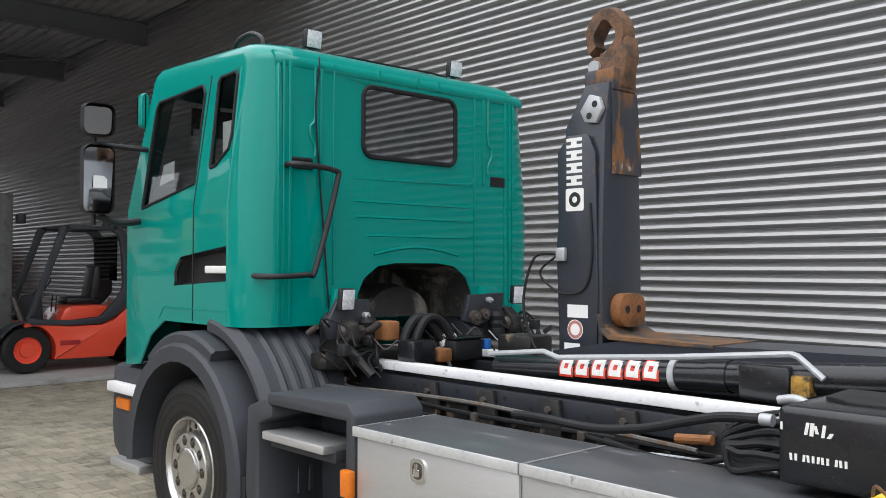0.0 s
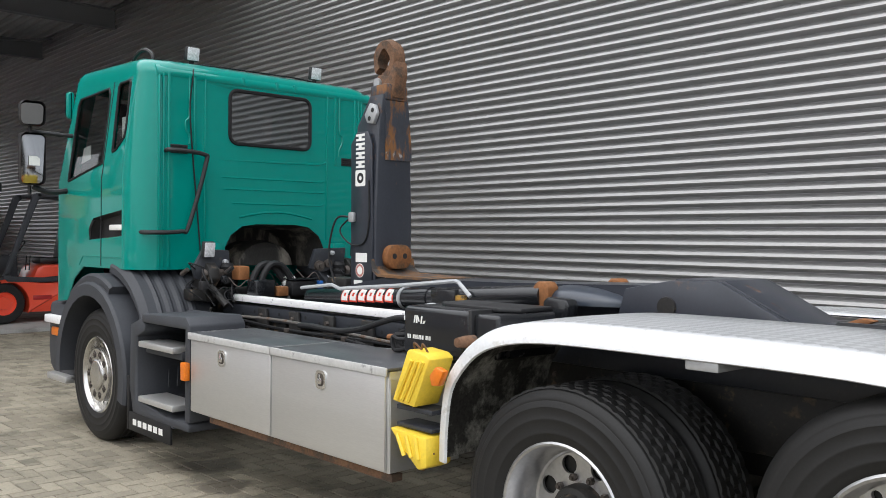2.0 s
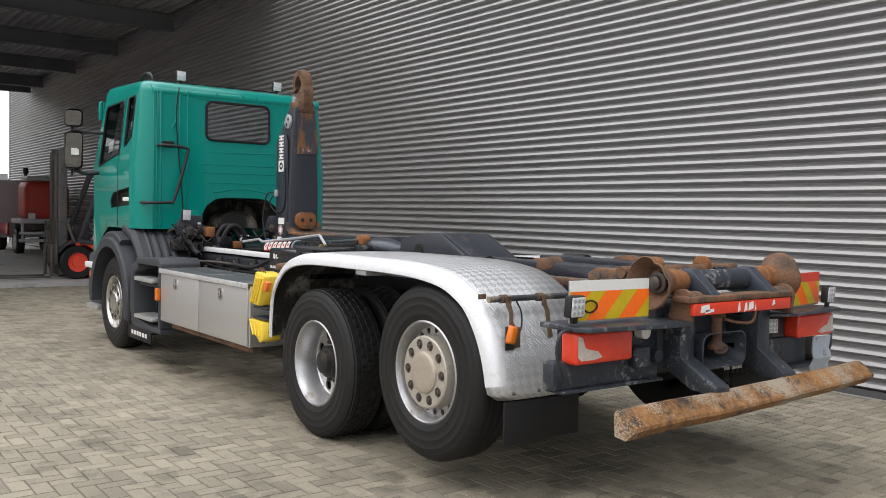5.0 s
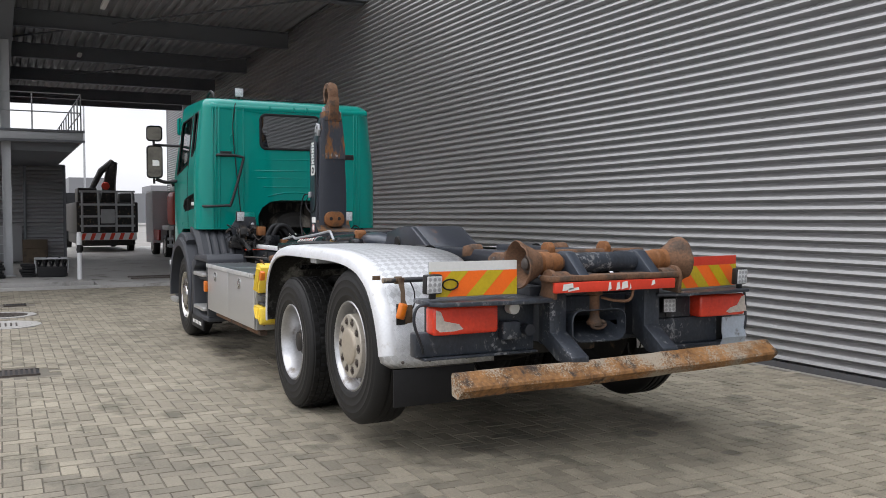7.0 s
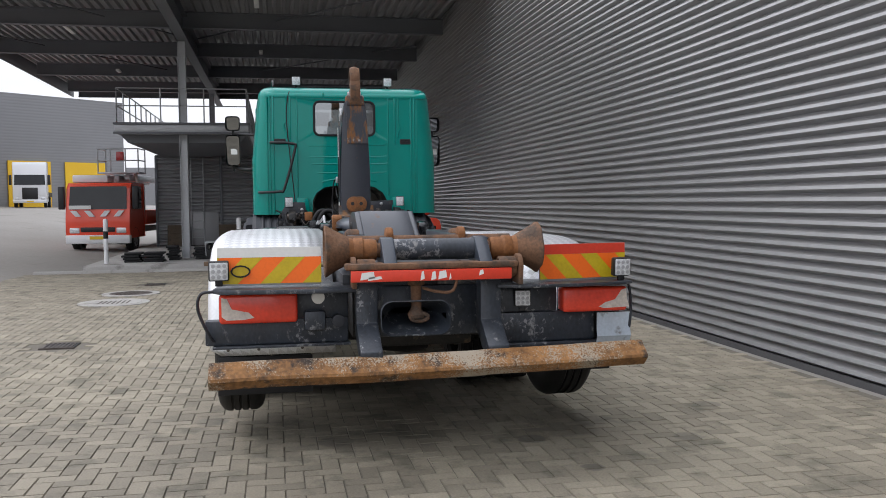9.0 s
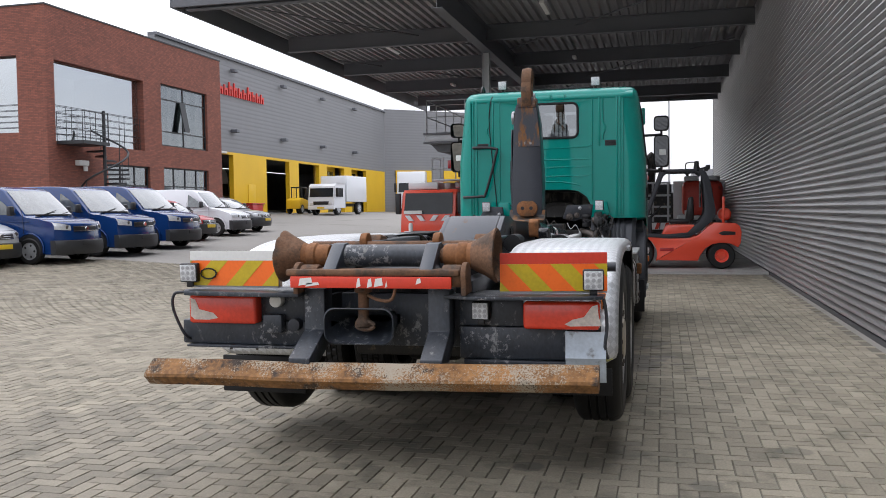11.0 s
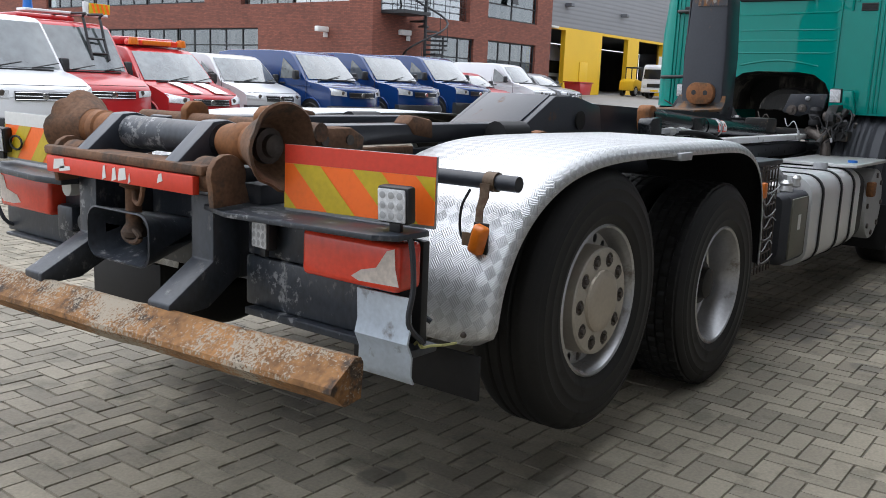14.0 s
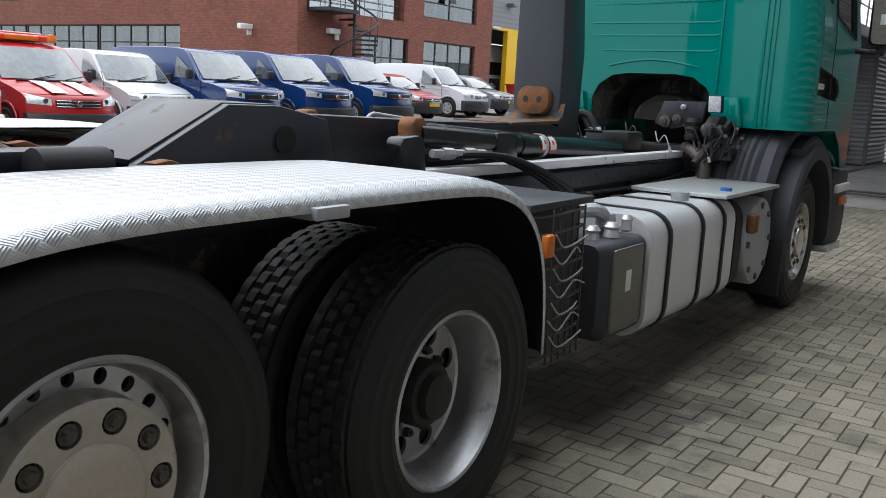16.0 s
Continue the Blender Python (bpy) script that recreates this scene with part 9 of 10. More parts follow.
def cab_lorry(name, label, at, turn, W, H, L, paint, body, body_h, chev=False, glass_z=(0.58, 0.86)):
    """A cab-over lorry, nose at x=0 looking to -x."""
    v = thing(name, label, "lorry", (at[0], at[1], rise(at[0], at[1])))
    v.rotation_euler = (0, 0, radians(turn))
    hw = W / 2
    bm = ring_loft(B(), [[(x, t * hw * k, z) for x, z in ((0.06, 0.45), (0.0, 0.7), (0.02, 0.50 * H), (0.18, 0.92 * H), (0.35, H), (1.65, H), (1.7, 0.45))] for t, k in ((-1, 0.97), (-1, 1.0), (-0.5, 1.01), (0.5, 1.01), (1, 1.0), (1, 0.97))])
    part("cab", bm, paint, v, angle=28)
    z0, z1 = glass_z[0] * H, glass_z[1] * H
    xa, xb = 0.02 + 0.16 * (z0 / H - 0.5) / 0.42, 0.02 + 0.16 * (z1 / H - 0.5) / 0.42
    bm = B()
    bm.faces.new([bm.verts.new(p) for p in ((xa - 0.025, -hw * 0.9, z0), (xa - 0.025, hw * 0.9, z0), (xb - 0.025, hw * 0.88, z1), (xb - 0.025, -hw * 0.88, z1))])
    bmesh.ops.recalc_face_normals(bm, faces=bm.faces[:])
    part("windscreen", bm, M_CABGLASS, v)
    for s in (-1, 1):
        bm = B()
        bm.faces.new([bm.verts.new((x, s * (hw + 0.012), z)) for x, z in ((0.35, z0), (1.3, z0), (1.3, z1), (0.45, z1))])
        part("side_window", bm, M_CABGLASS, v)
        part("headlamp", box(B(), -0.02, 0.1, s * (hw - 0.28) - 0.16, s * (hw - 0.28) + 0.16, 0.62, 0.80, 0.03), M_HEADLAMP, v)
        part("mirror", box(B(), 0.1, 0.22, s * (hw + 0.16) - 0.1, s * (hw + 0.16) + 0.1, z0, z1, 0.03), M_BLACK, v)
        for x in (0.75, L - 1.1):
            car_wheel(v, x, s * (hw - 0.03), 0.42, s)
        if chev:
            part("white_chevron", prism(B(), [(s * 0.08, 0.515 * H), (s * 0.26, 0.515 * H), (s * 0.42, 0.60 * H), (s * 0.24, 0.60 * H)], -0.03, 0.02, "yz"), M_STRIPE, v)
            part("white_chevron", prism(B(), [(s * 0.52, 0.515 * H), (s * 0.70, 0.515 * H), (s * 0.86, 0.60 * H), (s * 0.68, 0.60 * H)], -0.03, 0.02, "yz"), M_STRIPE, v)
    part("bumper", box(B(), -0.06, 0.2, -hw, hw, 0.28 if chev else 0.36, 0.56 if chev else 0.60, 0.04), M_STRIPE if chev else M_CARWHITE, v)
    part("grille", box(B(), -0.022, 0.05, -0.55, 0.55, 0.66, 0.36 * H if chev else 0.44 * H, 0.02), M_BLACK, v)
    part("chassis", box(B(), 0.3, L, -0.4, 0.4, 0.55, 0.75), M_GRIME, v)
    part("load_body", box(B(), 1.85, L, -hw * 1.02, hw * 1.02, 0.85, body_h, 0.03), body, v)
    part("number_plate", box(B(), -0.075, -0.06, -0.25, 0.25, 0.42, 0.52), M_PLATENR, v)
    return v


red = cab_lorry("fire_truck", "red utility lorry with white chevrons and folded lift", (-23.8, -6.52), 180, 2.05, 2.25, 6.2, M_FORKRED, M_FORKRED, 1.35, True, (0.62, 0.95))
part("roof_board", box(B(), 0.5, 1.2, -0.2, 0.95, 2.27, 2.52, 0.04), M_STRIPE, red, "white roof light board")
part("dash_paper", box(B(), -0.02, 0.0, 0.2, 0.9, 1.40, 1.52), M_LABEL, red)
part("cab_back_panel", box(B(), 1.72, 1.84, -1.0, 1.0, 0.9, 2.1, 0.02), M_GALV, red)
part("lift_turret", tube(B(), [(4.4, 0, 1.3), (4.4, 0, 2.3)], 0.28, 16), M_GALV, red)
part("lift_boom", box(B(), 1.9, 5.6, -0.14, 0.14, 2.30, 2.55, 0.04), M_GALV, red)
part("lift_boom", box(B(), 2.1, 5.2, -0.45, -0.22, 2.35, 2.58, 0.04), M_GALV, red)
bk = new("lift_basket")
bk.parent = red
part("basket_floor", box(B(), 1.75, 2.6, -0.85, 0.55, 2.60, 2.66, 0.01), M_GALV, bk)
for x, y in ((1.77, -0.83), (1.77, -0.4), (1.77, 0.1), (1.77, 0.53), (2.58, -0.83), (2.58, 0.53)):
    part("basket_post", tube(B(), [(x, y, 2.66), (x, y, 3.45)], 0.022, 6), M_GALV, bk)
for z in (3.05, 3.45):
    part("basket_rail", tube(B(), [(2.58, -0.83, z), (1.77, -0.83, z), (1.77, 0.53, z), (2.58, 0.53, z)], 0.022, 6), M_GALV, bk)
part("control_box", box(B(), 1.72, 1.86, -0.35, -0.1, 3.05, 3.35, 0.02), M_CARRED, bk)
part("pump_pipe", tube(B(), smooth_line([(2.2, -0.6, 2.6), (2.1, -0.7, 2.3), (2.3, -0.8, 1.6), (2.3, -0.8, 1.3)], 4), 0.06, 8), M_PATCH, red)
red.rotation_euler = (0, 0, radians(172))
cab_lorry("box_lorry", "white box lorry parked by the workshop doors", (-46.4, -19.6), 175, 1.85, 2.0, 5.0, M_CARWHITE, M_CARWHITE, 2.55)
cab_lorry("tractor_lorry", "white tractor lorry facing the yard", (-66.0, -19.3), 190, 2.4, 3.5, 6.0, M_CARWHITE, M_GRIME, 1.2, glass_z=(0.5, 0.72))
tl2 = cab_lorry("tractor_lorry", "white tractor lorry inside the open workshop door", (-42.7, -24.5), -90, 2.0, 3.3, 6.0, M_CARWHITE, M_GRIME, 1.2, glass_z=(0.5, 0.72))
tl2.location.z = 0.952
fl2 = cab_lorry("flatbed_lorry", "dark lorry with folded crane and pale rear rails", (-42.5, 0.7), 0, 2.4, 2.7, 8.6, M_PLASTIC, M_GRIME, 2.15)
for y in (-1.0, -0.35, 0.35, 1.0):
    part("rear_post", tube(B(), [(8.6, y, 0.9), (8.6, y, 2.6)], 0.05, 6), M_GALV, fl2)
for z in (1.1, 1.5, 2.0, 2.55):
    part("rear_rail", box(B(), 8.55, 8.66, -1.1, 1.1, z, z + 0.09), M_GALV, fl2)
part("rear_bumper", box(B(), 8.62, 8.72, -1.15, 1.15, 0.55, 0.85), M_STRIPE, fl2)
for k in range(6):
    part("red_stripe", prism(B(), [(-1.1 + 0.38 * k, 0.56), (-0.95 + 0.38 * k, 0.56), (-0.85 + 0.38 * k, 0.84), (-1.0 + 0.38 * k, 0.84)], 8.722, 8.728, "yz"), M_REDPAINT, fl2)
part("crane_column", tube(B(), [(7.6, 0.1, 2.1), (7.6, 0.2, 3.0), (7.5, 0.35, 3.9)], [0.34, 0.26, 0.20], 10), M_GRIME, fl2)
part("crane_boom", tube(B(), [(7.5, 0.35, 3.9), (7.7, -0.15, 3.5), (7.8, -0.55, 2.7), (7.8, -0.5, 2.2)], [0.16, 0.14, 0.12, 0.12], 8), M_GRIME, fl2)
part("stop_lamp", lathe(B(), [(0.0, 0.06), (0.15, 0.05), (0.17, 0.0)], (7.95, 0.0, 2.85), "x", 18), M_REDPAINT, fl2, "round red lamp")
# dark boards added under the body to paint its shadow
for y in (-1.12, 1.06):
    part("under_shade_board", box(B(), 1.9, 8.5, y, y + 0.06, 0.35, 0.90, 0.01), M_GRIME, fl2)
part("under_frame", box(B(), 7.9, 8.5, -1.0, 1.0, 0.30, 0.84, 0.03), M_GRIME, fl2)
part("load_crate", box(B(), 7.0, 8.4, -1.15, -0.4, 2.16, 2.75, 0.04), M_GRIME, fl2)
part("load_crate", box(B(), 6.4, 8.2, 0.55, 1.15, 2.16, 2.55, 0.04), M_PLASTIC, fl2)
part("pale_case", box(B(), 8.662, 8.72, -0.28, 0.28, 1.25, 1.85, 0.03), M_GALV, fl2)
M_DULLRED = material("dull_red_paint", (0.52, 0.048, 0.030), 0.5, vary=0.2, scale=2, bump=0.05, stain=(0.20, 0.05, 0.04), stain_at=0.68)
rt = thing("tank_lorry", "white lorry with an upright rounded red tank beside the hall wall", "lorry", (-27.3, 2.85, 0.022))
tank = []
for z, e in ((1.20, 0.10), (1.26, 0.03), (1.40, 0.0), (2.20, 0.0), (2.36, 0.05), (2.42, 0.14)):
    tank.append([(x, y, z) for x, y in rounded(-0.75 + e, 0.62 - e, -0.70 + e, 0.70 - e, 0.26, 4)])
part("tank", ring_loft(B(), tank), M_DULLRED, rt, "dull red rounded tank", angle=60)
part("tank_lid", prism(B(), rounded(-0.62, 0.55, -0.62, 0.62, 0.2, 4), 2.425, 2.60, "xy", 0.03), M_GALV, rt, "grey lid on the tank")
part("frame", box(B(), -3.6, 0.6, -0.45, 0.45, 0.80, 1.02, 0.02), M_GRIME, rt)
part("tank_bed", box(B(), -0.85, 0.66, -0.85, 0.85, 1.03, 1.19, 0.02), M_GALV, rt)
for z in (0.42, 0.66):
    part("rear_bar", box(B(), 0.60, 0.68, -0.90, 0.90, z, z + 0.11, 0.02), M_GALV, rt)
for y in (-0.78, 0.0, 0.78):
    part("bar_post", box(B(), 0.55, 0.60, y - 0.04, y + 0.04, 0.40, 1.03, 0.008), M_GALV, rt)
part("rear_sign", box(B(), 0.63, 0.65, -0.62, -0.40, 1.16, 1.38, 0.01), M_LABEL, rt)
part("cab", ring_loft(B(), [[(x, k * y, z) for x, z in ((-3.9, 0.5), (-3.95, 1.2), (-3.75, 2.35), (-3.5, 2.5), (-2.2, 2.5), (-2.15, 0.5))] for y, k in ((-1.0, 0.97), (-0.95, 1.0), (0.95, 1.0), (1.0, 0.97))]), M_CARWHITE, rt, "white lorry cab")
part("side_stripe", box(B(), -2.1, -0.9, -0.96, -0.88, 0.62, 1.02, 0.02), M_CARRED, rt)
part("beacon", lathe(B(), [(0.0, 2.88), (0.08, 2.87), (0.09, 2.70), (0.05, 2.68), (0.05, 2.60), (0.0, 2.60)], (-0.3, -0.5, 0), "z", 12), M_BLACK, rt)
for sx in (-3.1, -0.25):
    for s in (-1, 1):
        car_wheel(rt, sx, s * 0.86, 0.42, s)


# ---- forklift ----
def forklift():
    f = thing("forklift", "orange-red forklift with swept dark grey frame on the apron", "forklift", (-16.2, 0.91, 0.05))
    # local y runs from the front axle back to the counterweight, the mast stands at -y
    hw = 0.58
    arch_f = [(0.44 * math.cos(radians(a)), 0.34 + 0.44 * math.sin(radians(a))) for a in range(62, -19, -16)]
    side = [(-0.06, 0.83), (-0.04, 0.72), (0.12, 0.74)] + arch_f + [(0.42, 0.20), (1.38, 0.19), (1.43, 0.32), (1.55, 0.48), (1.70, 0.58), (1.90, 0.61), (2.12, 0.59), (2.28, 0.50),
            (2.34, 0.60), (2.36, 0.86), (2.32, 1.00), (2.24, 1.07), (1.74, 1.09), (1.56, 0.96), (1.39, 0.80), (1.17, 0.73), (0.68, 0.72)]
    part("chassis", prism(B(), side, -hw, hw, "yz", 0.02), M_FORKRED, f, "orange-red body and counterweight")
    part("seat_cover", prism(B(), [(0.50, 0.72), (0.62, 1.0), (0.72, 1.05), (1.28, 1.05), (1.36, 1.0), (1.30, 0.72)], -0.44, 0.44, "yz", 0.05), M_FORKRED, f, "red engine cover under the seat")
    part("floor_plate", box(B(), -0.5, 0.5, -0.05, 0.6, 0.735, 0.76, 0.006), M_DKGREY, f)
    band = [(-0.02, 0.86), (0.06, 0.76), (0.68, 0.735), (1.17, 0.745), (1.42, 0.88), (1.66, 1.09), (1.77, 1.22), (1.78, 1.38), (1.66, 2.05), (1.56, 2.28), (1.46, 2.35), (1.34, 2.35), (1.34, 2.28), (1.43, 2.22), (1.49, 2.02),
            (1.53, 1.42), (1.50, 1.28), (1.38, 1.10), (1.14, 0.86), (0.68, 0.82), (0.14, 0.85), (0.04, 0.93)]
    for s in (-1, 1):
        a, b = sorted((s * 0.50, s * 0.60))
        part("guard_frame", prism(B(), band, a, b, "yz", 0.012), M_DKGREY, f, "swept dark grey frame of the driver's guard")
        part("front_post", prism(B(), [(0.0, 0.86), (0.08, 0.86), (0.58, 2.22), (0.66, 2.30), (0.62, 2.36), (0.50, 2.33)], a, b, "yz", 0.012), M_DKGREY, f)
        part("top_rail", box(B(), a, b, 0.56, 1.42, 2.29, 2.36, 0.015), M_DKGREY, f)
        part("lever", tube(B(), [(s * 0.1 + 0.25, 0.5, 0.95), (s * 0.1 + 0.25, 0.52, 1.22)], 0.012, 6), M_BLACK, f)
        # raised plates coloured darker to paint the shade of two recesses
        dk = box(B(), min(s * 0.581, s * 0.588), max(s * 0.581, s * 0.588), 0.50, 0.82, 0.42, 0.50, 0.003)
        part("step_shade_plate", dk, M_CARRED, f)
        part("slot_shade_plate", prism(B(), [(1.84, 0.84), (1.95, 0.89), (2.22, 0.87), (2.22, 0.80), (1.92, 0.79)], min(s * 0.581, s * 0.59), max(s * 0.581, s * 0.59), "yz", 0.004), M_BLACK, f, "black plate painting the shaded slot in the counterweight")
        part("fender", ring_loft(B(), [[(s * x, r * math.cos(radians(q)), 0.37 + r * math.sin(radians(q))) for x, r in ((0.36, 0.43), (0.36, 0.46), (0.62, 0.46), (0.62, 0.43))] for q in range(70, 151, 10)]), M_DKGREY, f)
        part("mast_rail", box(B(), s * 0.30 - 0.05, s * 0.30 + 0.05, -0.34, -0.16, 0.08, 2.84, 0.012), M_MAST, f, "grimy grey steel mast rail")
        part("inner_rail", box(B(), s * 0.20 - 0.035, s * 0.20 + 0.035, -0.39, -0.24, 0.12, 2.74, 0.01), M_NUT, f)
        part("lift_cylinder", tube(B(), [(s * 0.12, -0.17, 0.2), (s * 0.12, -0.17, 2.4)], 0.035, 8), M_GALV, f)
        part("tilt_cylinder", tube(B(), [(s * 0.42, -0.02, 0.78), (s * 0.36, -0.15, 1.2)], 0.045, 8), M_NUT, f)
        fk = box(B(), s * 0.30 - 0.06, s * 0.30 + 0.06, -0.49, -0.445, 0.06, 0.75, 0.006)
        box(fk, s * 0.30 - 0.06, s * 0.30 + 0.06, -1.55, -0.491, 0.03, 0.065, 0.006)
        part("fork", fk, M_NUT, f)
        for y, r, rr in ((0.0, 0.37, 0.21), (1.91, 0.31, 0.16)):
            w = new("wheel")
            w.parent = f
            part("tyre", lathe(B(), [(rr, -0.12), (0.90 * r, -0.125), (0.97 * r, -0.10), (r, -0.06), (r, 0.06), (0.97 * r, 0.10), (0.90 * r, 0.125), (rr, 0.12)], (s * 0.49, y, r), "x", 28, closed=True), M_TYRE, w)
            bm = lathe(B(), [(rr, 0.118 * s), (0.92 * rr, 0.07 * s), (0.55 * rr, 0.06 * s), (0.5 * rr, 0.10 * s), (0.0, 0.10 * s)], (s * 0.49, y, r), "x", 22)
            for k in range(6):
                t = 2 * math.pi * k / 6
                lathe(bm, [(0.0, 0.085 * s), (0.018, 0.08 * s), (0.018, 0.06 * s)], (s * 0.49, y + 0.72 * rr * math.cos(t), r + 0.72 * rr * math.sin(t)), "x", 6)
            part("rim", bm, M_FORKRED, w, "orange-red wheel rim")
    for k in range(8):
        part("guard_bar", box(B(), -0.5, 0.5, 0.62 + 0.105 * k, 0.645 + 0.105 * k, 2.31, 2.35, 0.004), M_DKGREY, f)
    part("rear_screen", box(B(), -0.5, 0.5, 1.44, 1.452, 1.45, 2.2), M_TINT, f)
    st = new("driver_seat")
    st.parent = f
    part("cushion", box(B(), -0.24, 0.24, 0.72, 1.20, 1.06, 1.18, 0.05), M_BLACK, st)
    part("backrest", prism(B(), [(1.10, 1.14), (1.18, 1.70), (1.29, 1.72), (1.30, 1.14)], -0.23, 0.23, "yz", 0.05), M_BLACK, st)
    part("console", prism(B(), [(0.06, 0.76), (0.16, 1.18), (0.30, 1.24), (0.32, 0.76)], -0.36, 0.36, "yz", 0.04), M_DKGREY, f)
    pts = [(0.17 * math.cos(t), 0.42 + 0.10 * math.sin(t), 1.36 + 0.13 * math.sin(t)) for t in [2 * math.pi * k / 16 for k in range(17)]]
    part("steering_wheel", tube(B(), pts, 0.014, 6), M_BLACK, f)
    part("steering_column", tube(B(), [(0, 0.25, 1.2), (0, 0.42, 1.36)], 0.025, 8), M_BLACK, f)
    for z in (0.2, 1.5, 2.75):
        part("mast_cross", box(B(), -0.30, 0.30, -0.22, -0.16, z - 0.06, z + 0.08, 0.01), M_MAST, f)
    part("carriage", box(B(), -0.52, 0.52, -0.44, -0.39, 0.32, 0.74, 0.01), M_NUT, f)
    for k in range(5):
        part("load_guard_bar", box(B(), -0.5 + 0.24 * k, -0.46 + 0.24 * k, -0.43, -0.40, 0.74, 1.25), M_NUT, f)
    part("lift_chain", box(B(), -0.04, 0.04, -0.30, -0.26, 0.4, 2.70), M_BLACK, f)
    gb = new("gas_bottle")
    gb.parent = f
    part("bottle", lathe(B(), [(0.0, -0.34), (0.10, -0.33), (0.15, -0.27), (0.15, 0.27), (0.10, 0.33), (0.0, 0.34)], (0, 2.0, 1.28), "x", 18), M_FORKRED, gb, "red gas bottle lying on the counterweight")
    for x in (-0.18, 0.18):
        part("bottle_strap", tube(B(), [(x - 0.02, 2.0, 1.28), (x + 0.02, 2.0, 1.28)], 0.156, 18), M_GALV, gb)
    part("bottle_post", box(B(), 0.36, 0.42, 1.93, 1.99, 1.08, 1.70, 0.01), M_FORKRED, f)
    for s in (-1, 1):
        part("lamp_stalk", tube(B(), [(s * 0.42, 1.40, 2.36), (s * 0.42, 1.58, 2.40)], 0.015, 6), M_BLACK, f)
        part("rear_lamp", box(B(), s * 0.42 - 0.06, s * 0.42 + 0.06, 1.56, 1.66, 2.34, 2.45, 0.02), M_BLACK, f)
        part("front_lamp", box(B(), s * 0.46 - 0.08, s * 0.46 + 0.08, -0.14, -0.02, 2.36, 2.52, 0.02), M_BLACK, f)
    part("beacon", lathe(B(), [(0.0, 2.56), (0.05, 2.55), (0.065, 2.42), (0.075, 2.40), (0.075, 2.36), (0.0, 2.36)], (0.25, 1.36, 0), "z", 14), M_BLACK, f)
    part("beacon_hoop", tube(B(), smooth_line([(0.25, 1.10, 2.36), (0.25, 1.12, 2.50), (0.25, 1.25, 2.53), (0.25, 1.34, 2.52)], 4), 0.012, 6), M_BLACK, f)
    return f


M_MAST = material("grimy_grey_steel", (0.10, 0.098, 0.095), 0.6, 0.2, vary=0.3, scale=6, bump=0.1, stain=(0.07, 0.055, 0.045), stain_at=0.6, stain_scale=5)
forklift()


BOARD_Y, BASKET_Y = (-4.08, -2.40), -2.28
MATS = ((-16.6, -4.36, 0.5, 0.42, 4), (-16.6, -3.87, 0.5, 0.48, 4), (-17.2, -3.44, 0.5, 0.28, 6), (-17.4, -2.78, 0.5, 0.34, 5))
M_OLDBOARD = material("weathered_board", (0.10, 0.075, 0.05), 0.85, vary=0.3, scale=3, bump=0.2, stain=(0.05, 0.04, 0.03), stain_at=0.58, stain_scale=4)


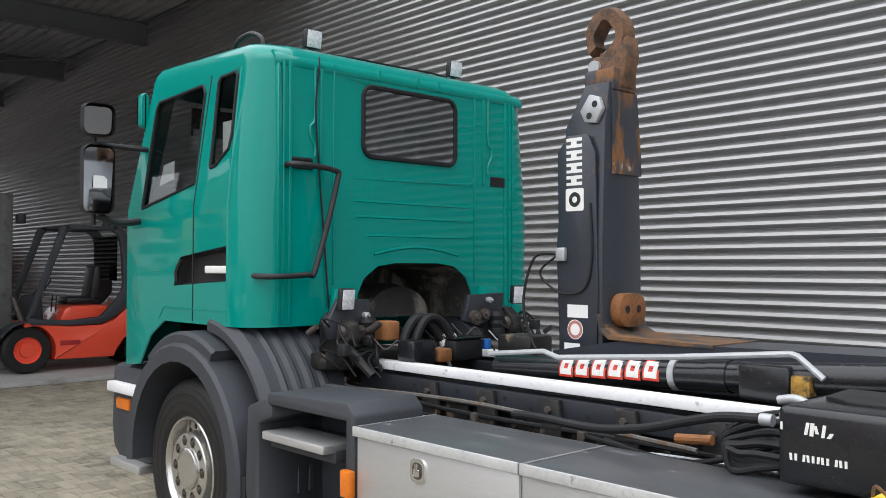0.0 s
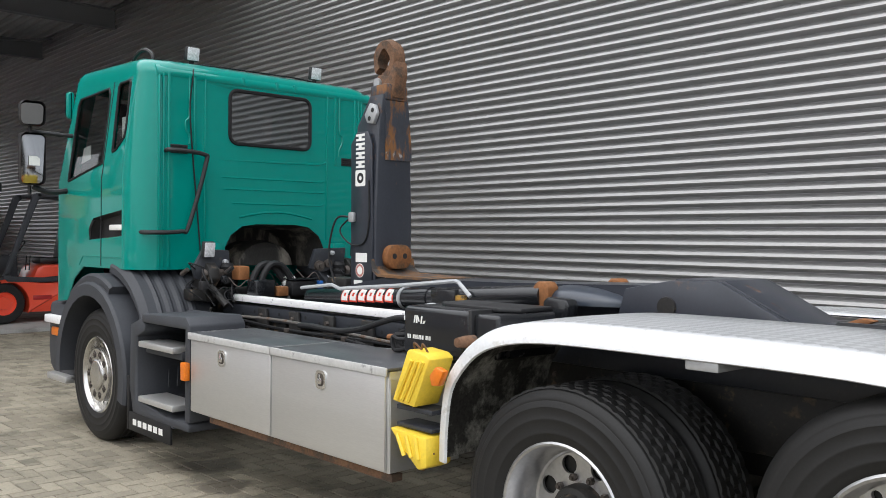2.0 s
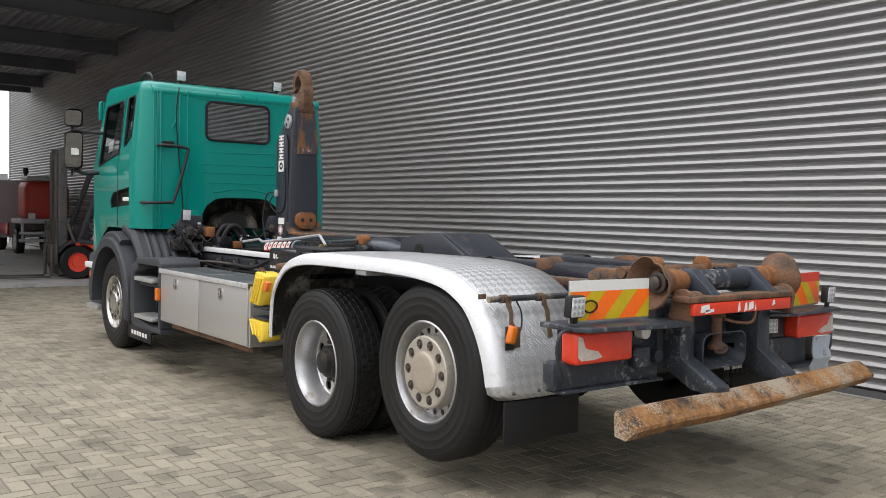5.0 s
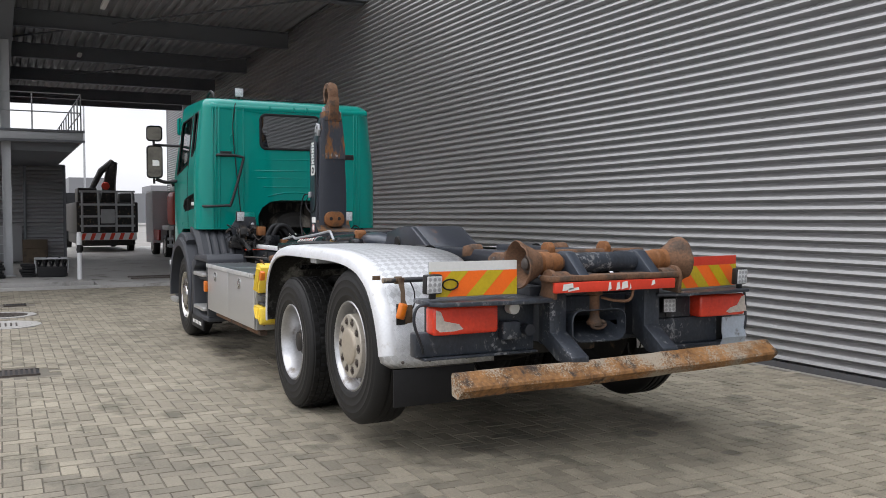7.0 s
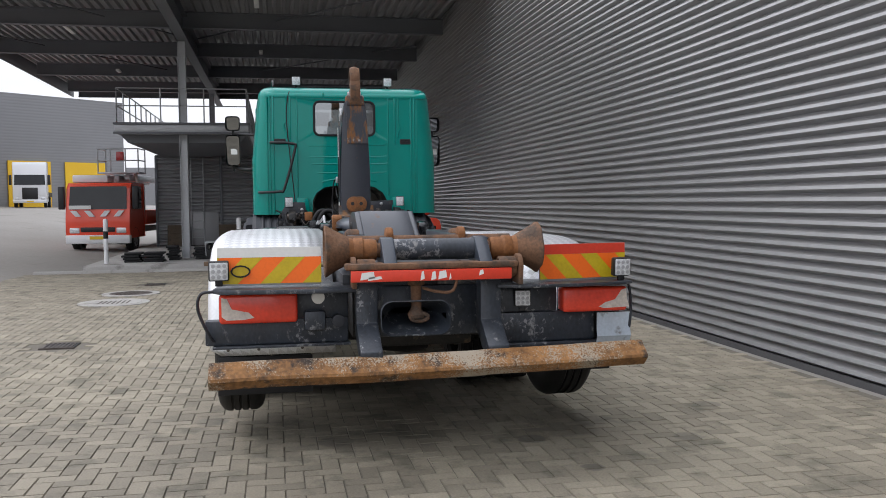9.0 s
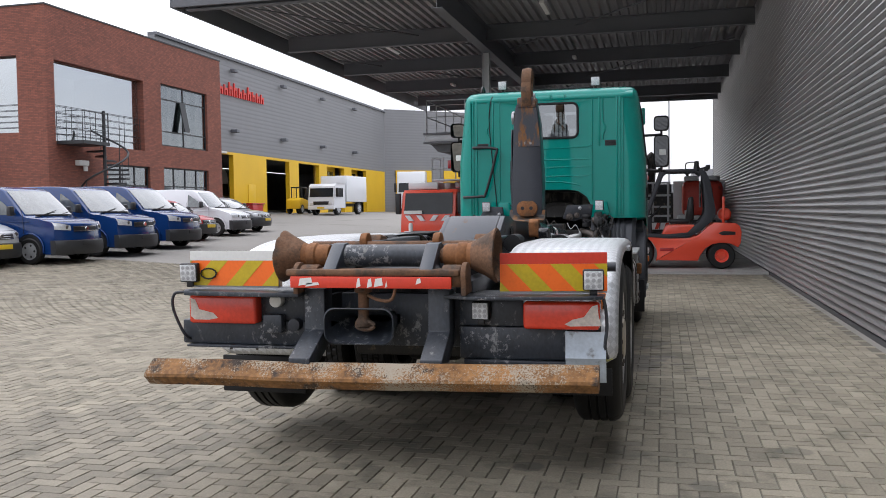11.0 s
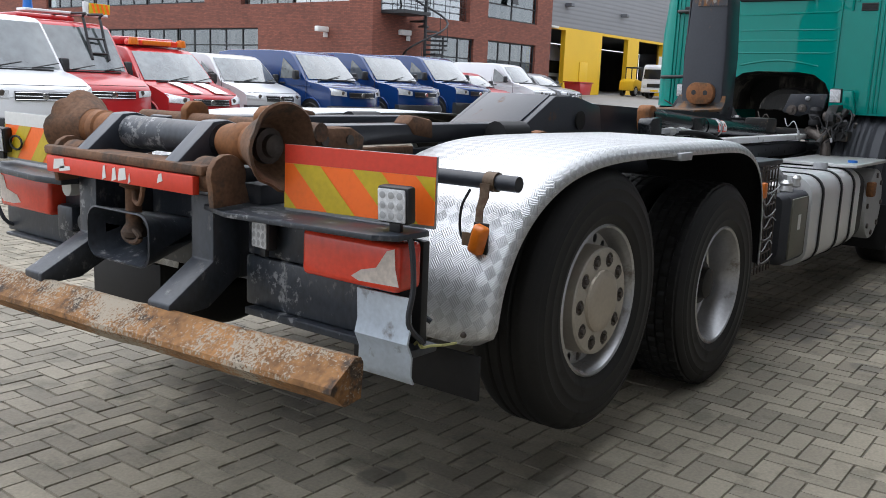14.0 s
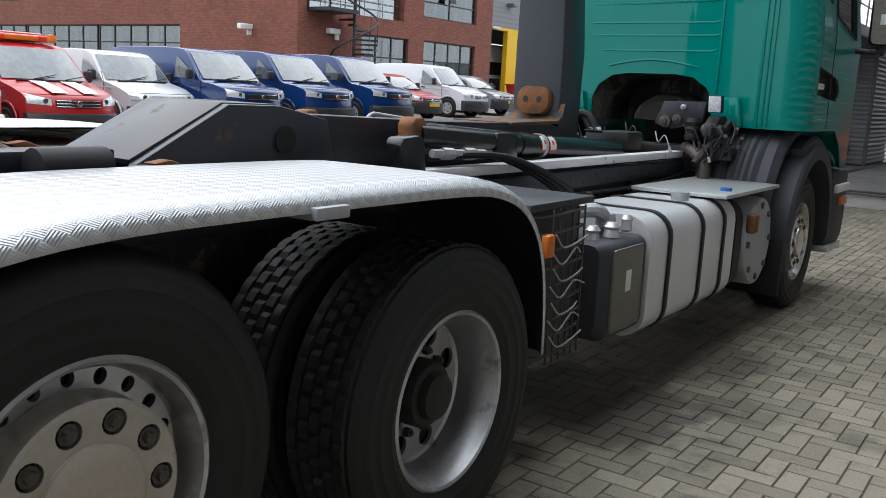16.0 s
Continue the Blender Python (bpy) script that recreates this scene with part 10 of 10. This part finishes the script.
def clutter():
    """Odds and ends under the kiosk."""
    for y in BOARD_Y:
        t = thing("leaning_board", "brown weathered board leaning against the kiosk wall", "board", (-24.62, y, 0.11))
        part("sheet", prism(B(), [(0.16, 0.0), (0.19, 0.0), (0.03, 0.72), (0.0, 0.72)], -0.36, 0.36, "xz", 0.004), M_OLDBOARD, t)
        part("batten", box(B(), 0.06, 0.10, -0.30, 0.30, 0.42, 0.48, 0.006), M_OLDBOARD, t)
    for x, y, lx, ly, n in MATS:
        t = thing("mat_stack", "stack of flat black rubber mats by the kiosk post", "mat", (x, y, 0.11), "mat stacks at the kiosk")
        for k in range(n):
            d = 0.03 * ((k * 7) % 3 - 1)
            part("mat", box(B(), -lx / 2 + d, lx / 2 + d, -ly / 2 - d, ly / 2 - d, 0.062 * k, 0.062 * k + 0.055, 0.018), M_RUBBER, t)
    t = thing("wire_basket", "black wire basket filled with straps on the kiosk island", "basket", (-17.2, BASKET_Y, 0.11))
    rows = [[(x, y, z) for x, y in rounded(-0.26 - e, 0.26 + e, -0.34 - e, 0.34 + e, 0.08, 3)] for z, e in ((0.0, -0.04), (0.02, 0.0), (0.22, 0.03), (0.24, 0.03))]
    part("tub", ring_loft(B(), rows, True, (True, True)), M_BLACK, t)
    for k in range(5):
        y = -0.28 + 0.14 * k
        part("strap_loop", tube(B(), smooth_line([(-0.2, y, 0.2), (-0.1, y + 0.05, 0.38 + 0.05 * (k % 2)), (0.1, y - 0.04, 0.36), (0.2, y, 0.2)], 4), 0.03, 6), M_RUBBER, t)
    part("rim", tube(B(), [(0.3, -0.36, 0.44), (0.3, 0.36, 0.44), (-0.3, 0.36, 0.44), (-0.3, -0.36, 0.44), (0.3, -0.36, 0.44)], 0.016, 6), M_GALV, t)
    for x in (-0.3, 0.3):
        for y in (-0.36, 0.36):
            part("upright", tube(B(), [(x * 0.9, y * 0.95, 0.1), (x, y, 0.44)], 0.014, 6), M_GALV, t)
    lp = thing("lamp_post", "tall grey street lamp at the far end of the yard", "lamp post", (-60, 1.9, 0.4))
    part("pole", tube(B(), [(0, 0, 0), (0, 0, 9.5)], [0.09, 0.05], 8), M_GALV, lp)
    part("head", box(B(), -0.15, 0.7, -0.15, 0.15, 9.45, 9.6, 0.03), M_GALV, lp)
    yf = thing("yellow_loader", "small yellow loader by the workshop doors", "loader", (-48.4, -21.9, rise(-48.4, -21.9)))
    yf.scale = (0.8, 0.8, 0.8)
    part("chassis", prism(B(), [(-1.3, 0.4), (-1.3, 1.0), (-0.4, 1.1), (0.9, 1.3), (1.4, 1.1), (1.4, 0.4)], -0.6, 0.6, "xz", 0.06), M_HALLYEL, yf)
    part("guard", box(B(), -0.4, 0.7, -0.5, 0.5, 2.1, 2.2, 0.03), M_BLACK, yf)
    for sx in (-0.35, 0.65):
        for sy in (-0.45, 0.45):
            part("post", tube(B(), [(sx, sy, 1.1), (sx, sy, 2.1)], 0.04, 6), M_BLACK, yf)
    for sx in (-0.9, 0.9):
        for s in (-1, 1):
            car_wheel(yf, sx, s * 0.62, 0.38, s)
    rc = thing("skip_container", "red open skip by the yellow wall", "container", (-41.8, -22.2, rise(-41.8, -22.2)))
    part("bin", prism(B(), [(-0.55, 0.1), (-0.75, 0.75), (0.75, 0.75), (0.55, 0.1)], -0.5, 0.5, "xz", 0.03), M_CARRED, rc)
    part("rim", box(B(), -0.8, 0.8, -0.55, 0.55, 0.75, 0.82, 0.02), M_CARRED, rc)


clutter()
# low distant roofs past the end of the hall wall
bm = B()
random.seed(8)
for k in range(14):
    y = -30 + 6.0 * k
    box(bm, -150, -140, y, y + 5.2, 0.5, 4.5 + 3.0 * random.random())
single("backdrop", bm, M_HALL, "low grey distant roofs beyond the yard", "backdrop", "structure")


# ---- herringbone pavers ----
def pavers():
    rng = np.random.default_rng(4)
    a = 0.105
    i0, i1, j0, j1 = int(-14.6 / a), int(9.2 / a), int(-14.9 / a), int(3.66 / a)
    def corner(x0, x1, y0, y1, dz, tx, ty):
        g, b = 0.0026, 0.0030
        cx, cy = (x0 + x1) / 2, (y0 + y1) / 2
        base = rise(cx, cy)
        vs = []
        for inset, z in ((g, -0.009), (g + b, 0.0)):
            for x, y in ((x0 + inset, y0 + inset), (x1 - inset, y0 + inset), (x1 - inset, y1 - inset), (x0 + inset, y1 - inset)):
                vs.append((x, y, base + z + dz + (x - cx) * tx + (y - cy) * ty))
        return vs
    faces = ((4, 5, 6, 7), (0, 1, 5, 4), (1, 2, 6, 5), (2, 3, 7, 6), (3, 0, 4, 7))
    verts, quads = [], []
    near = []
    holes = ((-8.2, -3.38, 0.56), (-9.6, -3.34, 0.5), (-3.85, -3.2, 0.36), (-11.3, -3.15, 0.36))
    for i in range(i0, i1):
        for j in range(j0, j1):
            d = (i - j) % 4
            if d == 0:
                x0, x1, y0, y1 = i * a, (i + 2) * a, j * a, (j + 1) * a
            elif d == 3:
                x0, x1, y0, y1 = i * a, (i + 1) * a, j * a, (j + 2) * a
            else:
                continue
            if x0 < -14.58 or y1 > 3.76 or any(math.hypot((x0 + x1) / 2 - h[0], (y0 + y1) / 2 - h[1]) < h[2] for h in holes):
                continue
            dz, tx, ty = rng.normal(0, 0.0009), rng.normal(0, 0.006), rng.normal(0, 0.006)
            if -3.0 < x0 < 0.25 and 1.55 < y0 < 3.45 and len(near) < 300:
                near.append((x0, x1, y0, y1, dz, tx, ty))
                continue
            n = len(verts)
            verts += corner(x0, x1, y0, y1, dz, tx, ty)
            quads += [tuple(n + k for k in f) for f in faces]
    me = bpy.data.meshes.new("paver_field")
    me.from_pydata(verts, [], quads)
    me.materials.append(M_PAVER)
    field = new("paver_field", me)
    field.parent = pavement
    tagged(field, "grey concrete pavers in herringbone", kind="stuff")
    shared = []
    for horizontal in (True, False):
        w, h = (2 * a, a) if horizontal else (a, 2 * a)
        m2 = bpy.data.meshes.new("paver")
        m2.from_pydata(corner(-w / 2, w / 2, -h / 2, h / 2, 0, 0, 0), [], faces)
        m2.materials.append(M_PAVER)
        shared.append(m2)
    for x0, x1, y0, y1, dz, tx, ty in near:
        ob = new("paver", shared[0] if x1 - x0 > 0.15 else shared[1])
        ob.matrix_basis = pose((x0 + x1) / 2, (y0 + y1) / 2, dz, math.degrees(ty), math.degrees(-tx), 0)
        ob.parent = pavement


pavers()
